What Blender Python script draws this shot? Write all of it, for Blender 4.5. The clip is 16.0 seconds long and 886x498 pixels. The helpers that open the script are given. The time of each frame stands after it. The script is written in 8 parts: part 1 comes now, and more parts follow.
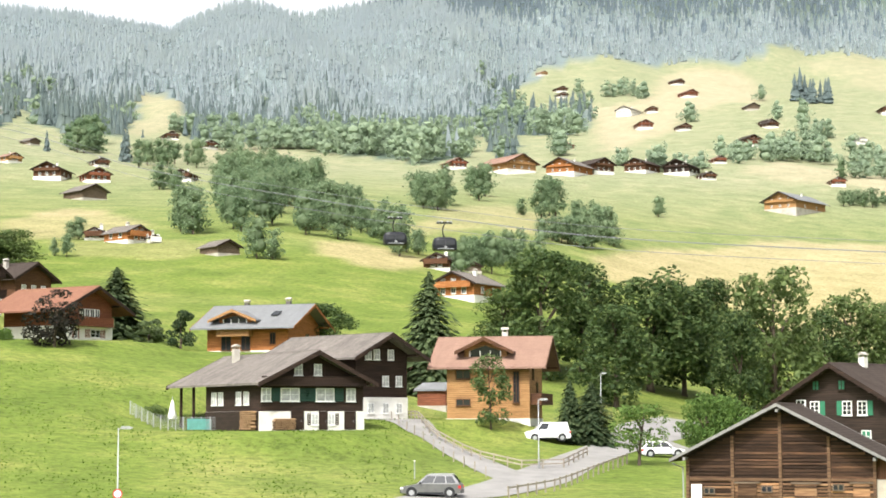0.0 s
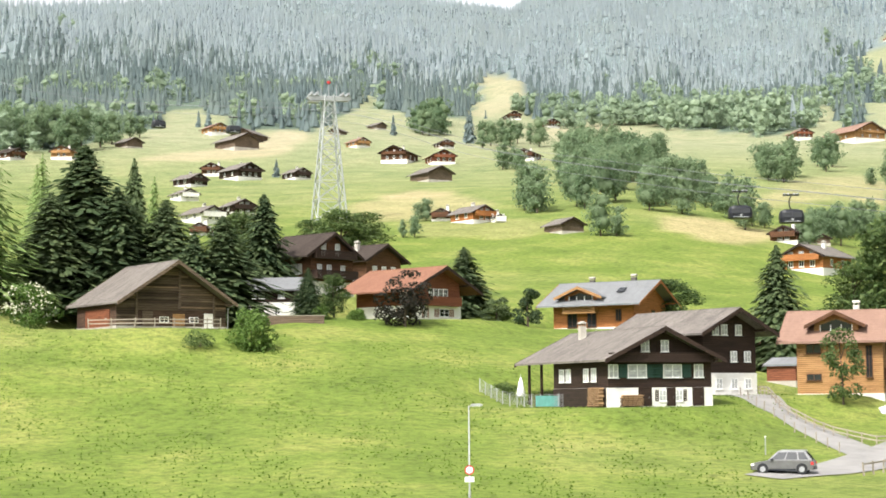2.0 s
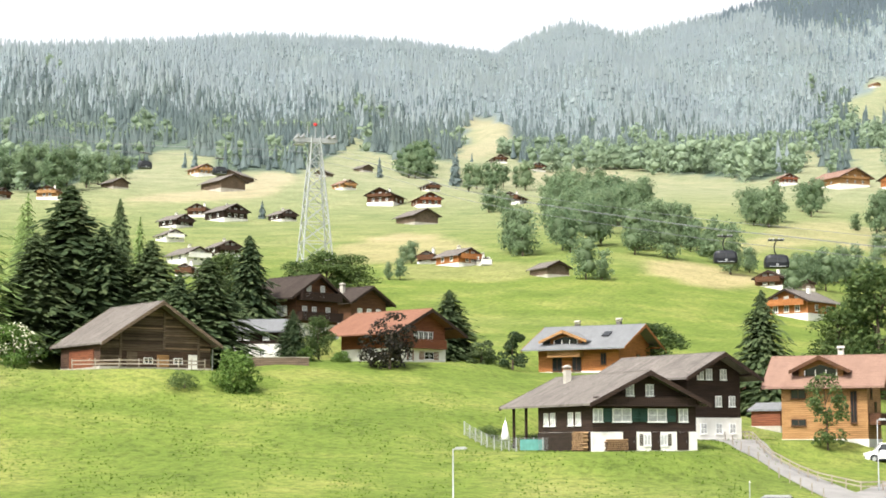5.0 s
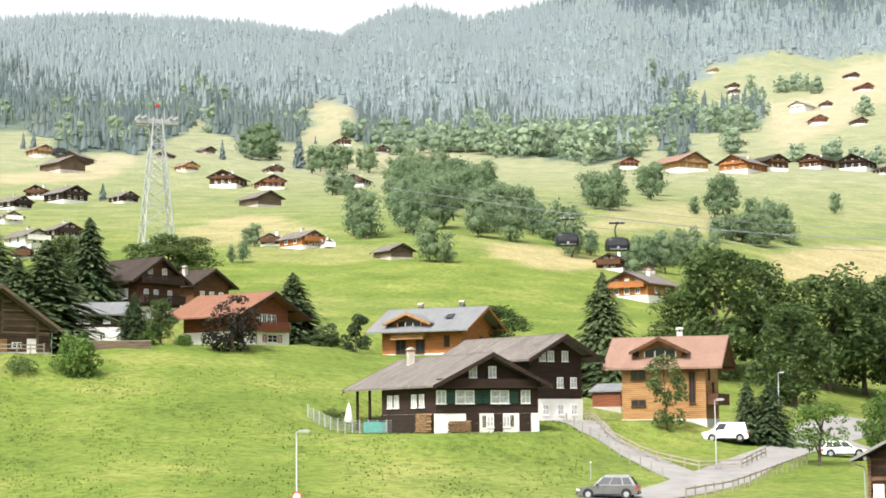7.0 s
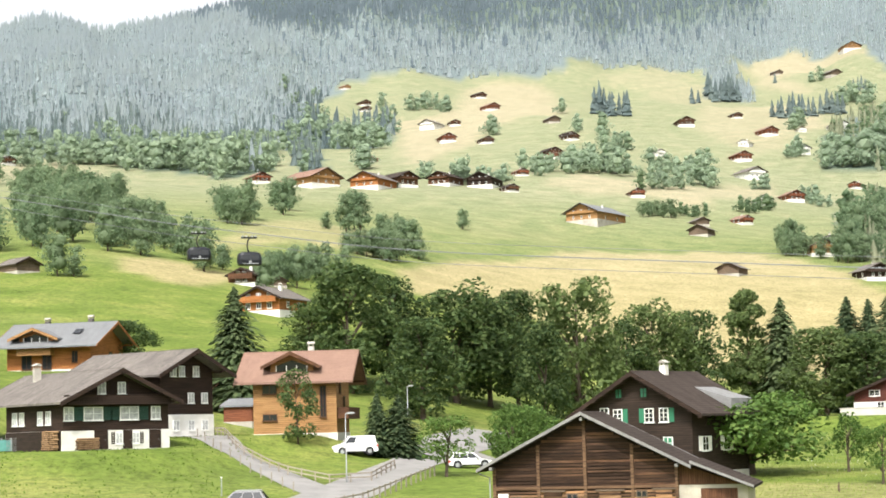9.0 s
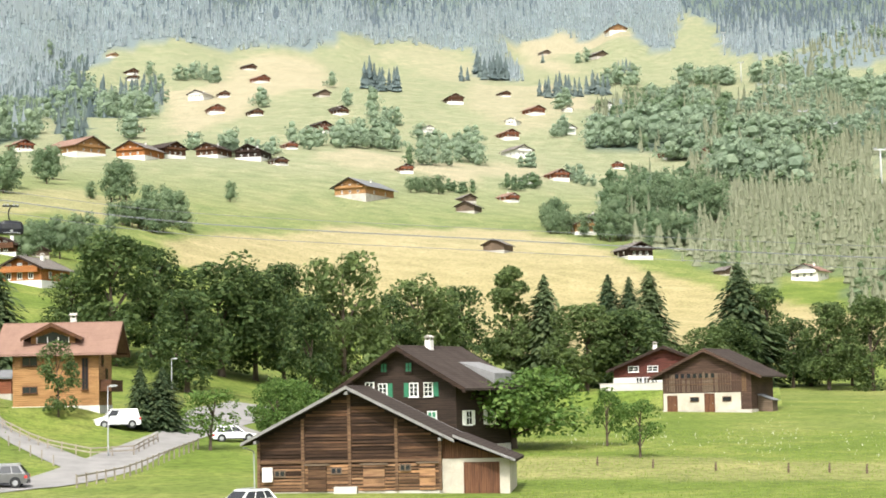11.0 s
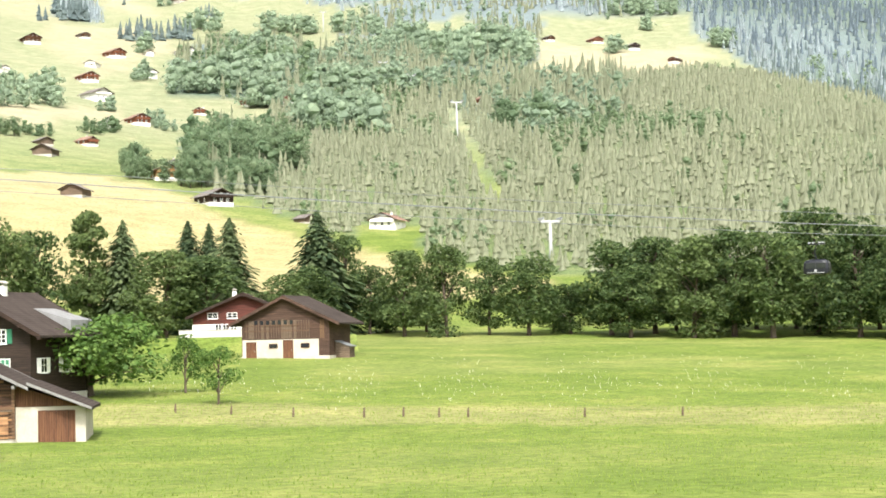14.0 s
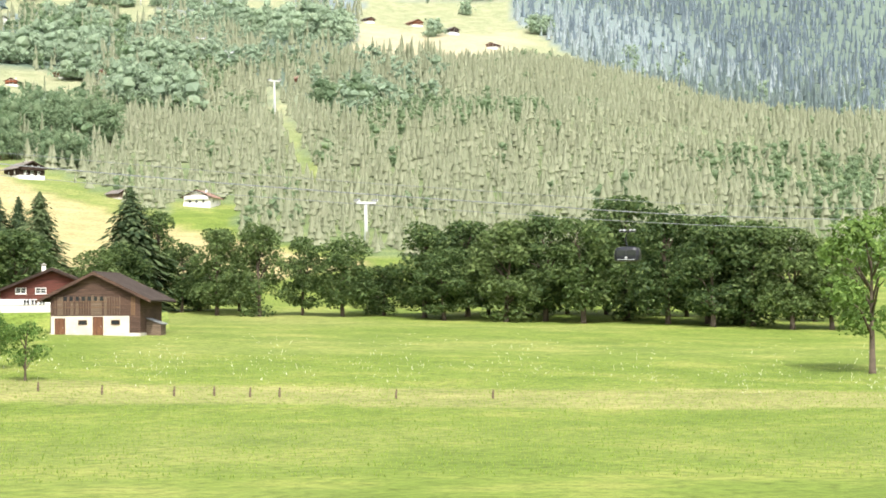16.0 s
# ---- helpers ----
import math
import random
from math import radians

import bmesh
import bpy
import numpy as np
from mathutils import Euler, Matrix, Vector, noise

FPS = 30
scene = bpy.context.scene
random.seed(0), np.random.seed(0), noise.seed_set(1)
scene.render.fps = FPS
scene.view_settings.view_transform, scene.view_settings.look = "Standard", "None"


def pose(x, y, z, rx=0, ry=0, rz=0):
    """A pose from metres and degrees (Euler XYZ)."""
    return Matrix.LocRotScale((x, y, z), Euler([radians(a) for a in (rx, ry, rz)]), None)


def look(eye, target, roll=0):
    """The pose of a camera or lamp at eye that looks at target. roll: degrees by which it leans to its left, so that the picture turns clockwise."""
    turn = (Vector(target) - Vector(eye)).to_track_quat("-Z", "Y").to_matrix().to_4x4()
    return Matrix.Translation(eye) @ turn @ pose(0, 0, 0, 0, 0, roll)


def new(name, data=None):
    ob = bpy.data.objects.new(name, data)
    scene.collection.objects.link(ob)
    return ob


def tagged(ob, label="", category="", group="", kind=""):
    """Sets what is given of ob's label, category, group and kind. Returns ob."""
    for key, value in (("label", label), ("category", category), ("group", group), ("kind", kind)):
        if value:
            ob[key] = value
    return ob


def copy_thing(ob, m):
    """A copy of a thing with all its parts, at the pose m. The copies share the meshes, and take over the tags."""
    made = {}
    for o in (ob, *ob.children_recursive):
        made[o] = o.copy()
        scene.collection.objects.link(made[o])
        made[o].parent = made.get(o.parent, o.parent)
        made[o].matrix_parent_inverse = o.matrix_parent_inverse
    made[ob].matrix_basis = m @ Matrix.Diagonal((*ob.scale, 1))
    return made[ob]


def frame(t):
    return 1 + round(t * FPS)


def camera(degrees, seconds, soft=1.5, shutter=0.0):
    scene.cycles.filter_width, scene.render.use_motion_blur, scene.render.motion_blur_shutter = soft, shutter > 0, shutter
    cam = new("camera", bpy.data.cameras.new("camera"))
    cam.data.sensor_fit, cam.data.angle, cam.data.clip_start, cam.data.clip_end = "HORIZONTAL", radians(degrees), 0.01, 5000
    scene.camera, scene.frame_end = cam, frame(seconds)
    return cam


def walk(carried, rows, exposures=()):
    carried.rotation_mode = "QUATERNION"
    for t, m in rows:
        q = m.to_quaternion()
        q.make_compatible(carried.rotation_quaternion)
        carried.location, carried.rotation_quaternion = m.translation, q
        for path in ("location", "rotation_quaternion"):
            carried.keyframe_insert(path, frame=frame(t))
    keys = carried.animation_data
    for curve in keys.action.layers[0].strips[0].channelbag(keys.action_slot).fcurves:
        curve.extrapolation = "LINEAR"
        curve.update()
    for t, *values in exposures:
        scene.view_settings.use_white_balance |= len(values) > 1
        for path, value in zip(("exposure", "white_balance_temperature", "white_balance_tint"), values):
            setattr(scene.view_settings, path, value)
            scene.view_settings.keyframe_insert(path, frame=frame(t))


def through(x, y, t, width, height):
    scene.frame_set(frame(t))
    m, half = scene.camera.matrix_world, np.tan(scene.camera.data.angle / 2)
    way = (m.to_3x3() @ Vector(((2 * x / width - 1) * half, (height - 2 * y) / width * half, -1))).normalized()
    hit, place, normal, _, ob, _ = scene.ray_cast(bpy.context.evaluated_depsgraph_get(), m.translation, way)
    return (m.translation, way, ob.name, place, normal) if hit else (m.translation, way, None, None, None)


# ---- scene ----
# The camera turns where it stands, on an upper floor beside the valley field.
EYE = (0.0, 0.0, 7.0)
cam = camera(27, 16.0, soft=1.75)
ROWS = [
    (0.0, 95.300, 0.199, 0.018),
    (0.5, 95.213, 0.175, 1.366),
    (1.0, 94.780, 0.306, 4.532),
    (1.5, 94.894, 0.477, 7.552),
    (2.0, 94.647, 0.556, 10.744),
    (2.5, 94.745, 0.332, 12.548),
    (3.0, 95.687, 0.403, 13.262),
    (5.3, 95.978, 0.353, 9.583),
    (5.5, 95.804, 0.496, 9.142),
    (6.0, 95.413, 0.498, 8.181),
    (6.5, 95.251, 0.523, 7.266),
    (7.0, 95.394, 0.642, 5.428),
    (7.5, 96.158, 0.818, 2.769),
    (8.0, 96.500, 1.028, -0.686),
    (8.5, 96.183, 1.157, -3.539),
    (8.7, 95.948, 1.306, -4.640),
    (10.8, 94.701, 1.189, -11.816),
    (11.0, 94.665, 1.203, -13.188),
    (11.5, 94.674, 1.287, -16.008),
    (12.0, 95.004, 1.284, -18.489),
    (12.5, 95.131, 1.330, -20.492),
    (13.0, 94.108, 1.355, -22.714),
    (13.5, 93.318, 1.441, -24.622),
    (14.0, 92.725, 1.362, -26.178),
    (14.5, 92.330, 1.093, -27.814),
    (15.0, 92.401, 0.567, -29.261),
    (15.5, 92.250, 0.393, -31.045),
    (16.0, 92.054, 0.333, -31.967),
]
walk(cam, [(t, pose(*EYE, rx, ry, rz)) for t, rx, ry, rz in ROWS],
     exposures=[(0.0, 0.66), (7.0, 0.66), (7.6, 0.54), (11.5, 0.54), (13.0, 0.80), (16.0, 0.90)])

# Hazy summer daylight, with the sun high behind the viewer's left shoulder.
SUN_BEARING, SUN_HEIGHT = -157.0, 50.0
world = bpy.data.worlds.new("sky")
scene.world = world
world.use_nodes = True
wn, wl = world.node_tree.nodes, world.node_tree.links
sky = wn.new("ShaderNodeTexSky")
sky.sky_type = "NISHITA"
sky.sun_disc = False
sky.sun_elevation, sky.sun_rotation = radians(SUN_HEIGHT), radians(SUN_BEARING)
sky.altitude, sky.air_density, sky.dust_density, sky.ozone_density = 900, 1.0, 9.0, 1.0
wn["Background"].inputs["Strength"].default_value = 0.15
milky = wn.new("ShaderNodeHueSaturation")  # summer haze takes the blue out of the sky
milky.inputs["Saturation"].default_value, milky.inputs["Value"].default_value = 0.16, 1.4
wl.new(sky.outputs["Color"], milky.inputs["Color"])
wl.new(milky.outputs["Color"], wn["Background"].inputs["Color"])
sun = new("sun", bpy.data.lights.new("sun", "SUN"))
sun.data.energy, sun.data.angle, sun.data.color = 3.2, radians(2.0), (1.0, 0.95, 0.86)
sb, sh = radians(SUN_BEARING), radians(SUN_HEIGHT)
sun.matrix_world = look((math.sin(sb) * math.cos(sh) * 100, math.cos(sb) * math.cos(sh) * 100, math.sin(sh) * 100), (0, 0, 0))

# ---- the lie of the land: height over distance, along bearings from the viewer (degrees, right positive)
PROFILES = {}


def profile(bearing, *pairs):
    """The far slopes are drawn out along the same lines of sight, to fit the camera's view."""
    drawn = []
    more = np.unique(np.concatenate([[d for d, _ in pairs], np.arange(10, 480, 30.0)]))
    more = more[more <= pairs[-1][0]]
    for d, z in zip(more, np.interp(more, [d for d, _ in pairs], [z for _, z in pairs])):
        k = 1 + 0.36 * min(1, max(0, (d - 480) / 900))
        z = 12 + (z - 12) * k if k > 1 else z
        rise = 0.04366 * math.cos(radians(bearing))  # the whole valley floor climbs away from the viewer
        drawn.append((d * k, max(0.0, z - 5 + d * k * rise)))
    PROFILES[bearing] = drawn


profile(-180, (0, 0), (300, 0), (800, 40), (2000, 250), (3800, 420))
profile(-60, (0, 0), (125, 0), (215, 14), (400, 32), (900, 110), (2000, 320), (3800, 400))
profile(-27, (0, 0), (125, 0), (165, 3.5), (215, 15.2), (290, 20), (400, 34), (500, 45), (650, 70), (1000, 140), (1700, 301), (2000, 329), (3800, 345))
profile(-14, (0, 0), (120, 0), (165, 3.7), (210, 11.2), (240, 14), (300, 19), (470, 41), (650, 69), (840, 106), (1200, 176), (2000, 367), (2300, 377), (3800, 395))
profile(-5, (0, 0), (130, 0), (150, 1.6), (175, 4), (235, 10), (300, 17), (380, 31), (500, 48), (700, 73), (900, 108), (1300, 184), (2200, 404), (2500, 411), (3800, 415))
profile(2, (0, 0), (150, 0), (195, 2.5), (240, 5), (290, 13.5), (420, 27), (480, 36), (700, 68), (1000, 117), (1500, 220), (2400, 450), (2700, 466), (3800, 468))
profile(10, (0, 0), (330, 0), (380, 4), (530, 22), (660, 48), (800, 72), (1100, 137), (1450, 213), (2000, 337), (2800, 570), (3800, 625))
profile(20, (0, 0), (330, 0), (400, 6), (530, 14), (650, 38), (800, 60), (1000, 93), (1400, 175), (1900, 280), (2900, 600), (3800, 640))
profile(28, (0, 0), (330, 0), (480, 8), (620, 30), (850, 80), (1100, 140), (1160, 143), (1600, 225), (2200, 400), (3000, 640), (3800, 660))
profile(36, (0, 0), (300, 0), (450, 5), (560, 26), (750, 70), (1050, 130), (1200, 134), (2000, 300), (3000, 640), (3800, 660))
profile(45, (0, 0), (280, 0), (450, 5), (560, 25), (750, 60), (900, 77), (1100, 80), (1500, 130), (2300, 400), (3000, 600), (3800, 620))
profile(70, (0, 0), (280, 0), (450, 10), (900, 77), (1500, 130), (2300, 400), (3800, 620))
profile(180, (0, 0), (300, 0), (800, 40), (2000, 250), (3800, 420))

BEARINGS = np.concatenate([np.arange(-180, -32, 4.0), np.arange(-32, 50, 0.25), np.arange(50, 179, 4.0), [180.0]])
RINGS = np.concatenate([[0.0], np.geomspace(25, 4900, 240)])


def soften(grid, axis, times):
    for _ in range(times):
        padded = np.concatenate([grid.take([0], axis), grid, grid.take([-1], axis)], axis)
        n = grid.shape[axis]
        grid = (padded.take(range(n), axis) + 2 * grid + padded.take(range(2, n + 2), axis)) / 4
    return grid


WAYS = sorted(PROFILES)
along = np.array([np.interp(RINGS, [d for d, _ in PROFILES[k]], [z for _, z in PROFILES[k]]) for k in WAYS])
HEIGHTS = np.array([np.interp(BEARINGS, WAYS, along[:, j]) for j in range(len(RINGS))]).T
HEIGHTS = soften(soften(HEIGHTS, 1, 5), 0, 60)


def swell(x, y):
    """Small rises and hollows that grow with the distance."""
    d = np.hypot(x, y)
    far = np.clip((d - 330) / 900, 0, 1)
    wave = np.sin(x / 61 + 1.3 * np.sin(y / 83)) + np.sin(y / 47 + 1.7 * np.sin(x / 71)) * 0.7 + 0.6 * np.sin((x + y) / 29)
    big = np.sin(x / 170 + 1.1 * np.sin(y / 260)) + np.sin((x - y) / 210)
    near = 0.08 * (np.sin(x / 7.3 + np.sin(y / 11)) + np.sin(y / 9.1 + 2)) * np.clip((d - 90) / 60, 0, 1)
    return near + far * (2.6 * wave + 9 * far * big)


BX, BD = np.meshgrid(np.radians(BEARINGS), RINGS, indexing="ij")
HEIGHTS = HEIGHTS + swell(BD * np.sin(BX), BD * np.cos(BX))

# wooded spurs and gullies that run down the mountain
way = np.degrees(BX)
spur = np.sin(way * 1.25 + 0.9 * np.sin(BD / 310) + 1.0) + 0.6 * np.sin(way * 2.9 - BD / 260)
start = np.interp(way, (-30, 3, 6, 48), (1050, 1250, 2150, 2150))
HEIGHTS = HEIGHTS + 7 * spur * np.clip((BD - start) / 450, 0, 1) * np.clip((60 - np.abs(way)) / 12, 0, 1)


# the skyline: the ridge is raised or lowered to its height over the horizon
SKYLINE = [(-60, 11.0), (-26.9, 11.25), (-22, 12.2), (-15.8, 12.7), (-11.2, 12.5), (-8.5, 12.15), (-8.1, 12.45), (-6.1, 13.1), (-4.6, 12.7), (-2.2, 13.05), (0.4, 13.75), (3.1, 14.1), (9.2, 13.85), (17, 13.8), (30, 14.2), (60, 14.0)]
want = np.interp(BEARINGS, [b for b, _ in SKYLINE], [e for _, e in SKYLINE]) - 0.3
lean = np.clip((BD - 1500) / 1300, 0, 1)
have = np.degrees(np.arctan2(HEIGHTS - 7, np.maximum(BD, 1)))
have = np.where((BD > 2500) & (BD < 3300), have, -90).max(1)
ahead = (BEARINGS > -60) & (BEARINGS < 60)
lift = np.where(ahead, np.tan(np.radians(want)) - np.tan(np.radians(have)), 0)
HEIGHTS = HEIGHTS + lift[:, None] * BD * lean * lean * (3 - 2 * lean)
HEIGHTS = HEIGHTS - np.clip(BD - 3300, 0, None) * 0.25

# level ground under the houses
PADS = [(-5.4, 174, 6.1, 10), (-3.2, 188.5, 7.1, 8), (-19.7, 210, 14.9, 10), (-11.8, 233, 16.8, 8), (-16.0, 232, 17.2, 6), (-5.5, 243, 15.6, 9), (-14.8, 250, 20.8, 7), (0.75, 189, 7.1, 3)]
gx, gy = BD * np.sin(BX), BD * np.cos(BX)
for b, d, h, r in PADS:
    away = np.hypot(gx - d * math.sin(radians(b)), gy - d * math.cos(radians(b)))
    k = np.clip((r + 9 - away) / 9, 0, 1)
    k = k * k * (3 - 2 * k)
    HEIGHTS = HEIGHTS * (1 - k) + h * k


def ground(x, y):
    b, d = np.degrees(np.arctan2(x, y)), np.hypot(x, y)
    i = np.clip(np.searchsorted(BEARINGS, b) - 1, 0, len(BEARINGS) - 2)
    j = np.clip(np.searchsorted(RINGS, d) - 1, 0, len(RINGS) - 2)
    u = (b - BEARINGS[i]) / (BEARINGS[i + 1] - BEARINGS[i])
    v = np.clip((d - RINGS[j]) / (RINGS[j + 1] - RINGS[j]), 0, 1)
    h = HEIGHTS
    return (h[i, j] * (1 - u) + h[i + 1, j] * u) * (1 - v) + (h[i, j + 1] * (1 - u) + h[i + 1, j + 1] * u) * v


def at(bearing, distance):
    """A place on the ground by bearing and distance."""
    x, y = distance * math.sin(radians(bearing)), distance * math.cos(radians(bearing))
    return x, y, float(ground(x, y))

# ---- materials
def material(name, rough=0.8, metal=0.0, spec=0.3):
    m = bpy.data.materials.new(name)
    m.use_nodes = True
    b = m.node_tree.nodes["Principled BSDF"]
    b.inputs["Roughness"].default_value, b.inputs["Metallic"].default_value = rough, metal
    b.inputs["Specular IOR Level"].default_value = spec
    return m, m.node_tree.nodes, m.node_tree.links, b


def noise_node(n, l, scale, detail=4.0, rough=0.6, vector=None, stretch=None, coords="Object"):
    t = n.new("ShaderNodeTexNoise")
    t.inputs["Scale"].default_value, t.inputs["Detail"].default_value, t.inputs["Roughness"].default_value = scale, detail, rough
    if vector is None:
        c = n.new("ShaderNodeTexCoord")
        vector = c.outputs[coords]
    if stretch:
        mp = n.new("ShaderNodeMapping")
        mp.inputs["Scale"].default_value = stretch
        l.new(vector, mp.inputs["Vector"])
        vector = mp.outputs["Vector"]
    l.new(vector, t.inputs["Vector"])
    return t.outputs["Fac"]


def ramp(n, l, fac, *stops):
    r = n.new("ShaderNodeValToRGB")
    while len(r.color_ramp.elements) < len(stops):
        r.color_ramp.elements.new(0.5)
    for e, (p, c) in zip(r.color_ramp.elements, stops):
        e.position, e.color = p, (*c, 1)
    l.new(fac, r.inputs["Fac"])
    return r.outputs["Color"]


def blend(n, l, fac, a, b, mode="MIX"):
    m = n.new("ShaderNodeMix")
    m.data_type, m.blend_type = "RGBA", mode
    for sock, v in ((m.inputs["Factor"], fac), (m.inputs["A"], a), (m.inputs["B"], b)):
        if isinstance(v, bpy.types.NodeSocket):
            l.new(v, sock)
        elif isinstance(v, tuple):
            sock.default_value = (*v, 1)
        else:
            sock.default_value = v
    return m.outputs["Result"]


def relief(n, l, b, height, strength, distance):
    bump = n.new("ShaderNodeBump")
    bump.inputs["Strength"].default_value, bump.inputs["Distance"].default_value = strength, distance
    l.new(height, bump.inputs["Height"])
    l.new(bump.outputs["Normal"], b.inputs["Normal"])


def bands(n, l, direction, size, sharp=0.85):
    """Dark joints between boards or courses of the given size along one axis."""
    c = n.new("ShaderNodeTexCoord")
    w = n.new("ShaderNodeTexWave")
    w.wave_type, w.bands_direction, w.wave_profile = "BANDS", direction, "SAW"
    w.inputs["Scale"].default_value = 0.31416 / size
    w.inputs["Distortion"].default_value = 0.0
    l.new(c.outputs["Object"], w.inputs["Vector"])
    r = n.new("ShaderNodeValToRGB")
    for e, (p, v) in zip(r.color_ramp.elements, ((sharp, 1), (min(1, sharp + 0.1), 0))):
        e.position, e.color = p, (v, v, v, 1)
    l.new(w.outputs["Color"], r.inputs["Fac"])
    return r.outputs["Color"]


def wood(name, light, mid, dark, board=0.22, direction="Z", rough=0.8, weather=0.5, odd=False):
    m, n, l, b = material(name, rough, spec=0.2)
    stretch = (0.25, 0.25, 3.0) if direction == "Z" else (3.0, 3.0, 0.25)
    grain = noise_node(n, l, 2.2, 6, 0.65, stretch=stretch)
    patch = noise_node(n, l, 0.35, 3, 0.55)
    col = ramp(n, l, grain, (0.25, dark), (0.5, mid), (0.75, light))
    worn = ramp(n, l, patch, (0.4, (0, 0, 0)), (0.68, (1, 1, 1)))
    col = blend(n, l, worn, col, blend(n, l, weather, col, dark), "MIX")
    if odd:  # every plank has weathered in its own way
        o = n.new("ShaderNodeObjectInfo")
        tone = ramp(n, l, o.outputs["Random"], (0.0, (0.34, 0.32, 0.31)), (0.35, (0.7, 0.68, 0.66)), (0.75, (1.05, 1.03, 1.0)), (1.0, (2.0, 1.8, 1.5)))
        col = blend(n, l, 1.0, col, tone, "MULTIPLY")
    joint = bands(n, l, direction, board)
    col = blend(n, l, joint, tuple(v * 0.35 for v in dark), col)
    l.new(col, b.inputs["Base Color"])
    relief(n, l, b, joint, 0.5, 0.02)
    return m


def roofing(name, light, dark, course=0.33, rough=0.75, spec=0.3, metal=0.0):
    m, n, l, b = material(name, rough, metal, spec)
    patch = noise_node(n, l, 0.55, 6, 0.68, stretch=(0.5, 1.6, 0.5))
    fine = noise_node(n, l, 3.0, 4, 0.7)
    col = ramp(n, l, patch, (0.3, dark), (0.7, light))
    col = blend(n, l, 0.45, col, ramp(n, l, fine, (0.3, dark), (0.7, light)))
    joint = bands(n, l, "X", course, 0.8)
    col = blend(n, l, joint, blend(n, l, 0.55, col, tuple(v * 0.4 for v in dark)), col)
    l.new(col, b.inputs["Base Color"])
    relief(n, l, b, joint, 0.6, 0.03)
    return m


def plaster(name, light, dark, rough=0.85):
    m, n, l, b = material(name, rough, spec=0.2)
    a = noise_node(n, l, 0.5, 5, 0.6)
    f = noise_node(n, l, 9.0, 3, 0.6)
    col = ramp(n, l, a, (0.3, dark), (0.62, light))
    col = blend(n, l, 0.2, col, ramp(n, l, f, (0.35, dark), (0.65, light)))
    l.new(col, b.inputs["Base Color"])
    relief(n, l, b, f, 0.2, 0.01)
    return m


def plain(name, colour, rough=0.5, metal=0.0, spec=0.4, vary=0.15):
    m, n, l, b = material(name, rough, metal, spec)
    f = noise_node(n, l, 2.5, 4, 0.6)
    l.new(ramp(n, l, f, (0.3, tuple(v * (1 - vary) for v in colour)), (0.7, tuple(min(1, v * (1 + vary)) for v in colour))), b.inputs["Base Color"])
    return m


def foliage(name, dark, mid, light, through=0.35, rough=0.6, stand=False, gloss=0.2):
    m, n, l, b = material(name, rough, spec=gloss)
    g = n.new("ShaderNodeNewGeometry")
    o = n.new("ShaderNodeObjectInfo")
    col = ramp(n, l, g.outputs["Random Per Island"], (0.0, dark), (0.55, mid), (1.0, light))
    col = blend(n, l, 0.35, col, ramp(n, l, o.outputs["Random"], (0.0, dark), (0.5, mid), (1.0, light)))
    if stand:  # stands of other kinds and ages within a wood
        old = noise_node(n, l, 0.011, 3, 0.55)
        col = blend(n, l, ramp(n, l, old, (0.42, (0, 0, 0)), (0.62, (0.5, 0.5, 0.5))), col, blend(n, l, 0.35, light, (0.34, 0.38, 0.27)))
        col = blend(n, l, ramp(n, l, noise_node(n, l, 0.03, 3, 0.6), (0.5, (0, 0, 0)), (0.7, (0.45, 0.45, 0.45))), col, dark)
    l.new(col, b.inputs["Base Color"])
    t = n.new("ShaderNodeBsdfTranslucent")
    l.new(col, t.inputs["Color"])
    mix = n.new("ShaderNodeMixShader")
    mix.inputs["Fac"].default_value = through
    l.new(b.outputs[0], mix.inputs[1])
    l.new(t.outputs[0], mix.inputs[2])
    l.new(mix.outputs[0], n["Material Output"].inputs["Surface"])
    return m


def glass(name):
    m, n, l, b = material(name, 0.06, spec=0.6)
    b.inputs["Base Color"].default_value = (0.02, 0.022, 0.025, 1)
    return m


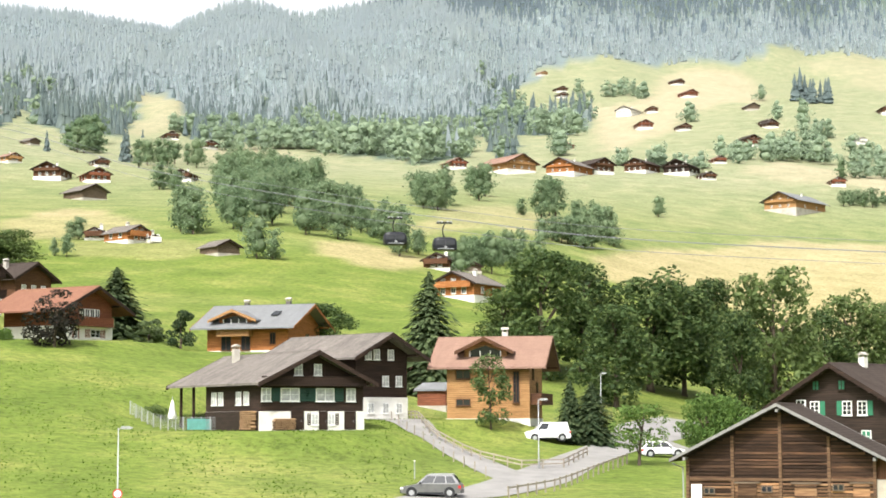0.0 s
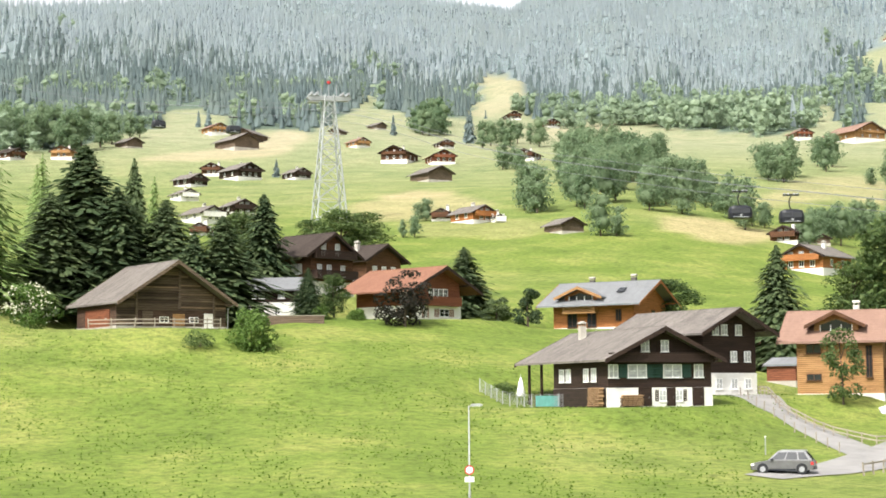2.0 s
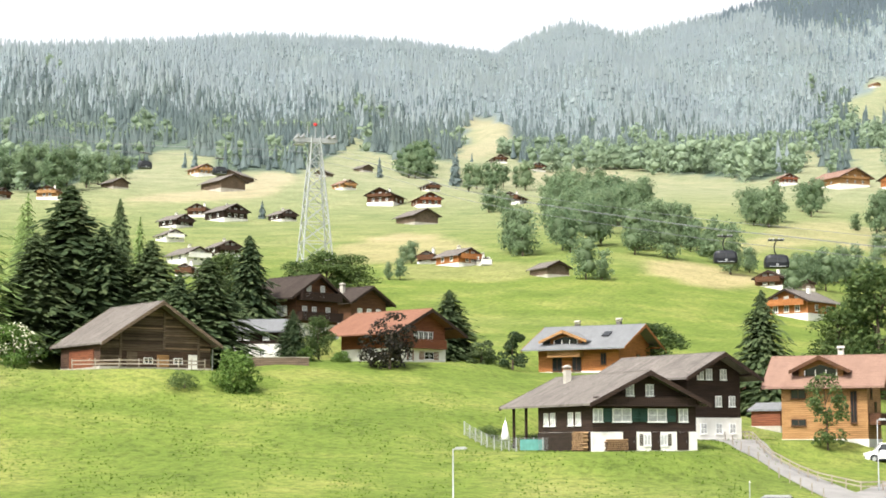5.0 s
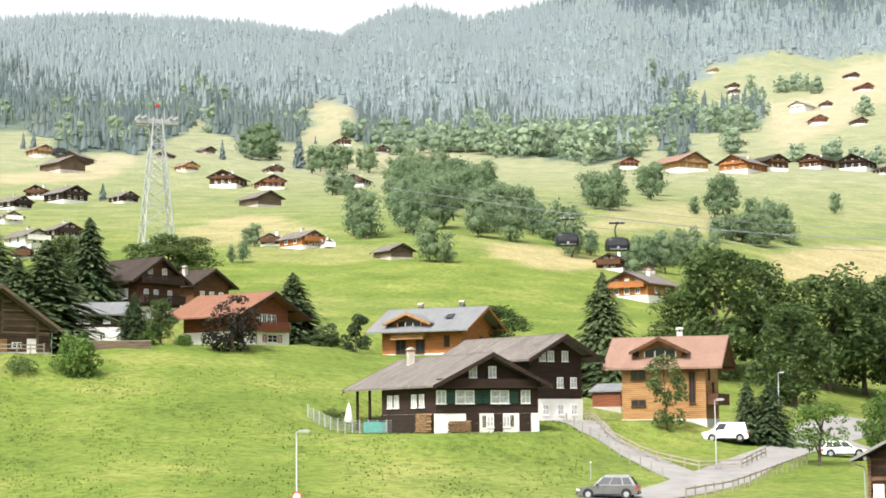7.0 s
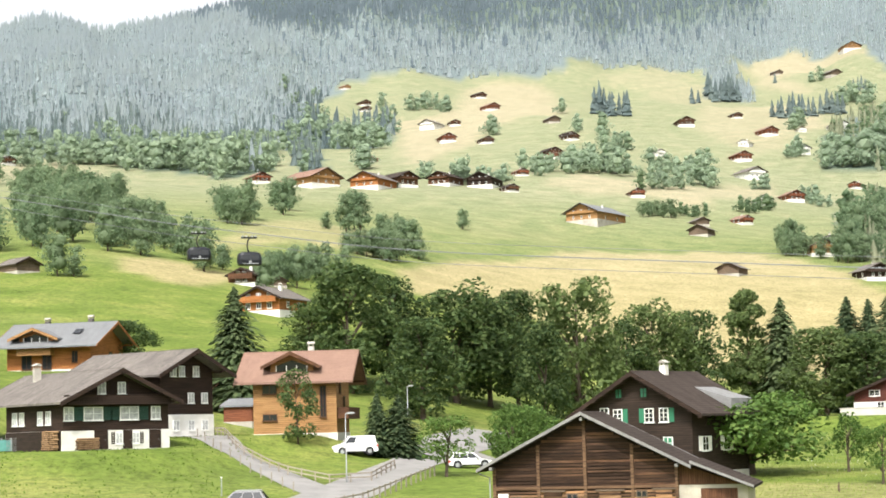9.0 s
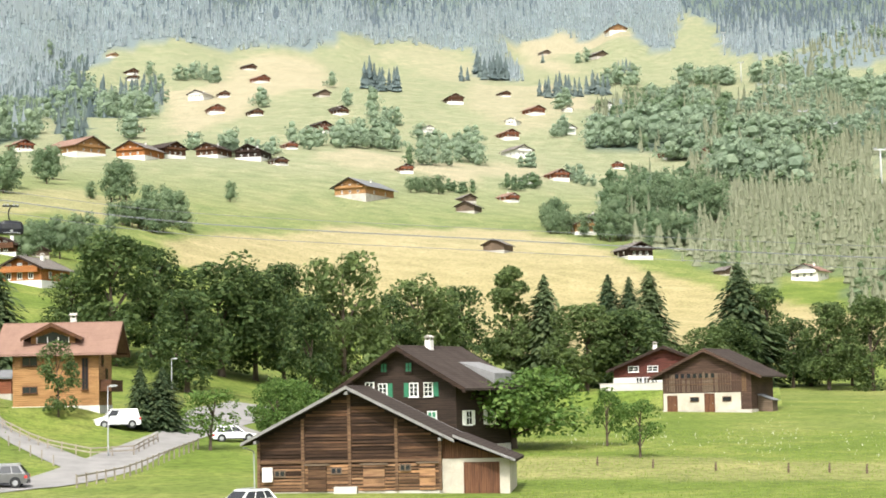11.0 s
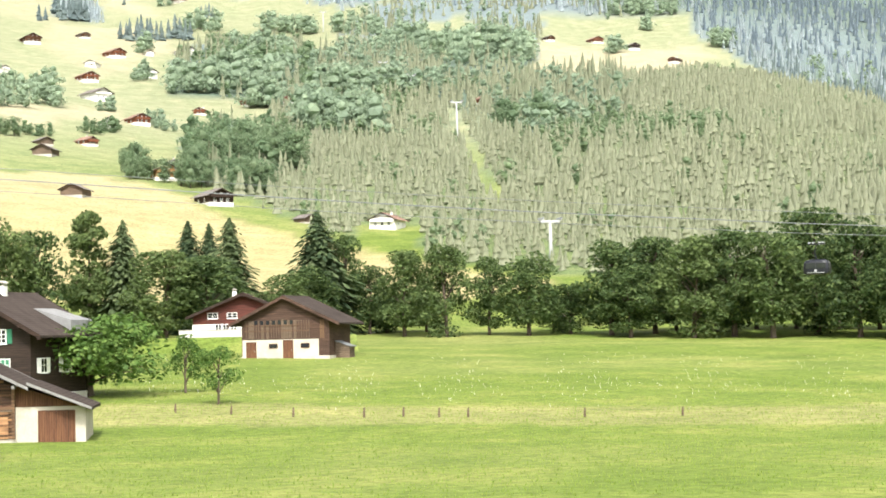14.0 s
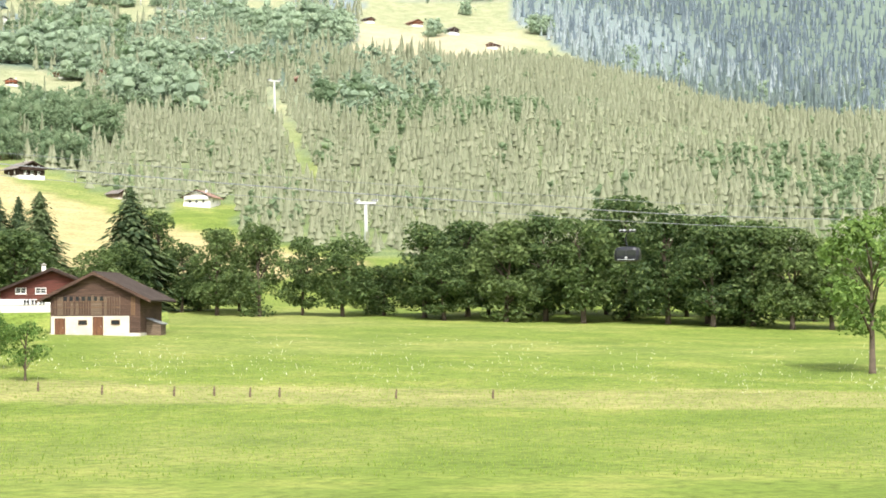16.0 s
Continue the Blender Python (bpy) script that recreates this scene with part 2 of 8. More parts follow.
def meadow():
    """Grass with mown hay fields; the field attribute tells where hay was cut."""
    m, n, l, b = material("meadow", 0.9, spec=0.1)
    c = n.new("ShaderNodeTexCoord")
    pos = c.outputs["Object"]
    big = noise_node(n, l, 0.012, 5, 0.6, pos)
    mid = noise_node(n, l, 0.09, 6, 0.65, pos)
    fine = noise_node(n, l, 1.1, 5, 0.7, pos)
    tuft = noise_node(n, l, 4.5, 3, 0.7, pos)
    lush = ramp(n, l, mid, (0.25, (0.083, 0.128, 0.022)), (0.5, (0.140, 0.188, 0.037)), (0.72, (0.235, 0.25, 0.070)))
    dry = ramp(n, l, mid, (0.3, (0.20, 0.22, 0.075)), (0.7, (0.34, 0.30, 0.14)))
    worn = ramp(n, l, big, (0.5, (0, 0, 0)), (0.7, (1, 1, 1)))
    col = blend(n, l, blend(n, l, 0.5, (0, 0, 0), worn), lush, dry)
    # high pasture: drier grass, with haze painted in as a paler, bluer tone
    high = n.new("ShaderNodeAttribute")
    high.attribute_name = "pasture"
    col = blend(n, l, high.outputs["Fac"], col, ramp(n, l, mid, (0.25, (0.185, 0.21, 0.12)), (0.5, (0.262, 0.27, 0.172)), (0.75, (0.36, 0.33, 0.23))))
    a = n.new("ShaderNodeAttribute")
    a.attribute_name = "field"
    hay = ramp(n, l, mid, (0.3, (0.265, 0.235, 0.108)), (0.7, (0.41, 0.34, 0.178)))
    # the same haze is painted into high hay fields
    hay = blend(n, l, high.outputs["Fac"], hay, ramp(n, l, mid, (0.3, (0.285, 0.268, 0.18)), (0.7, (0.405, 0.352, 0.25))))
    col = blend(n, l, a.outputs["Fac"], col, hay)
    # woodland floor: haze painted in as a paler, bluer tone high up
    floor_haze = n.new("ShaderNodeAttribute")
    floor_haze.attribute_name = "floor_haze"
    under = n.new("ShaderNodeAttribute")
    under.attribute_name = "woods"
    col = blend(n, l, under.outputs["Fac"], col, blend(n, l, floor_haze.outputs["Fac"], ramp(n, l, mid, (0.3, (0.085, 0.12, 0.095)), (0.7, (0.13, 0.17, 0.125))), ramp(n, l, mid, (0.3, (0.15, 0.187, 0.196)), (0.7, (0.185, 0.225, 0.228)))))
    shade = ramp(n, l, fine, (0.33, (0.45, 0.47, 0.45)), (0.57, (1.08, 1.08, 1.08)))
    col = blend(n, l, 0.85, col, shade, "MULTIPLY")
    shade = ramp(n, l, tuft, (0.3, (0.6, 0.62, 0.6)), (0.6, (1.08, 1.08, 1.08)))
    col = blend(n, l, 0.6, col, shade, "MULTIPLY")
    l.new(col, b.inputs["Base Color"])
    relief(n, l, b, fine, 0.6, 0.25)
    return m


MEADOW = meadow()
OLD_WOOD = wood("weathered_barn_wood", (0.23, 0.145, 0.085), (0.145, 0.085, 0.048), (0.05, 0.03, 0.02), 0.24)
GREY_WOOD = wood("grey_weathered_wood", (0.22, 0.17, 0.125), (0.14, 0.10, 0.07), (0.055, 0.042, 0.032), 0.24)
DARK_WOOD = wood("dark_stained_wood", (0.062, 0.036, 0.024), (0.034, 0.021, 0.016), (0.015, 0.010, 0.009), 0.2, weather=0.3)
BROWN_WOOD = wood("brown_wood", (0.16, 0.075, 0.035), (0.095, 0.045, 0.024), (0.04, 0.02, 0.012), 0.2, weather=0.3)
DEEP_RED = wood("deep_red_wood", (0.15, 0.045, 0.032), (0.10, 0.032, 0.024), (0.05, 0.02, 0.016), 0.2, weather=0.3)
RED_WOOD = wood("red_brown_wood", (0.27, 0.10, 0.05), (0.19, 0.068, 0.036), (0.09, 0.034, 0.02), 0.2, weather=0.3)
HONEY_WOOD = wood("honey_wood", (0.45, 0.265, 0.12), (0.345, 0.19, 0.08), (0.18, 0.095, 0.042), 0.2, weather=0.25)
ORANGE_WOOD = wood("orange_wood", (0.44, 0.195, 0.072), (0.33, 0.13, 0.044), (0.16, 0.062, 0.022), 0.2, weather=0.25)
DOOR_WOOD = wood("vertical_brown_boards", (0.20, 0.095, 0.05), (0.13, 0.06, 0.033), (0.05, 0.025, 0.016), 0.16, "X")
PLANK = wood("barn_plank", (0.15, 0.088, 0.052), (0.07, 0.039, 0.024), (0.02, 0.013, 0.01), 9.0, odd=True)
GREY_PLANK = wood("grey_barn_plank", (0.20, 0.155, 0.115), (0.125, 0.092, 0.066), (0.045, 0.034, 0.026), 9.0, odd=True)
WORN_PLANK = wood("worn_barn_plank", (0.42, 0.27, 0.15), (0.25, 0.145, 0.08), (0.07, 0.042, 0.028), 9.0, odd=True)
GREY_ROOF = roofing("grey_brown_shingles", (0.245, 0.218, 0.195), (0.068, 0.06, 0.056), spec=0.15)
DARK_ROOF = roofing("dark_brown_tiles", (0.08, 0.064, 0.056), (0.032, 0.026, 0.023), rough=0.95, spec=0.04)
SLATE_ROOF = roofing("pale_grey_slates", (0.215, 0.222, 0.228), (0.13, 0.135, 0.142), 0.4, 0.7, 0.2)
TERRACOTTA = roofing("terracotta_tiles", (0.285, 0.183, 0.14), (0.195, 0.118, 0.09), spec=0.1)
ORANGE_TILE = roofing("orange_tiles", (0.27, 0.135, 0.088), (0.155, 0.072, 0.047), spec=0.15)
WHITE = plaster("white_plaster", (0.74, 0.73, 0.70), (0.58, 0.56, 0.52))
STONE = plaster("grey_rubble", (0.48, 0.45, 0.40), (0.28, 0.26, 0.23))
CONCRETE = plaster("pale_concrete", (0.52, 0.50, 0.46), (0.40, 0.38, 0.35))
FRAME_WHITE = plain("white_window_paint", (0.80, 0.80, 0.78), 0.5)
GREEN_PAINT = plain("green_shutter_paint", (0.03, 0.16, 0.09), 0.5)
DARK_GREEN = plain("dark_green_paint", (0.015, 0.05, 0.035), 0.5)
PANE = glass("window_glass")
CURTAIN = plain("net_curtain", (0.36, 0.37, 0.37), 0.5, vary=0.4)
DARK_STONE = plain("sooty_stone", (0.10, 0.09, 0.085), 0.8)
ZINC = plain("dull_zinc_edge", (0.19, 0.185, 0.18), 0.7)
CREAM = plaster("cream_limewash", (0.52, 0.48, 0.40), (0.33, 0.30, 0.25))
BARN_DARK = wood("dark_barn_boards", (0.13, 0.08, 0.055), (0.078, 0.046, 0.033), (0.032, 0.02, 0.016), 0.24)
PALE_METAL = plain("pale_sheet_metal", (0.2, 0.2, 0.2), 0.75, spec=0.2)
# near-black backing: shade in the gaps between barn planks, put into the colour
GAP_SHADE = wood("gap_shade_boards", (0.045, 0.03, 0.022), (0.028, 0.019, 0.014), (0.012, 0.009, 0.007), 0.24)
STEEL = plain("galvanised_steel", (0.34, 0.35, 0.36), 0.5, 0.4)
FENCE = plain("silvered_fence_wood", (0.27, 0.235, 0.19), 0.85)
FARM_WOOD = wood("dark_brown_boards", (0.052, 0.034, 0.026), (0.033, 0.022, 0.017), (0.014, 0.010, 0.008), 0.2, weather=0.3)
BLACK = plain("black_gloss", (0.010, 0.011, 0.016), 0.38, 0, 0.3)
CABLE = plain("steel_cable", (0.22, 0.23, 0.25), 0.5, 0.4)
ASPHALT = plaster("worn_asphalt", (0.27, 0.26, 0.25), (0.19, 0.185, 0.18))
BARK = plaster("grey_brown_bark", (0.13, 0.10, 0.075), (0.05, 0.04, 0.03))
LEAF = foliage("broad_leaves", (0.03, 0.056, 0.02), (0.08, 0.128, 0.042), (0.195, 0.25, 0.088), 0.48)
LEAF_BRIGHT = foliage("bright_leaves", (0.045, 0.095, 0.02), (0.10, 0.175, 0.038), (0.18, 0.26, 0.065))
BLOSSOM = plain("cream_blossom", (0.46, 0.46, 0.33), 0.8)
LEAF_DARK = foliage("plum_leaves", (0.010, 0.010, 0.008), (0.020, 0.018, 0.012), (0.035, 0.030, 0.018), 0.15)
NEEDLE = foliage("spruce_needles", (0.032, 0.056, 0.032), (0.082, 0.12, 0.057), (0.18, 0.225, 0.106), 0.45, 0.8, gloss=0.05)
LARCH = foliage("larch_needles", (0.13, 0.20, 0.07), (0.215, 0.305, 0.11), (0.31, 0.39, 0.15), 0.45, 0.8, gloss=0.05)
# far foliage: haze is painted in as paler, bluer leaf colours
HAZED_LEAF = foliage("hazed_hillside_leaves", (0.14, 0.21, 0.122), (0.20, 0.275, 0.162), (0.28, 0.355, 0.212), 0.6, 0.9, gloss=0.0)
HAZED_NEEDLE = foliage("hazed_mountain_spruce", (0.122, 0.165, 0.175), (0.155, 0.203, 0.212), (0.205, 0.26, 0.258), 0.5, 0.9, stand=True, gloss=0.0)
HAZED_WOOD_LEAF = foliage("hazed_beech_leaves", (0.215, 0.288, 0.208), (0.28, 0.36, 0.252), (0.35, 0.43, 0.295), 0.5, 0.9, gloss=0.0)
HAZED_HIGH_SPRUCE = foliage("hazed_high_spruce", (0.355, 0.412, 0.44), (0.405, 0.465, 0.49), (0.455, 0.515, 0.535), 0.6, 0.9, stand=True, gloss=0.0)
# darker blue needles: haze and cloud shade painted into the colour
CLOUD_SHADE_SPRUCE = foliage("hazed_cloud_shade_spruce", (0.19, 0.242, 0.275), (0.212, 0.266, 0.30), (0.235, 0.29, 0.325), 0.6, 0.9, gloss=0.0)
# olive is the pines' own colour, the paleness is painted haze
HAZED_PINE = foliage("hazed_olive_pine", (0.26, 0.288, 0.19), (0.312, 0.335, 0.226), (0.37, 0.385, 0.27), 0.55, 0.9, stand=True, gloss=0.0)

# ---- building kit
class Shape:
    """Vertices and faces of one mesh."""

    def __init__(self):
        self.v, self.f = [], []

    def add(self, verts, faces):
        k = len(self.v)
        self.v += [tuple(p) for p in verts]
        self.f += [tuple(i + k for i in q) for q in faces]
        return self

    def box(self, x0, x1, y0, y1, z0, z1):
        p = [(x, y, z) for x in (x0, x1) for y in (y0, y1) for z in (z0, z1)]
        return self.add(p, ((0, 1, 3, 2), (4, 6, 7, 5), (0, 4, 5, 1), (2, 3, 7, 6), (0, 2, 6, 4), (1, 5, 7, 3)))

    def prism(self, outline, y0, y1):
        """An outline in x and z, drawn out along y."""
        n = len(outline)
        p = [(x, y0, z) for x, z in outline] + [(x, y1, z) for x, z in outline]
        sides = [(i, (i + 1) % n, n + (i + 1) % n, n + i) for i in range(n)]
        return self.add(p, [tuple(range(n))[::-1], tuple(range(n, 2 * n))] + sides)

    def lattice(self, xs, zs, y0, y1, louvres=False):
        """A plate of bars, in one piece: every second column and row of the grid is open."""
        nx, nz = len(xs), len(zs)
        solid = [[not (i % 2 and j % 2) for j in range(nz - 1)] for i in range(nx - 1)]
        k = len(self.v)
        for y in (y0, y1):
            self.v += [(x, y, z) for x in xs for z in zs]
        def at_(i, j, s):
            return k + s * nx * nz + i * nz + j
        for i in range(nx - 1):
            for j in range(nz - 1):
                if not solid[i][j]:
                    if louvres:
                        self.f.append((at_(i, j, 0), at_(i + 1, j, 0), at_(i + 1, j + 1, 1), at_(i, j + 1, 1)))
                    continue
                self.f.append((at_(i, j, 0), at_(i + 1, j, 0), at_(i + 1, j + 1, 0), at_(i, j + 1, 0)))
                self.f.append((at_(i, j, 1), at_(i, j + 1, 1), at_(i + 1, j + 1, 1), at_(i + 1, j, 1)))
                for di, dj, a, b in ((-1, 0, (i, j), (i, j + 1)), (1, 0, (i + 1, j + 1), (i + 1, j)), (0, -1, (i + 1, j), (i, j)), (0, 1, (i, j + 1), (i + 1, j + 1))):
                    p, q = i + di, j + dj
                    if not (0 <= p < nx - 1 and 0 <= q < nz - 1 and solid[p][q]):
                        self.f.append((at_(*a, 0), at_(*b, 0), at_(*b, 1), at_(*a, 1)))
        return self

    def beam(self, a, b, w, h=None, up=(0, 0, 1)):
        a, b = Vector(a), Vector(b)
        d = (b - a).normalized()
        s = d.cross(Vector(up))
        s = (s if s.length > 1e-4 else Vector((1, 0, 0))).normalized()
        u = s.cross(d).normalized()
        s, u = s * w / 2, u * (h or w) / 2
        p = [q + i * s + j * u for q in (a, b) for i, j in ((-1, -1), (1, -1), (1, 1), (-1, 1))]
        return self.add(p, ((3, 2, 1, 0), (4, 5, 6, 7), (0, 1, 5, 4), (1, 2, 6, 5), (2, 3, 7, 6), (3, 0, 4, 7)))

    def tube(self, points, radii, sides=8):
        k = len(self.v)
        pts = [Vector(p) for p in points]
        for i, (p, r) in enumerate(zip(pts, radii)):
            d = (pts[min(i + 1, len(pts) - 1)] - pts[max(i - 1, 0)]).normalized()
            s = d.cross(Vector((0.31, 0.95, 0.05))).normalized()
            u = d.cross(s)
            self.v += [tuple(p + r * (math.cos(a) * s + math.sin(a) * u)) for a in (2 * math.pi * j / sides for j in range(sides))]
        for i in range(len(pts) - 1):
            for j in range(sides):
                a, b = k + i * sides + j, k + i * sides + (j + 1) % sides
                self.f.append((a, b, b + sides, a + sides))
        self.f += [tuple(range(k, k + sides))[::-1], tuple(range(k + (len(pts) - 1) * sides, k + len(pts) * sides))]
        return self

    def mesh(self, name, mat, smooth=False):
        me = bpy.data.meshes.new(name)
        me.from_pydata(self.v, [], self.f)
        me.materials.append(mat)
        if smooth:
            me.polygons.foreach_set("use_smooth", np.ones(len(me.polygons), dtype=bool))
        me.update()
        return me


def part(name, shape, mat, parent, label="", smooth=False, where=None):
    """One mesh object under a thing or a part."""
    ob = new(name, shape if isinstance(shape, bpy.types.Mesh) else shape.mesh(name, mat, smooth))
    ob.parent = parent
    if where is not None:
        ob.matrix_local = where
    return tagged(ob, label)


def thing(name, where, label, category, group=""):
    ob = new(name)
    ob.matrix_world = where
    return tagged(ob, label, category, group)


def stand(bearing, distance, turn=0.0, sink=0.0, lift=None):
    """A pose on the ground; turn 0 faces the viewer."""
    x, y, z = at(bearing, distance)
    return pose(x, y, (z if lift is None else lift) - sink, 0, 0, -bearing + turn)


def raw_mesh(name, verts, faces_flat, size, *mats, which=None):
    """A mesh straight from arrays of vertices and of corner indices, with equal faces."""
    me = bpy.data.meshes.new(name)
    n = len(faces_flat) // size
    me.vertices.add(len(verts))
    me.vertices.foreach_set("co", np.asarray(verts, dtype=np.float32).ravel())
    me.loops.add(len(faces_flat))
    me.loops.foreach_set("vertex_index", np.asarray(faces_flat, dtype=np.int32))
    me.polygons.add(n)
    me.polygons.foreach_set("loop_start", np.arange(0, n * size, size, dtype=np.int32))
    for mat in mats:
        me.materials.append(mat)
    if which is not None:
        me.polygons.foreach_set("material_index", np.asarray(which, dtype=np.int32))
    me.update(calc_edges=True)
    return me


# ---- trees
def leaf_quads(rng, centres, outward, size):
    """Small tilted leaf sprays round given centres; returns vertices and corner indices."""
    n = len(centres)
    nrm = outward + rng.normal(0, 0.55, (n, 3))
    nrm /= np.linalg.norm(nrm, axis=1)[:, None] + 1e-9
    s = np.cross(nrm, rng.normal(0, 1, (n, 3)))
    s /= np.linalg.norm(s, axis=1)[:, None] + 1e-9
    u = np.cross(nrm, s)
    a = (size * rng.uniform(0.6, 1.35, n))[:, None]
    s, u = s * a, u * a * rng.uniform(0.45, 0.9, n)[:, None]
    quad = np.stack([centres - s * 0.6 - u * 0.1, centres + u * 0.6 - s * 0.1, centres + s * 0.75 + u * 0.15, centres - u * 0.55 + s * 0.15], 1)
    return quad.reshape(-1, 3), np.arange(4 * n)


def crown_points(rng, height, radius, base, clumps, leaves, lean=0.0, lump=1.0):
    """Leaf centres on many uneven clumps that make up a crown."""
    mid = (height + base) / 2
    half = (height - base) / 2
    turn = rng.uniform(0, 2 * math.pi, clumps)
    up = rng.uniform(-0.9, 0.86, clumps)
    r = np.sqrt(rng.uniform(0.04, 0.72, clumps)) * np.sqrt(1 - np.abs(up) ** 2.4)
    c = np.stack([np.cos(turn) * r * radius, np.sin(turn) * r * radius, up * half], 1)
    taper = 1 - 0.3 * np.clip(c[:, 2] / half, -0.2, 1)
    c[:, 0] *= taper
    c[:, 1] *= taper
    c[:, 2] += mid
    c[:, 0] += lean * (c[:, 2] - base)
    size = rng.uniform(0.2, 0.42, clumps) * radius * lump
    per = rng.choice(clumps, leaves, p=size ** 2 / np.sum(size ** 2))
    o = rng.normal(0, 1, (leaves, 3))
    o /= np.linalg.norm(o, axis=1)[:, None]
    o[:, 2] = np.where(o[:, 2] < -0.75, -o[:, 2], o[:, 2])
    p = c[per] + o * (size[per] * rng.uniform(0.7, 1.08, leaves))[:, None] * np.array([1, 1, 0.8])
    return p, o, c


def broadleaf(seed, height, radius, base, clumps, leaves, leaf, mat, where, label, trunk=0.28, limbs=7, group="", name="broadleaf_tree"):
    rng = np.random.default_rng(seed)
    t = thing(name, where, label, "tree", group)
    p, o, c = crown_points(rng, height, radius, base, clumps, leaves)
    wood_shape = Shape()
    bend = rng.normal(0, 0.03 * height, 2)
    top = height * 0.8
    spine = [(bend[0] * k * k, bend[1] * k * k, top * k) for k in (0, 0.04, 0.2, 0.45, 0.7, 1.0)]
    wood_shape.tube(spine, [trunk * q for q in (1.5, 1.1, 0.9, 0.7, 0.45, 0.12)], 8)
    for q in c[rng.permutation(len(c))[:limbs]]:
        k = min(0.85, max(0.22, (q[2] - radius * 0.7) / top))
        a = Vector((bend[0] * k * k, bend[1] * k * k, top * k))
        b = Vector(q)
        m = a.lerp(b, 0.5) + Vector((0, 0, 0.06 * height))
        wood_shape.tube([a, m, b], [trunk * 0.45, trunk * 0.3, trunk * 0.08], 5)
    part("trunk", wood_shape, BARK, t, smooth=True)
    v, f = leaf_quads(rng, p, o, leaf)
    part("crown", raw_mesh("crown", v, f, 4, mat), mat, t)
    return t


def spruce_arrays(rng, height, radius, base, whorls, per, droop=0.35, sub=3, size=1.0, fine=0.13):
    """Whorls of drooping boughs, each a row of short sprays."""
    quads = []
    lobe = rng.uniform(0, 6.28, 2)
    for i in range(whorls):
        k = i / (whorls - 1)
        z = base + (height - base) * k ** 0.9
        r = radius * (1 - k) ** 0.72 * rng.uniform(0.72, 1.14) + 0.012 * height
        n = max(4, int(per * (1 - 0.55 * k)))
        for j in range(n):
            a = 2 * math.pi * (j + rng.uniform(-0.35, 0.35)) / n + i
            rr = r * rng.uniform(0.5, 1.22) * (1 + 0.2 * math.sin(2 * a + lobe[0]) + 0.16 * math.sin(3 * a + 0.25 * i + lobe[1]))
            fall = droop * rng.uniform(0.6, 1.5)
            zj = z + rng.uniform(-0.5, 0.5) * (height - base) / whorls
            dx, dy = math.cos(a), math.sin(a)
            for s in range(sub):
                u0, u1 = s / sub * 0.95, (s + 1.35) / sub
                w = (fine * r + 0.012 * height) * (1.15 - 0.6 * u0) * size
                z0, z1 = zj - fall * rr * u0 ** 1.4, zj - fall * rr * u1 ** 1.4
                tilt = rng.uniform(-0.6, 0.6) * w
                swing = rng.normal(0, 0.16)
                ex, ey = math.cos(a + swing), math.sin(a + swing)
                z0, z1 = z0 + rng.normal(0, 0.25) * w, z1 + rng.normal(0, 0.5) * w
                x0, y0, x1, y1 = ex * rr * u0, ey * rr * u0, ex * rr * u1, ey * rr * u1
                xm, ym, zm = (x0 + x1) / 2, (y0 + y1) / 2, (z0 + z1) / 2
                quads += [(x0, y0, z0 + 0.05), (xm - dy * w, ym + dx * w, zm - 0.22 * w + tilt), (x1, y1, z1), (xm + dy * w, ym - dx * w, zm - 0.22 * w - tilt)]
    v = np.array(quads)
    return v, np.arange(len(v))


def spruce(seed, height, radius, base, whorls, per, mat, where, label, group="", droop=0.35, name="spruce_tree", sub=3, size=1.0):
    rng = np.random.default_rng(seed)
    t = thing(name, where, label, "tree", group)
    part("trunk", Shape().tube([(0, 0, -0.3), (0, 0, height * 0.5), (0, 0, height * 0.98)], [height * 0.017, height * 0.011, 0.02], 7), BARK, t, smooth=True)
    v, f = spruce_arrays(rng, height, radius, base, whorls, per, droop, sub, size, 0.05)
    part("crown", raw_mesh("crown", v, f, 4, mat), mat, t)
    return t


def inside(poly, x, y):
    """Which points lie in a polygon."""
    hit = np.zeros(len(x), dtype=bool)
    for (ax, ay), (bx, by) in zip(poly, poly[1:] + poly[:1]):
        with np.errstate(divide="ignore", invalid="ignore"):
            hit ^= ((ay > y) != (by > y)) & (x < (bx - ax) * (y - ay) / (by - ay) + ax)
    return hit


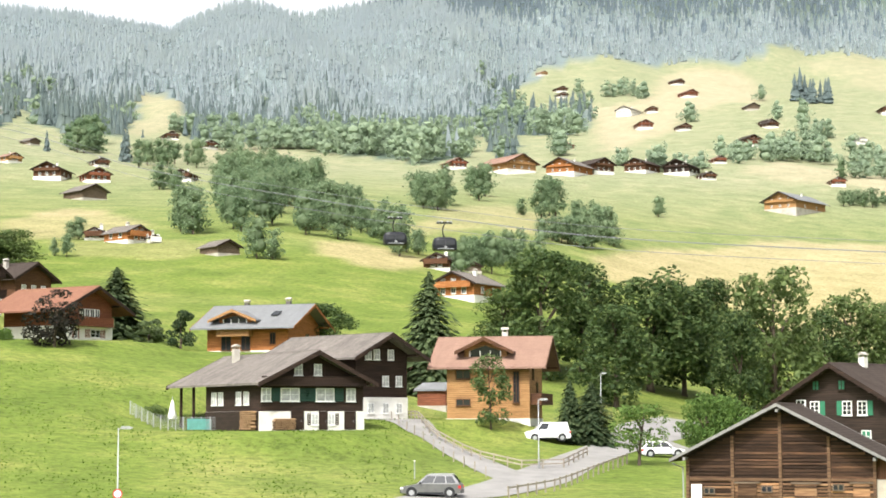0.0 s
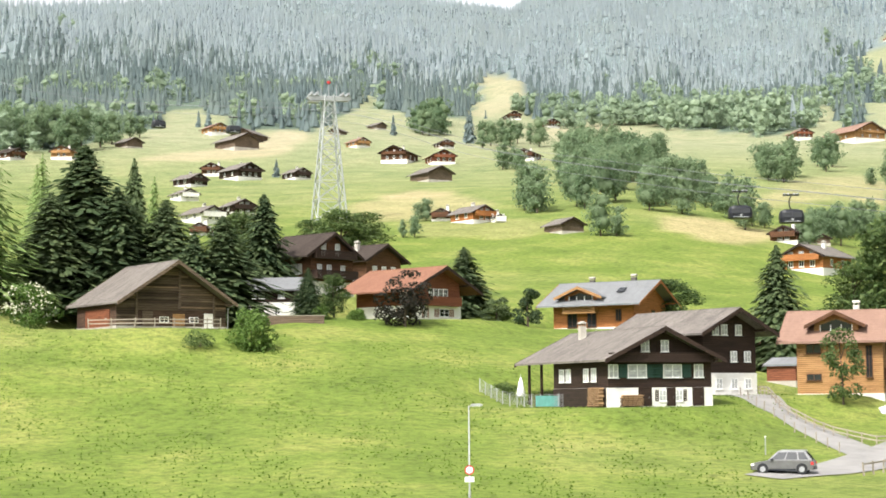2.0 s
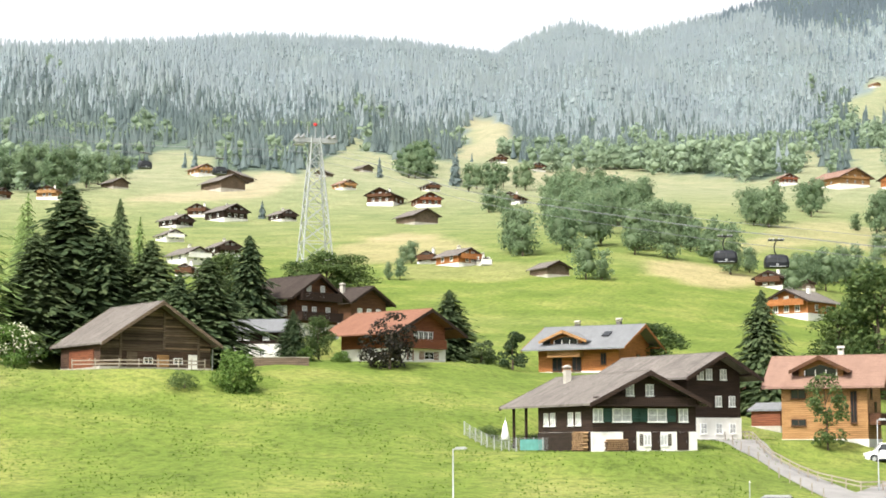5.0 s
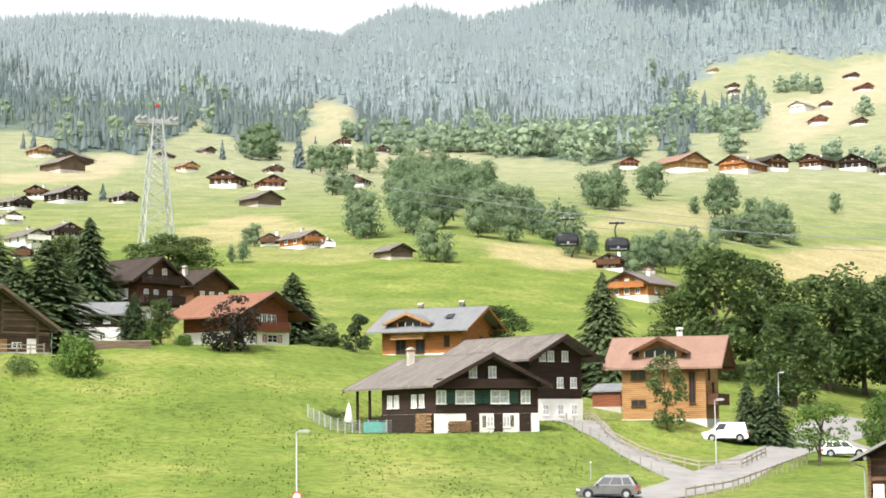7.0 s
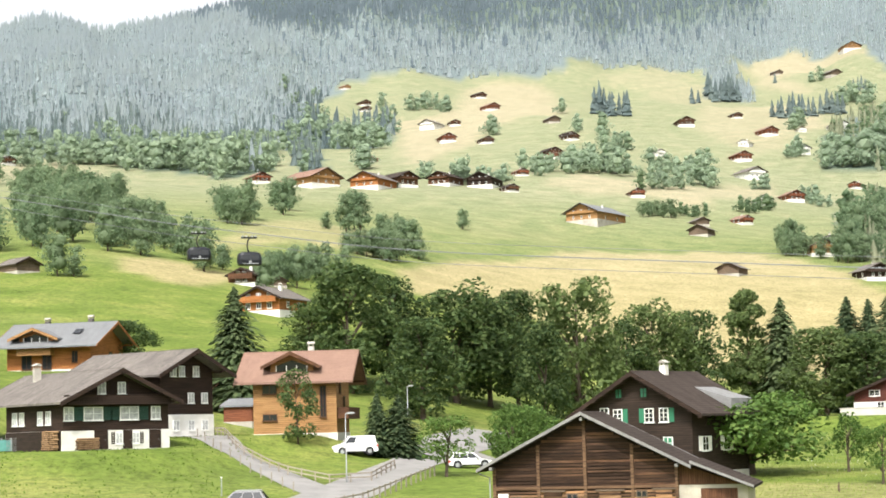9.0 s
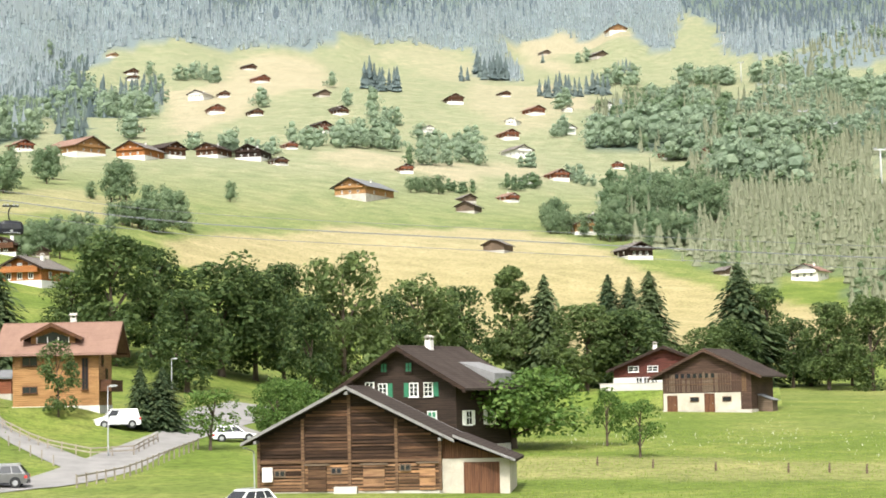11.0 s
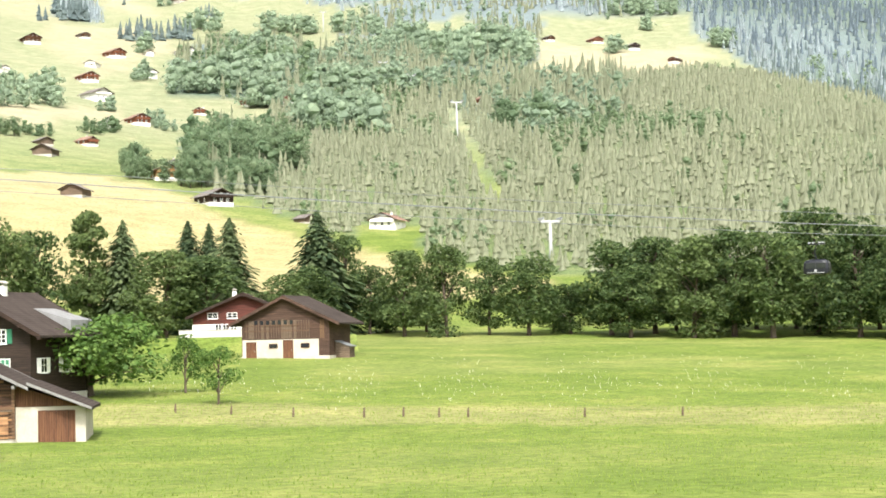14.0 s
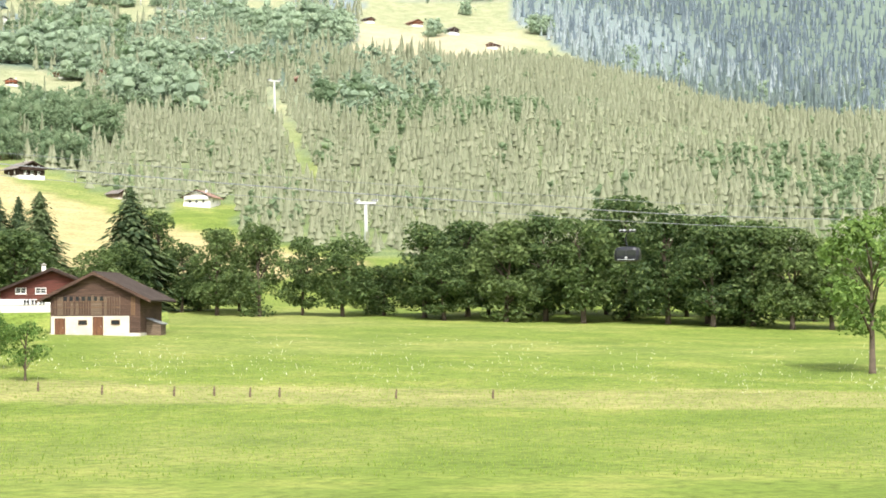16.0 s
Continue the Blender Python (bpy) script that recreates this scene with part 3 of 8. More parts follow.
def woods(name, poly, gap, height, kinds, mats, label, seed, holes=(), mixed=2, leafy=None, zone=None):
    """A wood as one mesh of many trees, over a polygon of bearings and distances. mats: conifers of each zone, then leaves."""
    rng = np.random.default_rng(seed)
    b0, b1 = min(p[0] for p in poly), max(p[0] for p in poly)
    d0, d1 = min(p[1] for p in poly), max(p[1] for p in poly)
    bs, ds = [], []
    d = d0
    while d < d1:
        step = gap * (1 + d / 4000)
        n = int(radians(b1 - b0) * d / step)
        bs.append(np.linspace(b0, b1, max(n, 2)) + rng.normal(0, 0.4, max(n, 2)) * math.degrees(step / d))
        ds.append(d + rng.normal(0, 0.9, max(n, 2)) * step)
        d += step * 1.9
    bs, ds = np.concatenate(bs), np.concatenate(ds)
    keep = inside(poly, bs + rng.normal(0, 0.07, len(bs)), ds + rng.normal(0, 9, len(bs)))  # ragged edges
    for h in holes:
        keep &= ~inside(h, bs, ds)
    keep &= rng.uniform(0, 1, len(bs)) < 0.95
    bs, ds = bs[keep], ds[keep]
    x, y = ds * np.sin(np.radians(bs)), ds * np.cos(np.radians(bs))
    z = ground(x, y)
    clump = 0.5 + 0.5 * np.sin(x / 37 + 2 * np.sin(y / 53)) * np.sin(y / 41)
    h = height * (0.7 + 0.4 * clump) * rng.uniform(0.62, 1.3, len(x))
    me = joined_trees(name, x, y, z, h, kinds, mats, rng, mixed, leafy, None if zone is None else zone(bs, ds, z, rng))
    return tagged(new(name, me), label, "woodland", kind="stuff")


def joined_trees(name, x, y, z, h, kinds, mats, rng, mixed=0, leafy=None, zone=None):
    turn = rng.uniform(0, 6.28, len(x))
    pick = rng.integers(0, len(kinds) - mixed, len(x))
    zone = np.zeros(len(x), dtype=int) if zone is None else zone
    if mixed:  # leafy trees stand together in patches, and low on the slopes
        patch = np.sin(x / 71 + 1.7 * np.sin(y / 95)) * np.sin(y / 83 + 1.3 * np.sin(x / 120))
        low = leafy(np.degrees(np.arctan2(x, y)), z) if leafy else 0.0
        share = np.clip((patch - 0.5) * 1.4, 0.02, 0.5) + low * (0.5 + 0.6 * patch)
        green = (rng.uniform(0, 1, len(x)) < share) & (zone == 0)
        pick = np.where(green, len(kinds) - 1 - rng.integers(0, mixed, len(x)), pick)
        zone = np.where(green, len(mats) - 1, zone)
    vs, fs, ws, round_ones, k = [], [], [], [], 0
    for i, (v, f) in enumerate(kinds):
        m = pick == i
        c, s = np.cos(turn[m])[:, None], np.sin(turn[m])[:, None]
        hh = h[m][:, None]
        wide = hh * rng.uniform(0.85, 1.2, m.sum())[:, None]
        vx = (v[:, 0] * c - v[:, 1] * s) * wide + x[m][:, None]
        vy = (v[:, 0] * s + v[:, 1] * c) * wide + y[m][:, None]
        vz = v[:, 2] * hh + z[m][:, None]
        vs.append(np.stack([vx, vy, vz], 2).reshape(-1, 3))
        fs.append((f[None, :] + (np.arange(m.sum()) * len(v))[:, None]).ravel() + k)
        ws.append(np.repeat(zone[m], len(f) // 4))
        round_ones.append(np.full(len(ws[-1]), mixed > 0 and i < len(kinds) - mixed))
        k += m.sum() * len(v)
    me = raw_mesh(name, np.concatenate(vs), np.concatenate(fs), 4, *mats, which=np.concatenate(ws))
    me.polygons.foreach_set("use_smooth", np.concatenate(round_ones))
    return me


def scattered(name, trees, kinds, mat, label):
    b, d, h = np.array(trees).T
    x, y = d * np.sin(np.radians(b)), d * np.cos(np.radians(b))
    me = joined_trees(name, x, y, ground(x, y) - 0.3, h, kinds, [mat], np.random.default_rng(9))
    return tagged(new(name, me), label, "woodland", kind="stuff")


def unit_spruce(seed, tiers=5, sides=5, radius=0.23):
    """A far conifer: overlapping skirts of drooping boughs with ragged rims."""
    rng = np.random.default_rng(seed)
    v, f = [], []
    for k in range(tiers):
        low = 0.82 - 0.78 * k / (tiers - 1) + rng.uniform(-0.02, 0.02)
        wide = radius * (0.24 + 0.76 * k / (tiers - 1)) * rng.uniform(0.9, 1.1)
        top = min(1.0, low + max(0.1 + wide * 0.75, 0.78 / (tiers - 1) + 0.1))
        spin = rng.uniform(0, 6.28)
        k0 = len(v)
        for z, r, rough in ((top, 0.012 if k == 0 else wide * 0.16, 0.1), (low, wide, 0.35)):
            for j in range(sides):
                a = spin + 2 * math.pi * (j + rng.uniform(-0.2, 0.2)) / sides
                rr = r * (1 + rng.uniform(-rough, rough))
                v.append((math.cos(a) * rr, math.sin(a) * rr, z - rough * rng.uniform(-0.1, 0.16)))
        for j in range(sides):
            a, b = k0 + j, k0 + (j + 1) % sides
            f += [a, a + sides, b + sides, b]
    return np.array(v), np.array(f)


def lump_quads(rng, centres, radii, sides=6):
    """Rough rounded masses of leaves; each is a shell of three rows of faces."""
    v, f = [], []
    for c, r in zip(centres, radii):
        k0 = len(v)
        spin = rng.uniform(0, 6.28)
        for k, (z, w) in enumerate(((-0.75, 0.5), (-0.15, 1.0), (0.55, 0.82), (0.98, 0.12))):
            for j in range(sides):
                a = spin + 2 * math.pi * (j + 0.5 * (k % 2)) / sides
                q = r * rng.uniform(0.82, 1.16)
                v.append((c[0] + math.cos(a) * w * q, c[1] + math.sin(a) * w * q, c[2] + z * q))
        for k in range(3):
            for j in range(sides):
                a, b = k0 + k * sides + j, k0 + k * sides + (j + 1) % sides
                f += [a, b, b + sides, a + sides]
    return np.array(v), np.array(f)


def unit_broadleaf(seed, clumps=9, leaves=130, squat=1.0, size=0.08, core=2, base=0.1):
    """A far broadleaf crown: sprays of leaves over uneven clumps, round a dark leafy core."""
    rng = np.random.default_rng(seed)
    p, o, c = crown_points(rng, 1.0, 0.37 * squat, base, clumps, leaves, lump=0.72)
    p = p + rng.normal(0, 0.042, p.shape)
    o = o * 0.35 + (p - np.array([0, 0, 0.4])) * 1.8 + np.array([0, 0, 0.25])
    o /= np.linalg.norm(o, axis=1)[:, None]
    lv, lf = leaf_quads(rng, p, o, size)
    k = (np.arange(core) + 0.5) / core
    turn = rng.uniform(0, 6.28, core)
    mid = np.stack([np.cos(turn) * 0.05, np.sin(turn) * 0.05, base + 0.08 + (0.84 - base) * k], 1)
    v, f = lump_quads(rng, mid, 0.19 * squat * (1 - 0.75 * np.abs(k - 0.42)), 5)
    return np.concatenate([v, lv]), np.concatenate([f, lf + len(v)])

# ---- houses
FACES = {"f": 0.0, "r": 90.0, "b": 180.0, "l": -90.0}
MADE = {}


def shared(key, build):
    """One mesh for all alike pieces."""
    if key not in MADE:
        MADE[key] = build()
    return MADE[key]


def on_face(face, w, l, u, z, out=0.0):
    reach = (l if face in "fb" else w) / 2 + out
    return pose(0, 0, 0, 0, 0, FACES[face]) @ pose(u, -reach, z)


def window(parent, face, w, l, u, z, ww, wh, shutter=None, pane=None, bars=1, rim=None):
    """A casement: frame with glazing bars, panes behind them, and shutters folded back."""
    def frame_mesh():
        t = 0.07
        xs = [-ww / 2, -ww / 2 + t, -0.035, 0.035, ww / 2 - t, ww / 2]
        zs = [0, t]
        for i in range(bars):
            zz = t + (wh - 2 * t) * (i + 1) / (bars + 1)
            zs += [zz - 0.022, zz + 0.022]
        zs += [wh - t, wh]
        return Shape().lattice(xs, zs, -0.10, 0.02).mesh("window", rim or FRAME_WHITE)
    win = part("window", shared(("win", ww, wh, bars, (rim or FRAME_WHITE).name), frame_mesh), None, parent, "brown-framed window" if rim else "white-framed window", where=on_face(face, w, l, u, z))
    glass_mesh = shared(("pane", ww, wh, (pane or PANE).name), lambda: Shape().box(-ww / 2 + 0.075, ww / 2 - 0.075, -0.088, -0.068, 0.075, wh - 0.075).mesh("pane", pane or PANE))
    part("pane", glass_mesh, None, win)
    sill = shared(("sill", ww, (rim or FRAME_WHITE).name), lambda: Shape().box(-ww / 2 - 0.06, ww / 2 + 0.06, -0.16, 0.02, -0.07, -0.003).mesh("sill", rim or FRAME_WHITE))
    part("sill", sill, None, win)
    if shutter:
        def shutter_mesh():
            s = Shape()
            sw = ww * 0.5
            s.lattice([0, 0.06, sw - 0.06, sw], [wh * k for k in (0, 0.08, 0.17, 0.27, 0.36, 0.46, 0.55, 0.65, 0.74, 0.84, 0.92, 1.0)], -0.08, -0.02, True)
            return s.mesh("shutter", shutter)
        m = shared(("shut", ww, wh, shutter.name), shutter_mesh)
        part("shutter", m, None, win, where=pose(ww / 2 + 0.03, 0, 0))
        part("shutter", m, None, win, where=pose(-ww / 2 - 0.03 - ww * 0.5, 0, 0))
    return win


def door(parent, face, w, l, u, z, dw, dh, mat=None):
    s = Shape().box(-dw / 2, dw / 2, -0.09, 0.02, 0, dh)
    d = part("door", s, mat or DOOR_WOOD, parent, where=on_face(face, w, l, u, z))
    f = Shape().box(-dw / 2 - 0.12, -dw / 2, -0.12, 0.02, 0, dh + 0.12).box(dw / 2, dw / 2 + 0.12, -0.12, 0.02, 0, dh + 0.12).box(-dw / 2, dw / 2, -0.12, 0.02, dh, dh + 0.12)
    part("door_frame", f, mat or DOOR_WOOD, d)
    part("handle", Shape().box(dw * 0.34, dw * 0.4, -0.14, -0.09, dh * 0.48, dh * 0.52), STEEL, d)
    return d


def balcony(parent, face, w, l, u0, u1, z, deep=1.1, mat=None, rail=1.0, far=False):
    mat = mat or DARK_WOOD
    b = part("balcony", Shape().box(u0, u1, -deep, -0.01, -0.16, 0), mat, parent, where=on_face(face, w, l, 0, z))
    r = Shape().box(u0, u1, -deep, -deep + 0.1, rail - 0.1, rail).box(u0, u0 + 0.1, -deep + 0.1, -0.01, rail - 0.1, rail).box(u1 - 0.1, u1, -deep + 0.1, -0.01, rail - 0.1, rail)
    part("handrail", r, mat, b)
    n = max(3, int((u1 - u0) / 0.24))
    if far:
        part("balustrade", Shape().box(u0 + 0.02, u1 - 0.02, -deep + 0.02, -deep + 0.06, -0.1, rail - 0.1), mat, b)
    else:
        sm = shared(("slat", mat.name, rail), lambda: Shape().box(-0.095, 0.095, 0.02, 0.06, -0.1, rail - 0.1).mesh("slat", mat))
        for i in range(n):
            part("slat", sm, None, b, where=pose(u0 + (u1 - u0) * (i + 0.5) / n, -deep, 0))
    for e in (u0 + 0.03, u1 - 0.07):
        part("side_panel", Shape().box(e, e + 0.04, -deep + 0.1, -0.02, -0.05, rail - 0.1), mat, b)
    return b


def chimney(parent, x, y, z, h, mat=None, size=0.6):
    mat = mat or WHITE
    c = part("chimney", Shape().box(-size / 2, size / 2, -size / 2, size / 2, -1.2, h), mat, parent, where=pose(x, y, z))
    s = Shape()
    for i in (-1, 1):
        for j in (-1, 1):
            s.box(i * size * 0.38 - 0.05, i * size * 0.38 + 0.05, j * size * 0.38 - 0.05, j * size * 0.38 + 0.05, h, h + 0.25)
    s.prism([(-size * 0.7, h + 0.25), (size * 0.7, h + 0.25), (0, h + 0.5)], -size * 0.65, size * 0.65)
    part("chimney_cap", s, STONE, c)


def house(name, where, label, w, l, base, eave, pitch, over_side=0.9, over_gable=1.2, wall=None, foot=None, roof=None, thick=0.22,
          windows=(), balconies=(), chimneys=(), doors=(), category="house", group="", purlins=True, sink=3.0, board=None, porch=0.0, edge=0.16):
    """A gabled house. Its front gable faces -y, the ridge runs along y. Windows: face, u, z, width, height, shutters, panes."""
    h = thing(name, where, label, category, group)
    t = math.tan(radians(pitch))
    ridge = eave + w / 2 * t
    part("foundation", Shape().box(-w / 2 - 0.06, w / 2 + 0.06, -l / 2 - 0.06, l / 2 - porch + 0.06, -sink, base), foot or WHITE, h)
    body = Shape().prism([(-w / 2, base + 0.004), (w / 2, base + 0.004), (w / 2, eave), (0, ridge), (-w / 2, eave)], -l / 2, l / 2 - porch)
    if porch:
        for x in (-w / 2 + 0.1, 0.0, w / 2 - 0.1):
            for y in (l / 2 - 0.1, l / 2 - porch * 0.5):
                part("post", Shape().box(x - 0.11, x + 0.11, y - 0.11, y + 0.11, -2, eave - 0.1), board or DARK_WOOD, h)
    part("wall", body, wall, h)
    # each roof slope is a slab with its own thickness, split at the ridge
    run = w / 2 + over_side
    drop = eave - over_side * t
    for side in (-1, 1):
        o = [(0, ridge + 0.02), (side * run, drop + 0.02), (side * run, drop + thick), (0, ridge + thick + 0.02)]
        s = Shape().prism(o if side < 0 else o[::-1], -l / 2 - over_gable, l / 2 + over_gable)
        part("roof_slope", s, roof, h)
        for y in (-l / 2 - over_gable - 0.05, l / 2 + over_gable + 0.003):
            o = [(side * 0.002, ridge - edge), (side * (run + 0.03), drop - edge), (side * (run + 0.03), drop + thick + 0.02), (side * 0.002, ridge + thick + 0.04)]
            part("bargeboard", Shape().prism(o if side < 0 else o[::-1], y, y + 0.045), board or DARK_WOOD, h)
    s = Shape().prism([(-0.16, ridge + thick - 0.03), (0.16, ridge + thick - 0.03), (0, ridge + thick + 0.1)], -l / 2 - over_gable, l / 2 + over_gable)
    part("ridge_cap", s, roof, h)
    if purlins:
        for side in (-1, 0, 1):
            x = side * (w / 2 - 0.02)
            z = ridge - abs(x) * t - 0.13
            part("purlin", Shape().box(x - 0.1, x + 0.1, -l / 2 - over_gable + 0.1, l / 2 + over_gable - 0.1, z - 0.22, z), board or DARK_WOOD, h)
    for spec in windows:
        window(h, spec[0], w, l, *spec[1:])
    for spec in balconies:
        balcony(h, spec[0], w, l, *spec[1:])
    for spec in doors:
        door(h, spec[0], w, l, *spec[1:])
    for x, y, ch, m in chimneys:
        chimney(h, x, y, ridge - abs(x) * t + thick, ch, m)
    return h


def dormer(parent, face, w, l, u, wide, out, low, eave, pitch, deep, wall, roof, over=0.8, glazed=True, board=None):
    """A gabled dormer that runs back into the roof from a face of the house."""
    t = math.tan(radians(pitch))
    top = eave + wide / 2 * t
    m = on_face(face, w, l, u, 0, out)
    body = Shape().prism([(-wide / 2, low), (wide / 2, low), (wide / 2, eave), (0, top), (-wide / 2, eave)], 0, deep)
    d = part("dormer", body, wall, parent, where=m)
    for side in (-1, 1):
        run, drop = wide / 2 + over, eave - over * t
        o = [(0, top + 0.02), (side * run, drop + 0.02), (side * run, drop + 0.2), (0, top + 0.22)]
        part("dormer_roof", Shape().prism(o if side < 0 else o[::-1], -1.1, deep), roof, d)
        o = [(side * 0.002, top - 0.14), (side * (run + 0.03), drop - 0.14), (side * (run + 0.03), drop + 0.22), (side * 0.002, top + 0.24)]
        part("bargeboard", Shape().prism(o if side < 0 else o[::-1], -1.15, -1.103), board or BROWN_WOOD, d)
    if glazed:
        part("dormer_window", Shape().prism([(-wide * 0.36, low + 0.15), (wide * 0.36, low + 0.15), (wide * 0.36, eave - 0.1), (0, eave + wide * 0.2 * t), (-wide * 0.36, eave - 0.1)], -0.06, -0.01), PANE, d)
        f = Shape()
        for x in (-wide * 0.36, -wide * 0.12, wide * 0.12, wide * 0.36):
            f.box(x - 0.05, x + 0.05, -0.11, -0.062, low + 0.15, eave - 0.1)
        part("window_frame", f, FRAME_WHITE, d)
    return d


def simple_chalet(bearing, distance, w, turn, kind, label, tall=1.0, group="hillside chalets"):
    """A chalet on the slope, seen from far: foot, walls, roof, a row or two of windows and a balcony."""
    walls, feet, roofs = {"dark": (DARK_WOOD, WHITE, GREY_ROOF), "brown": (BROWN_WOOD, WHITE, DARK_ROOF), "red": (RED_WOOD, WHITE, TERRACOTTA),
                          "orange": (ORANGE_WOOD, WHITE, GREY_ROOF), "honey": (HONEY_WOOD, WHITE, TERRACOTTA), "barn": (GREY_WOOD, STONE, GREY_ROOF),
                          "white": (WHITE, WHITE, GREY_ROOF), "cream": (WHITE, WHITE, TERRACOTTA), "slate": (HONEY_WOOD, STONE, SLATE_ROOF)}[kind]
    barn = kind == "barn"
    l, eave, base = w * (1.75 if kind == "slate" else 1.3), min(4.4, w * (0.32 if barn else 0.36) * tall), min(0.9, w * (0.05 if barn else 0.085))
    wins, bal, chim = [], [], []
    if not barn:
        n = 3 if w > 8 else 2
        for row, z in enumerate((base + 0.12 * w * 0.3, eave - 0.3)):
            for i in range(n):
                wins.append(("f", (i - (n - 1) / 2) * w * 0.26, z, 0.95, 1.15, None, CURTAIN if row else None, 0))
        for i in range(2):
            wins.append(("l", (i - 0.5) * l * 0.4, base + 0.5, 0.95, 1.15, None, None, 0))
            wins.append(("r", (i - 0.5) * l * 0.4, base + 0.5, 0.95, 1.15, None, None, 0))
        bal.append(("f", -w * 0.46, w * 0.46, eave - 0.7, 0.9, walls, 1.0, True))
        chim.append((w * 0.12, l * 0.1, 0.9, WHITE))
    return house("hay_barn" if barn else "chalet", stand(bearing, distance, turn, sink=0.07 * w), label, w, l, base, eave, 25, w * 0.1, w * 0.11, walls, feet, roofs, 0.2,
                 wins, bal, chim, category="barn" if barn else "house", group=group, purlins=False, sink=max(3.0, 0.35 * w))

# ---- ground, with mown fields
FIELDS = []


def mown(*corners, ripe=1.0):
    """A mown or dry field by bearings and distances."""
    FIELDS.append((list(corners), ripe))


mown((-4.03, 408), (-2.89, 428), (-0.78, 419), (-0.51, 400), (-1.66, 375), (-2.54, 375), (-3.94, 383))
mown((4.66, 530), (5.87, 566), (10.06, 682), (15.34, 733), (18.13, 681), (19.33, 607), (21.36, 517), (21, 422), (15.24, 374), (11.75, 418), (8.28, 502), (4.82, 470))
mown((14.36, 607), (16.04, 679), (18.58, 641), (21.51, 588), (23.94, 549), (28.13, 477), (29.88, 459), (26.36, 386), (19.4, 352), (14.34, 432))
mown((-9.55, 1698), (-8.58, 1709), (-7.7, 1537), (-7.7, 1316), (-8.76, 1268), (-9.82, 1199), (-9.29, 1467), ripe=0.6)
mown((6.27, 1697), (7.33, 2097), (9.44, 2093), (10.14, 1588), (8.01, 1443), (6.6, 1188), (4.86, 1060), (4.7, 1664), (5.39, 1657))
mown((15.48, 2495), (17.26, 2600), (19.2, 2505), (19.37, 2411), (16.36, 2346), (17.93, 2118), (16.52, 2200))
mown((15.27, 1936), (16.86, 2009), (18.08, 1499), (15.43, 1357))
mown((10.1, 1072), (13.27, 948), (14.85, 957), (14.14, 910), (10.8, 922))
mown((29.21, 1755), (31.12, 1760), (31.97, 1735), (34.04, 1847), (34.71, 1800), (33.67, 1316), (30.74, 1241), (29.18, 1304))
mown((-20.84, 676), (-18.57, 728), (-15.75, 844), (-14.69, 811), (-15.75, 722), (-18.22, 682))
mown((-12.58, 506), (-11.17, 520), (-10.11, 500), (-11.53, 458), (-12.41, 463))
mown((-7.8, 904), (-6.22, 1031), (-4.49, 946), (-6.23, 880))
mown((-26.77, 342), (-26.27, 354), (-26.08, 236), (-26.75, 229))
mown((-1.39, 499), (0.11, 591), (2.05, 649), (3.81, 614), (3.8, 545), (1.52, 551), (-0.77, 479), ripe=0.55)
mown((-13.57, 490), (-10.2, 492), (-9.16, 449), (-11.55, 414), (-13.56, 427), ripe=0.7)
mown((-12.22, 407), (-7.95, 406), (-6.21, 379), (-8.46, 366), (-11.88, 380), ripe=0.35)
mown((-7.98, 938), (-5.18, 1040), (-4.48, 951), (-6.41, 847), (-7.97, 850), ripe=0.6)
mown((10.84, 2200), (13.24, 2357), (14.96, 2069), (14.26, 1655), (12.37, 2099), ripe=0.45)
mown((9.3, 982), (11.83, 974), (16.48, 1051), (16.47, 979), (13.19, 927), (9.3, 937), ripe=0.8)
mown((14.08, 1629), (16.7, 1989), (17.03, 1317), (15.8, 1205), (14.25, 1352), ripe=0.7)
# woods on the slopes, by bearings and distances
WOODED = [
    [(-28.5, 590), (-26.8, 566), (-25.81, 674), (-24.29, 707), (-21.88, 740), (-21.19, 823), (-19.45, 874), (-19.28, 1105), (-18.22, 1116), (-17.16, 853), (-14.69, 836), (-13.62, 999), (-12.91, 1446), (-12.38, 995), (-11.5, 954), (-10.08, 967), (-9.54, 1562), (-9.36, 1713), (-8.65, 1713), (-7.87, 1516), (-7.97, 1264), (-5.87, 1049), (-5.22, 1281), (-3.81, 989), (-2.58, 967), (-0.64, 922), (0.77, 970), (1.15, 1638), (2.93, 1992), (3.98, 2079), (3.98, 3320), (-28.5, 3120)],
    [(3.98, 2079), (2.46, 1908), (4.02, 2048), (6.98, 2122), (9.45, 2156), (10.6, 2317), (13.35, 2315), (14.41, 2315), (14.57, 2038), (15.98, 2031), (15.31, 2490), (17.26, 2600), (19.2, 2505), (19.89, 2309), (20.58, 2277), (20.79, 2684), (22.01, 2555), (22.23, 2195), (23.35, 2072), (25.94, 2196), (26.78, 2043), (28.54, 2042), (31.15, 1998), (33.91, 2040), (34.39, 1901), (35.38, 1815), (40, 1330), (47, 1110), (47, 3050), (20, 3320), (3.98, 3320)],
    [(18.89, 719), (20.31, 894), (20.68, 1026), (21.41, 1228), (23.21, 1523), (24.97, 1357), (26.55, 1250), (29.17, 1220), (30.74, 1211), (34.01, 1315), (35.37, 1717), (38, 1400), (42, 1250), (46.5, 1110), (46.5, 470), (36, 470), (30, 480), (26, 520), (23, 590)],
]
# meadow gap, placed along the camera's view of the white house
HOUSE_SIGHT_GAP = [(23.54, 463), (25.84, 463), (25.54, 625), (23.64, 625)]
CLEARED = [(26.43, 1029), (26.83, 855), (27.66, 682), (28.18, 679), (27.68, 756), (27.19, 908), (26.86, 1021)]

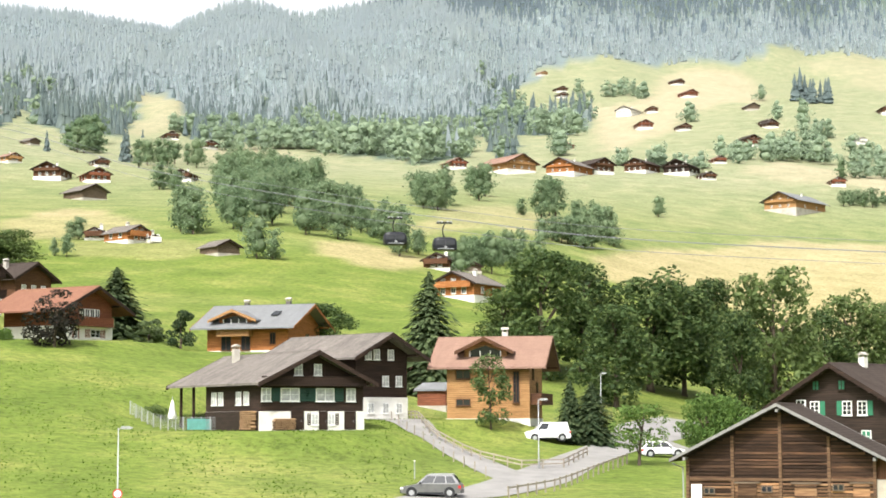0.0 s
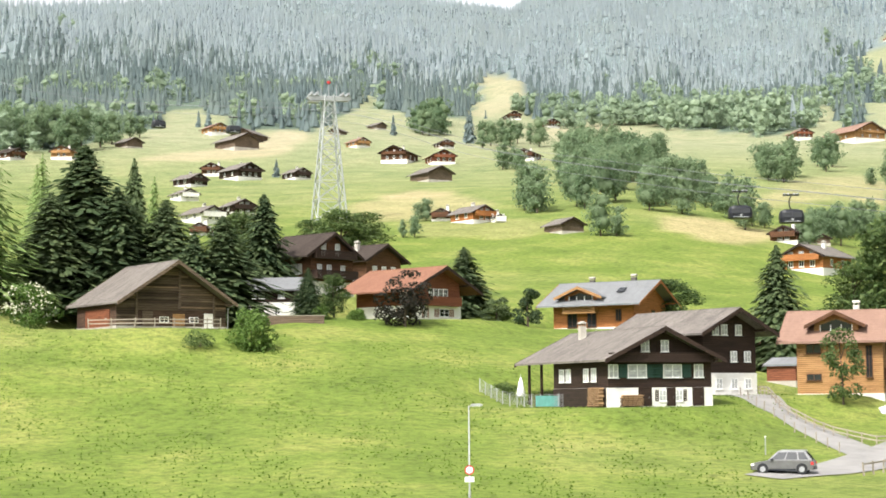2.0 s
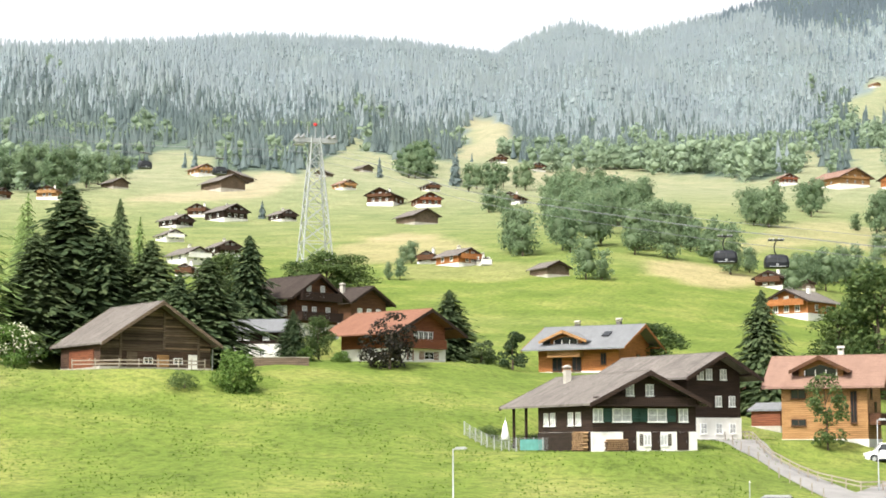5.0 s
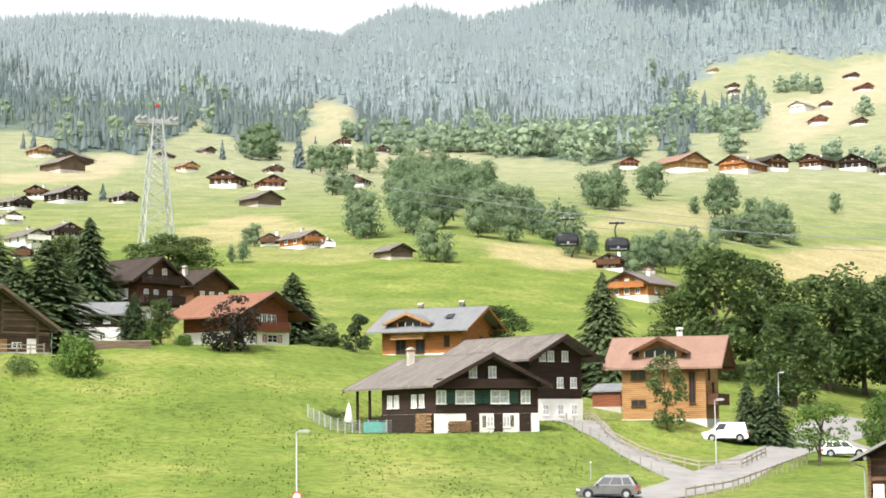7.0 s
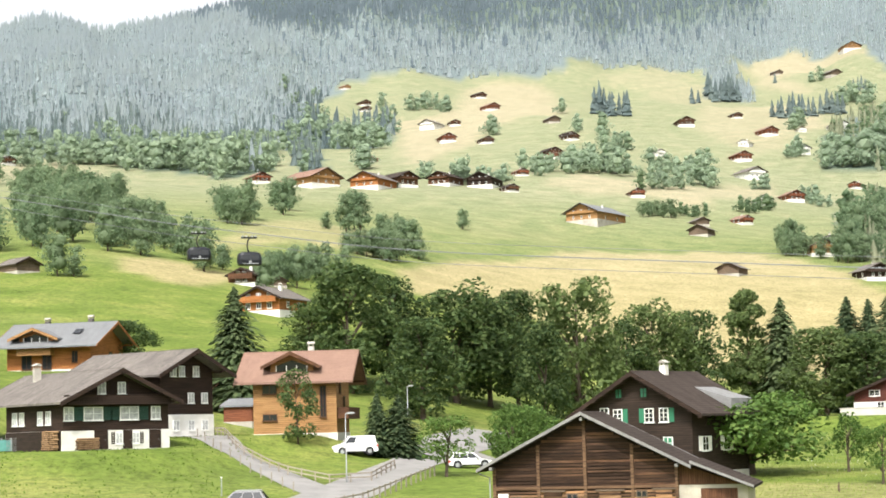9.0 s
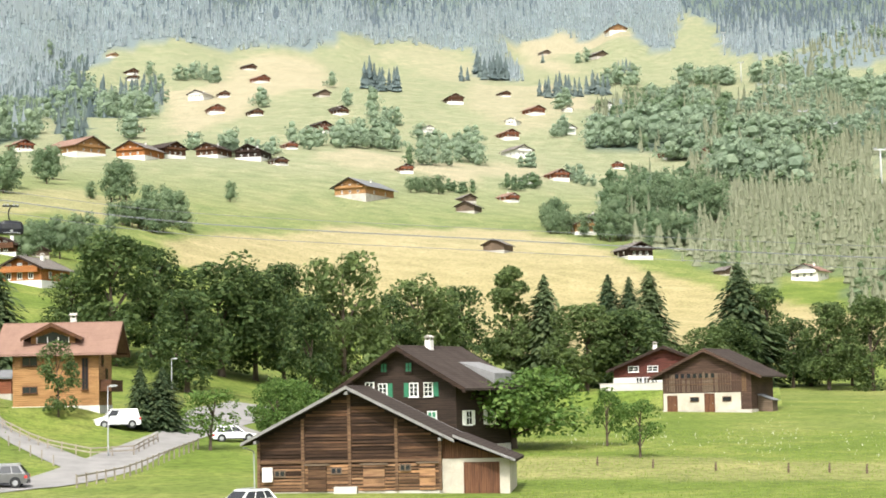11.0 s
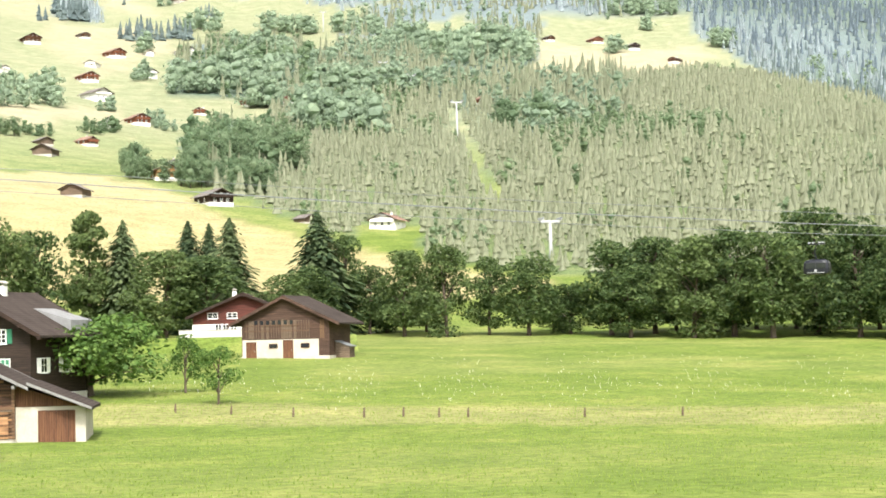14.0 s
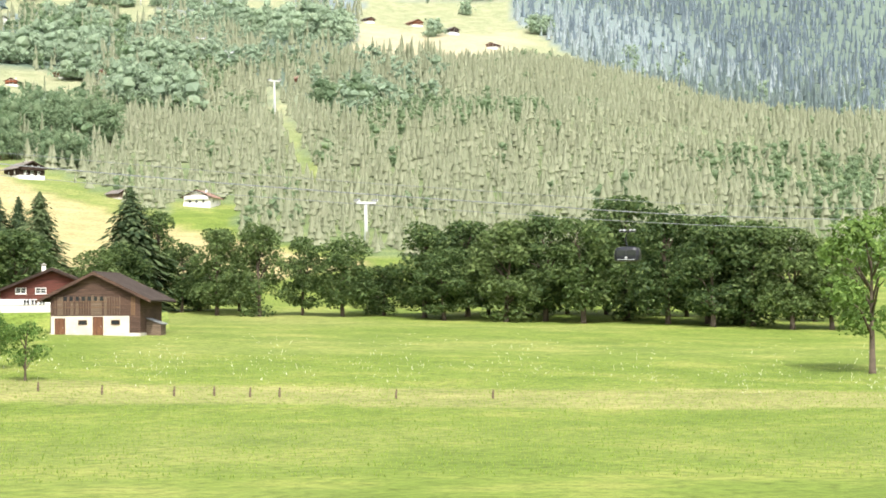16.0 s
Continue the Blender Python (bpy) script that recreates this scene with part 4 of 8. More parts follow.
# leafy and mixed woods between the upper pastures
MIXED = [
    [(22.01, 1016), (22.14, 1404), (23.21, 1750), (24.28, 1779), (24.99, 1800), (25.33, 1678), (26.38, 1367), (27.44, 1348), (28.66, 1292), (29.35, 1221), (31.09, 1297), (31.95, 1319), (31.9, 917), (29.29, 846), (26.7, 1074), (24.06, 1137), (22.98, 1006)],
    [(27.26, 1375), (27.21, 1982), (27.84, 2060), (29.43, 2124), (29.49, 1972), (29.27, 1322), (28.48, 1313)],
    [(23.22, 1887), (23.77, 2011), (25.02, 2166), (26.81, 2236), (29.45, 2283), (32.04, 2131), (33.76, 2124), (33.73, 1993), (32.7, 1998), (31.84, 1987), (30.29, 2046), (28.54, 2011), (26.78, 2011), (25.53, 1908), (24.1, 1800)],
    [(18.22, 965), (19.63, 1052), (20.68, 1026), (21.71, 817), (21.34, 695), (19.59, 722), (18.37, 762)],
    [(17.89, 1169), (17.9, 1280), (19.5, 1885), (21.8, 1869), (22.48, 1228), (21.92, 1017), (21.41, 1149), (18.94, 1142)],
    [(1.71, 972), (1.18, 1433), (0.83, 1629), (1.55, 1965), (2.61, 1954), (2.08, 1750), (2.96, 1584), (4.55, 1699), (4.72, 1384), (3.13, 1244), (2.07, 1405), (2.42, 1028)],
]
# far mountain painted in haze and cloud shade from here, by bearing and distance
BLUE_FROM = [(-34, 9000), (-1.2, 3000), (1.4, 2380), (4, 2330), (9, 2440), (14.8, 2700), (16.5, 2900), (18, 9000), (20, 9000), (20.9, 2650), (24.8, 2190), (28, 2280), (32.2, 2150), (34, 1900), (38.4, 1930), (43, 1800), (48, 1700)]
px, py = (BD * np.sin(BX)).ravel(), (BD * np.cos(BX)).ravel()
verts = np.stack([px, py, HEIGHTS.ravel()], 1)
ni, nj = HEIGHTS.shape
ii, jj = np.meshgrid(np.arange(ni - 1), np.arange(nj - 1), indexing="ij")
a = (ii * nj + jj).ravel()
quads = np.stack([a, a + 1, a + nj + 1, a + nj], 1)
gm = raw_mesh("ground", verts, quads.ravel(), 4, MEADOW)
gm.polygons.foreach_set("use_smooth", np.ones(len(gm.polygons), dtype=bool))
wob_b = BX.ravel() * 180 / math.pi + 0.12 * np.sin(px / 9) + 0.1 * np.sin(py / 13)
field = np.zeros(len(px), dtype=np.float32)
for poly, ripe in FIELDS:
    field[inside(poly, wob_b, BD.ravel())] = ripe
strip = (wob_b > 13) & (np.abs(BD.ravel() - 150 - 3 * np.sin(px / 17)) < 11)
field[strip] = np.maximum(field[strip], 0.42)
field = soften(field.reshape(ni, nj), 0, 1).ravel()
gm.attributes.new("field", "FLOAT", "POINT").data.foreach_set("value", field.astype(np.float32))
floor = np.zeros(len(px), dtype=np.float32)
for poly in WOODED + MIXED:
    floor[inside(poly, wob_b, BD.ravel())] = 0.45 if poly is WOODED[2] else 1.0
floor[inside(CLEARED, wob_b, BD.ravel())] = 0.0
floor[inside(HOUSE_SIGHT_GAP, wob_b, BD.ravel())] = 0.0
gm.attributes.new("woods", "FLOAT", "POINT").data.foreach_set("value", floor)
# share of dry grass and painted haze, growing with ground height
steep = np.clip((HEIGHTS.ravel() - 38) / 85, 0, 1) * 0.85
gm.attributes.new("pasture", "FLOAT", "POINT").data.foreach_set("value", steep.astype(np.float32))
# painted floor haze grows with height, drops on the cloud-shaded far mountain
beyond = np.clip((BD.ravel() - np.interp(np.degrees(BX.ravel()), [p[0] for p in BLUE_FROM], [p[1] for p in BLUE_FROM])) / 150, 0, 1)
gm.attributes.new("floor_haze", "FLOAT", "POINT").data.foreach_set("value", (np.clip((HEIGHTS.ravel() - 215) / 70, 0, 1) * (1 - 0.8 * beyond)).astype(np.float32))
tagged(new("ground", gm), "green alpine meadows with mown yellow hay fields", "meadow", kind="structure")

# ---- woods on the slopes
SPRUCES = [unit_spruce(i, 3, 4, 0.165) for i in range(6)]
FULL_SPRUCES = [unit_spruce(70 + i, 7, 7, 0.2) for i in range(3)]
PINES = [unit_spruce(10 + i, 4, 5, 0.23) for i in range(6)]
SPREADING = [unit_broadleaf(20 + i, 12, 58, 1.0, 0.135, 2, 0.02) for i in range(4)]
LOW = [unit_broadleaf(40 + i, 20, 200, 1.1 + 0.1 * (i % 3), 0.085, 3, 0.03) for i in range(6)]


def low_slopes(b, z):
    return np.clip((np.interp(b, (-30, -14, -9, -3, 1, 4), (172, 168, 155, 185, 235, 260)) - z) / 40, 0, 1)


def shares(b, z):
    return np.full(len(z), 0.6)


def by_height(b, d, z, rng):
    """Conifers' painted haze: dark low woods, pale high woods, the blue, cloud-shaded far mountain."""
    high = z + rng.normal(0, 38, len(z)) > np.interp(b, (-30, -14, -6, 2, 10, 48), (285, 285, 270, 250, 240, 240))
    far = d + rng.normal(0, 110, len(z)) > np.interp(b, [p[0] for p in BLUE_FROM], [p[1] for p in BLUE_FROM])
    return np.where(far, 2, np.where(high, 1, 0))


# needle colours by painted haze zone, then leaves
ALL_WOODS = [HAZED_NEEDLE, HAZED_HIGH_SPRUCE, CLOUD_SHADE_SPRUCE, HAZED_WOOD_LEAF]
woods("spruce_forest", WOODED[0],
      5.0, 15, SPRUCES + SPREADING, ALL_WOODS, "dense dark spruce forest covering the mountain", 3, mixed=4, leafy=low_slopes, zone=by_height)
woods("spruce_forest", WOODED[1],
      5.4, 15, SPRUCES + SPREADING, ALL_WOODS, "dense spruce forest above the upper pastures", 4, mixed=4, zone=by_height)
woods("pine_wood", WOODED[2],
      3.7, 8.6, PINES + SPREADING[:2], [HAZED_PINE, HAZED_PINE, HAZED_LEAF], "hazed olive pine wood on the steep hill", 5, mixed=2,
      holes=[CLEARED, HOUSE_SIGHT_GAP])
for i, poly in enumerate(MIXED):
    woods("mixed_wood", poly, 7.0, 14.5, SPRUCES + SPREADING, [HAZED_NEEDLE if i == 5 else HAZED_PINE, HAZED_PINE, HAZED_LEAF if i in (3, 4) else HAZED_WOOD_LEAF],
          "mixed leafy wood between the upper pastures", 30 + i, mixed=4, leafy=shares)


# ---- groves and single trees on the pastures: bearing, distance, height
def far_tree(kind, i):
    if kind == "s":
        t = thing("spruce_tree", pose(0, 0, -900), "dark green spruce standing on the pasture", "tree", "hillside spruces")
        v, f = spruce_arrays(np.random.default_rng(60 + i), 1.0, 0.22, 0.04, 15, 10, 0.8, 1, 2.0)
        part("crown", raw_mesh("crown", v, f, 4, HAZED_NEEDLE), None, t)
    else:
        t = thing("broadleaf_tree", pose(0, 0, -900), "rounded green broadleaf tree on the pasture", "tree", "hillside trees")
        v, f = unit_broadleaf(80 + i, 40, 1000, (0.8, 1.25, 1.0, 0.7, 1.1)[i], 0.05, 3, (0.05, 0.12, 0.03, 0.08, 0.16)[i])
        part("crown", raw_mesh("crown", v, f, 4, HAZED_LEAF), None, t)
    part("trunk", Shape().tube([(0, 0, -0.06), (0, 0, 0.4), (0, 0, 0.75)], [0.022, 0.016, 0.004], 6), BARK, t)
    return t


FAR_TREES = {k: [far_tree(k, i) for i in range(5)] for k in "sb"}
USED = {"s": 0, "b": 0}


SCATTERED = {"s": [], "b": []}


def grove(kind, *trees):
    """Trees that can be told apart are things; those on the far slopes go into one mesh."""
    for b, d, h in trees:
        if d > 860:
            SCATTERED[kind].append((b, d, h))
            continue
        i = USED[kind]
        USED[kind] += 1
        x, y, z = at(b, d)
        spin = (i * 137.5) % 360
        m = Matrix.LocRotScale((x, y, z - 0.2), Euler((0, 0, radians(spin))), None)
        src = FAR_TREES[kind][i % 5]
        t = src if i < 5 else copy_thing(src, m)
        t.matrix_world = m
        t.scale = (h * (0.9 + 0.2 * ((i * 7) % 5) / 5), h, h)


grove('b', (-8.13, 431, 11.1), (-7.86, 430, 11.5), (-7.75, 422, 11.4))
grove('b', (-6.72, 452, 9.4), (-6.51, 433, 10.8), (-6.27, 426, 9.3))
grove('b', (-5.79, 366, 8.7), (-5.30, 366, 6.7))
grove('b', (-11.93, 375, 4.1), (-11.58, 374, 4.6))
grove('b', (-11.47, 412, 4.6), (-11.21, 412, 5.4))
grove('b', (-8.80, 637, 10.5), (-8.42, 633, 8.9), (-8.25, 611, 8.0))
grove('b', (-9.43, 769, 12.3), (-9.17, 799, 11.4), (-8.84, 813, 12.4), (-8.56, 801, 13.3), (-8.33, 827, 10.2), (-7.94, 825, 10.2), (-7.66, 809, 12.8))
grove('b', (-11.56, 882, 12.0), (-11.23, 894, 15.4), (-11.02, 922, 13.5), (-10.89, 908, 15.7), (-10.71, 917, 16.0))
grove('s', (-9.80, 815, 14.7))
grove('s', (-12.22, 842, 9.4))
grove('s', (-15.87, 607, 6.1))
grove('b', (-6.92, 668, 11.4), (-6.76, 658, 10.4), (-6.48, 719, 11.4), (-6.35, 721, 13.4), (-6.09, 663, 12.6))
grove('b', (-6.02, 514, 12.2), (-5.91, 552, 11.0), (-5.66, 548, 11.5), (-5.43, 556, 14.3), (-5.23, 498, 11.9), (-5.11, 552, 12.4), (-4.87, 560, 15.6), (-4.61, 530, 12.9))
grove('b', (-4.38, 447, 8.8), (-4.21, 441, 9.0), (-3.91, 468, 10.5), (-3.76, 450, 8.1), (-3.58, 467, 11.5), (-3.35, 472, 11.2), (-3.09, 472, 11.2), (-2.92, 478, 9.3), (-2.69, 486, 11.2))
grove('b', (-5.83, 576, 12.2), (-5.57, 530, 10.8), (-5.39, 564, 11.1), (-5.08, 564, 12.6), (-4.92, 564, 12.3), (-4.63, 554, 12.5), (-4.40, 568, 13.4))
grove('b', (-6.70, 631, 11.7), (-6.57, 643, 13.9), (-6.28, 636, 12.7), (-6.01, 616, 12.6))
grove('b', (-2.56, 456, 7.4), (-2.36, 462, 8.2), (-2.15, 449, 6.5), (-1.98, 466, 7.0))
grove('b', (-0.83, 599, 11.2), (-0.61, 584, 11.0), (-0.42, 590, 11.8), (-0.16, 581, 13.2), (0.11, 607, 14.4))
grove('b', (0.87, 682, 10.9), (1.13, 655, 12.6), (1.32, 685, 12.9))
grove('b', (2.44, 608, 6.2))
grove('b', (3.07, 602, 14.3), (3.33, 630, 14.0), (3.52, 627, 13.6))
grove('b', (3.09, 529, 7.5), (3.40, 541, 7.8), (3.53, 542, 6.0), (3.70, 541, 7.8), (3.91, 546, 8.7), (4.14, 548, 6.7))
grove('b', (4.51, 568, 9.9), (4.82, 573, 10.9), (4.94, 578, 10.6), (5.17, 568, 12.4))
grove('b', (6.70, 707, 8.2))
grove('b', (-1.48, 420, 5.0), (-1.29, 426, 5.9), (-1.14, 424, 4.7), (-0.87, 431, 4.7), (-0.77, 424, 6.2))
grove('b', (0.48, 419, 5.7), (0.77, 424, 6.4), (0.93, 428, 5.4), (1.22, 428, 5.4), (1.45, 434, 5.6), (1.71, 440, 4.9), (1.88, 440, 7.1), (2.20, 448, 5.0), (2.42, 450, 6.4))
grove('b', (5.48, 981, 10.6), (5.70, 980, 10.2))
grove('b', (6.52, 957, 12.6), (6.69, 952, 15.5), (6.85, 965, 12.6))
grove('b', (7.23, 972, 8.7), (7.40, 964, 10.0), (7.58, 956, 10.3), (7.85, 954, 8.9), (8.06, 968, 10.7))
grove('b', (8.68, 1019, 15.8), (9.01, 1026, 10.9), (9.19, 996, 13.7), (9.41, 1049, 11.7), (9.53, 1070, 12.0))
grove('b', (1.30, 1512, 15.3), (1.51, 1479, 14.6), (1.68, 1474, 14.2), (1.91, 1517, 20.5), (2.05, 1480, 16.0), (2.31, 1474, 20.3), (2.48, 1442, 18.2))
grove('b', (2.83, 1383, 21.6), (3.11, 1246, 20.4), (3.24, 1244, 17.5), (3.49, 1237, 16.5), (3.63, 1220, 20.9), (3.82, 1342, 22.3), (4.00, 1241, 16.2), (4.20, 1227, 17.2))
grove('b', (3.54, 1049, 12.7), (3.65, 1033, 14.7), (3.72, 1037, 15.9))
grove('b', (4.28, 1766, 15.6))
grove('b', (7.63, 1325, 17.5), (7.78, 1321, 14.6))
grove('b', (5.15, 1728, 16.5), (5.36, 1731, 13.5), (5.62, 1749, 17.9), (5.77, 1765, 16.2), (5.99, 1751, 17.5), (6.16, 1724, 12.8), (6.33, 1721, 18.1))
grove('b', (9.89, 1560, 16.2))
grove('b', (10.38, 1332, 14.5))
grove('b', (9.92, 1074, 12.9), (10.07, 1056, 14.4), (10.30, 1092, 13.5), (10.47, 1070, 13.2), (10.66, 1069, 15.2), (10.83, 1094, 14.8))
grove('b', (11.14, 1288, 17.9))
grove('b', (10.38, 1301, 11.5))
grove('b', (10.21, 1084, 16.6), (10.39, 1081, 13.6), (10.49, 1085, 12.9), (10.71, 1112, 15.1))
grove('b', (10.89, 1066, 13.9), (11.15, 1079, 13.4), (11.29, 1078, 18.2), (11.55, 1071, 18.3), (11.67, 1054, 16.8), (11.93, 1056, 15.4))
grove('b', (11.17, 1220, 13.4), (11.26, 1210, 16.4), (11.53, 1232, 11.9), (11.71, 1214, 13.6), (11.90, 1220, 13.8))
grove('b', (12.30, 946, 11.0), (12.65, 955, 13.7), (12.82, 973, 11.6), (13.05, 961, 14.0), (13.39, 1000, 16.4), (13.53, 971, 14.1), (13.82, 1016, 13.8), (14.09, 1029, 17.2), (14.29, 1023, 16.6), (14.52, 1013, 13.4))
grove('b', (12.64, 1104, 14.6), (12.91, 1084, 10.6), (13.14, 1085, 12.4), (13.44, 1096, 10.6), (13.70, 1091, 11.2), (13.88, 1111, 10.9), (14.14, 1115, 14.4), (14.41, 1152, 14.3))
grove('s', (10.94, 1561, 23.8), (11.10, 1568, 28.9), (11.25, 1572, 22.3), (11.41, 1555, 20.7), (11.50, 1543, 21.8), (11.71, 1551, 20.0), (11.87, 1570, 19.9), (11.96, 1545, 22.8))
grove('s', (14.49, 2065, 28.1), (14.57, 2036, 25.0), (14.71, 1990, 26.8), (14.88, 2057, 22.4), (14.99, 2030, 28.6), (15.12, 2069, 30.0), (15.22, 2040, 30.0), (15.38, 2047, 26.0))
grove('s', (13.97, 1854, 17.1), (14.17, 1965, 15.1))
grove('s', (18.90, 2133, 13.7), (19.04, 2121, 17.1), (19.14, 2143, 16.0), (19.25, 2125, 14.6))
grove('s', (16.54, 2268, 13.0))
grove('b', (17.65, 2257, 14.8), (17.91, 2252, 18.7))
grove('s', (16.42, 1583, 15.9), (16.60, 1590, 15.2), (16.70, 1572, 20.0), (16.94, 1579, 20.7), (17.05, 1604, 21.5), (17.24, 1614, 18.0), (17.34, 1601, 19.4), (17.52, 1597, 17.3), (17.67, 1596, 17.8), (17.88, 1869, 21.0), (18.09, 1878, 25.7), (18.23, 1873, 22.3), (18.40, 1860, 22.6), (18.55, 1869, 20.0))
grove('b', (17.05, 1463, 14.4), (17.20, 1492, 16.9), (17.30, 1505, 14.3))
grove('b', (17.96, 1159, 19.9), (18.12, 1189, 21.5), (18.27, 1187, 20.3), (18.42, 1166, 18.3), (18.60, 1168, 21.7), (18.72, 1175, 14.7), (18.85, 1167, 19.3), (19.06, 1213, 19.8))
grove('b', (19.16, 1179, 24.8), (19.34, 1236, 22.9), (19.51, 1191, 21.4), (19.61, 1232, 27.9), (19.76, 1234, 26.7), (19.91, 1183, 23.7), (20.13, 1249, 26.6), (20.24, 1222, 24.1), (20.43, 1209, 21.5), (20.56, 1250, 21.3), (20.65, 1188, 23.8), (20.86, 1194, 20.4), (21.02, 1231, 25.9), (21.17, 1172, 22.7), (21.34, 1242, 22.5), (21.49, 1225, 28.0))
grove('b', (19.90, 1520, 22.5), (20.11, 1456, 16.6), (20.27, 1454, 16.3), (20.51, 1453, 20.9), (20.72, 1527, 22.3), (20.91, 1530, 23.5), (21.09, 1531, 16.8), (21.22, 1443, 16.6), (21.44, 1494, 20.8), (21.67, 1440, 18.0))
grove('b', (18.38, 1977, 17.4), (18.59, 1977, 22.1), (18.79, 2001, 24.5), (18.94, 1992, 22.6), (19.17, 1956, 20.2), (19.38, 1988, 24.2))
grove('b', (20.80, 1992, 20.7), (21.01, 2005, 21.5), (21.14, 1986, 23.6), (21.34, 1972, 19.9), (21.48, 1988, 17.2), (21.66, 1966, 20.3), (21.91, 1972, 19.6), (22.07, 1954, 19.2), (22.23, 1947, 22.4), (22.36, 1944, 18.2))
grove('b', (23.07, 1927, 20.2), (23.22, 1915, 23.7), (23.46, 1916, 16.6), (23.63, 1927, 21.6), (23.85, 1851, 18.4), (24.07, 1888, 20.4), (24.28, 1894, 20.8), (24.37, 1814, 20.9))
grove('b', (25.09, 1730, 28.0), (25.31, 1676, 28.8), (25.46, 1725, 21.2), (25.62, 1679, 28.6), (25.81, 1660, 23.0), (25.91, 1683, 22.0), (26.11, 1653, 20.5), (26.25, 1649, 22.5), (26.47, 1716, 21.6), (26.55, 1713, 29.0), (26.76, 1649, 21.1), (26.97, 1716, 20.0))
grove('b', (15.79, 1027, 7.3), (16.03, 1029, 8.9), (16.14, 1033, 9.6))
grove('b', (16.83, 1196, 10.5), (16.98, 1208, 11.9), (17.12, 1218, 15.0), (17.25, 1221, 11.5))
grove('b', (17.23, 1001, 8.9), (17.40, 1003, 8.4), (17.60, 1001, 10.4))
grove('b', (17.48, 990, 6.4), (17.75, 984, 7.3), (18.01, 988, 7.1))
grove('b', (21.91, 1012, 24.6), (22.05, 1006, 22.7), (22.24, 1019, 25.4), (22.33, 990, 24.2), (22.45, 998, 22.7), (22.63, 994, 24.2), (22.76, 998, 23.5), (22.89, 989, 20.6), (23.06, 983, 20.1), (23.16, 978, 19.1), (23.32, 1005, 18.9), (23.47, 996, 22.7), (23.61, 996, 21.8), (23.77, 987, 18.5), (23.90, 993, 20.2), (24.09, 970, 17.3), (24.16, 986, 21.0), (24.29, 963, 22.6))
grove('b', (18.75, 830, 15.5), (18.90, 771, 19.3), (19.05, 818, 16.7), (19.21, 775, 14.7), (19.33, 775, 14.7), (19.46, 821, 21.8), (19.62, 776, 18.8), (19.77, 781, 19.8), (19.87, 798, 14.7), (20.06, 813, 21.7), (20.17, 785, 16.0), (20.30, 834, 16.9), (20.42, 802, 15.3), (20.60, 818, 19.9), (20.71, 783, 17.9), (20.90, 804, 19.0), (21.06, 782, 16.3), (21.17, 807, 21.5), (21.31, 814, 18.1), (21.48, 821, 17.3), (21.56, 786, 17.0), (21.76, 785, 19.0))
grove('b', (16.48, 743, 10.6), (16.63, 727, 10.3), (16.76, 741, 12.9), (16.85, 745, 12.0), (17.04, 739, 11.3))
grove('b', (18.19, 706, 10.9), (18.30, 715, 12.7), (18.48, 702, 11.9), (18.56, 721, 14.8), (18.73, 712, 11.0), (18.82, 706, 10.5), (18.95, 708, 11.0))
grove('b', (19.78, 704, 12.7), (19.93, 690, 11.7), (20.05, 698, 8.9), (20.29, 698, 10.4), (20.38, 699, 12.7), (20.54, 694, 10.7), (20.74, 697, 11.2), (20.90, 696, 12.0), (21.01, 694, 8.7))
grove('b', (12.33, 844, 7.6), (12.50, 850, 7.8), (12.61, 856, 7.1), (12.81, 860, 8.2), (12.95, 853, 8.4), (13.19, 857, 9.4), (13.30, 860, 5.6), (13.51, 872, 7.8), (13.66, 876, 5.8), (13.88, 872, 6.4), (14.00, 880, 5.8), (14.25, 879, 7.1))
grove('b', (15.31, 903, 9.5), (15.55, 903, 7.7), (15.75, 903, 8.0), (15.90, 920, 7.1), (16.14, 920, 9.2), (16.26, 927, 7.8))
grove('b', (16.64, 719, 8.5), (16.91, 721, 8.3), (17.17, 719, 9.6), (17.43, 726, 7.7), (17.68, 714, 9.8), (18.00, 730, 7.3), (18.24, 725, 7.5), (18.46, 733, 10.3), (18.74, 732, 9.5), (19.04, 730, 8.0), (19.29, 721, 9.4), (19.62, 734, 9.0), (19.87, 727, 9.7), (20.14, 733, 9.9))
grove('b', (24.36, 1739, 16.8), (24.51, 1745, 17.6), (24.67, 1675, 21.7), (24.85, 1714, 19.6), (25.10, 1718, 20.3), (25.20, 1740, 22.6), (25.44, 1740, 21.3), (25.62, 1740, 21.3), (25.73, 1740, 24.4), (25.92, 1690, 18.5))
grove('b', (26.77, 1358, 20.7), (26.94, 1334, 23.6), (27.10, 1391, 24.2), (27.25, 1649, 30.0), (27.44, 1341, 23.5), (27.58, 1350, 19.9), (27.73, 1384, 27.2), (27.92, 1364, 27.5), (28.08, 1651, 30.0), (28.19, 1360, 26.4), (28.39, 1375, 24.5), (28.47, 1346, 22.1), (28.67, 1648, 26.3), (28.81, 1668, 28.8), (28.93, 1388, 23.9), (29.08, 1350, 19.7))
grove('b', (28.63, 2135, 18.7), (28.90, 2138, 26.3), (29.32, 2133, 26.0), (29.47, 2127, 17.8), (29.76, 2138, 24.6), (30.11, 2139, 21.8), (30.47, 2131, 22.5), (30.63, 2123, 21.6))
grove('b', (32.64, 1940, 16.2), (32.81, 1941, 17.9))
grove('b', (31.59, 1730, 18.7), (31.72, 1732, 17.4), (31.89, 1736, 20.1))
grove('b', (31.59, 2011, 17.8), (31.84, 2000, 22.0), (32.12, 2011, 17.1), (32.29, 2007, 20.4), (32.46, 2004, 20.4), (32.68, 2012, 18.8), (32.92, 1999, 19.2), (33.23, 2003, 17.5), (33.38, 2018, 17.6), (33.60, 2000, 22.3))
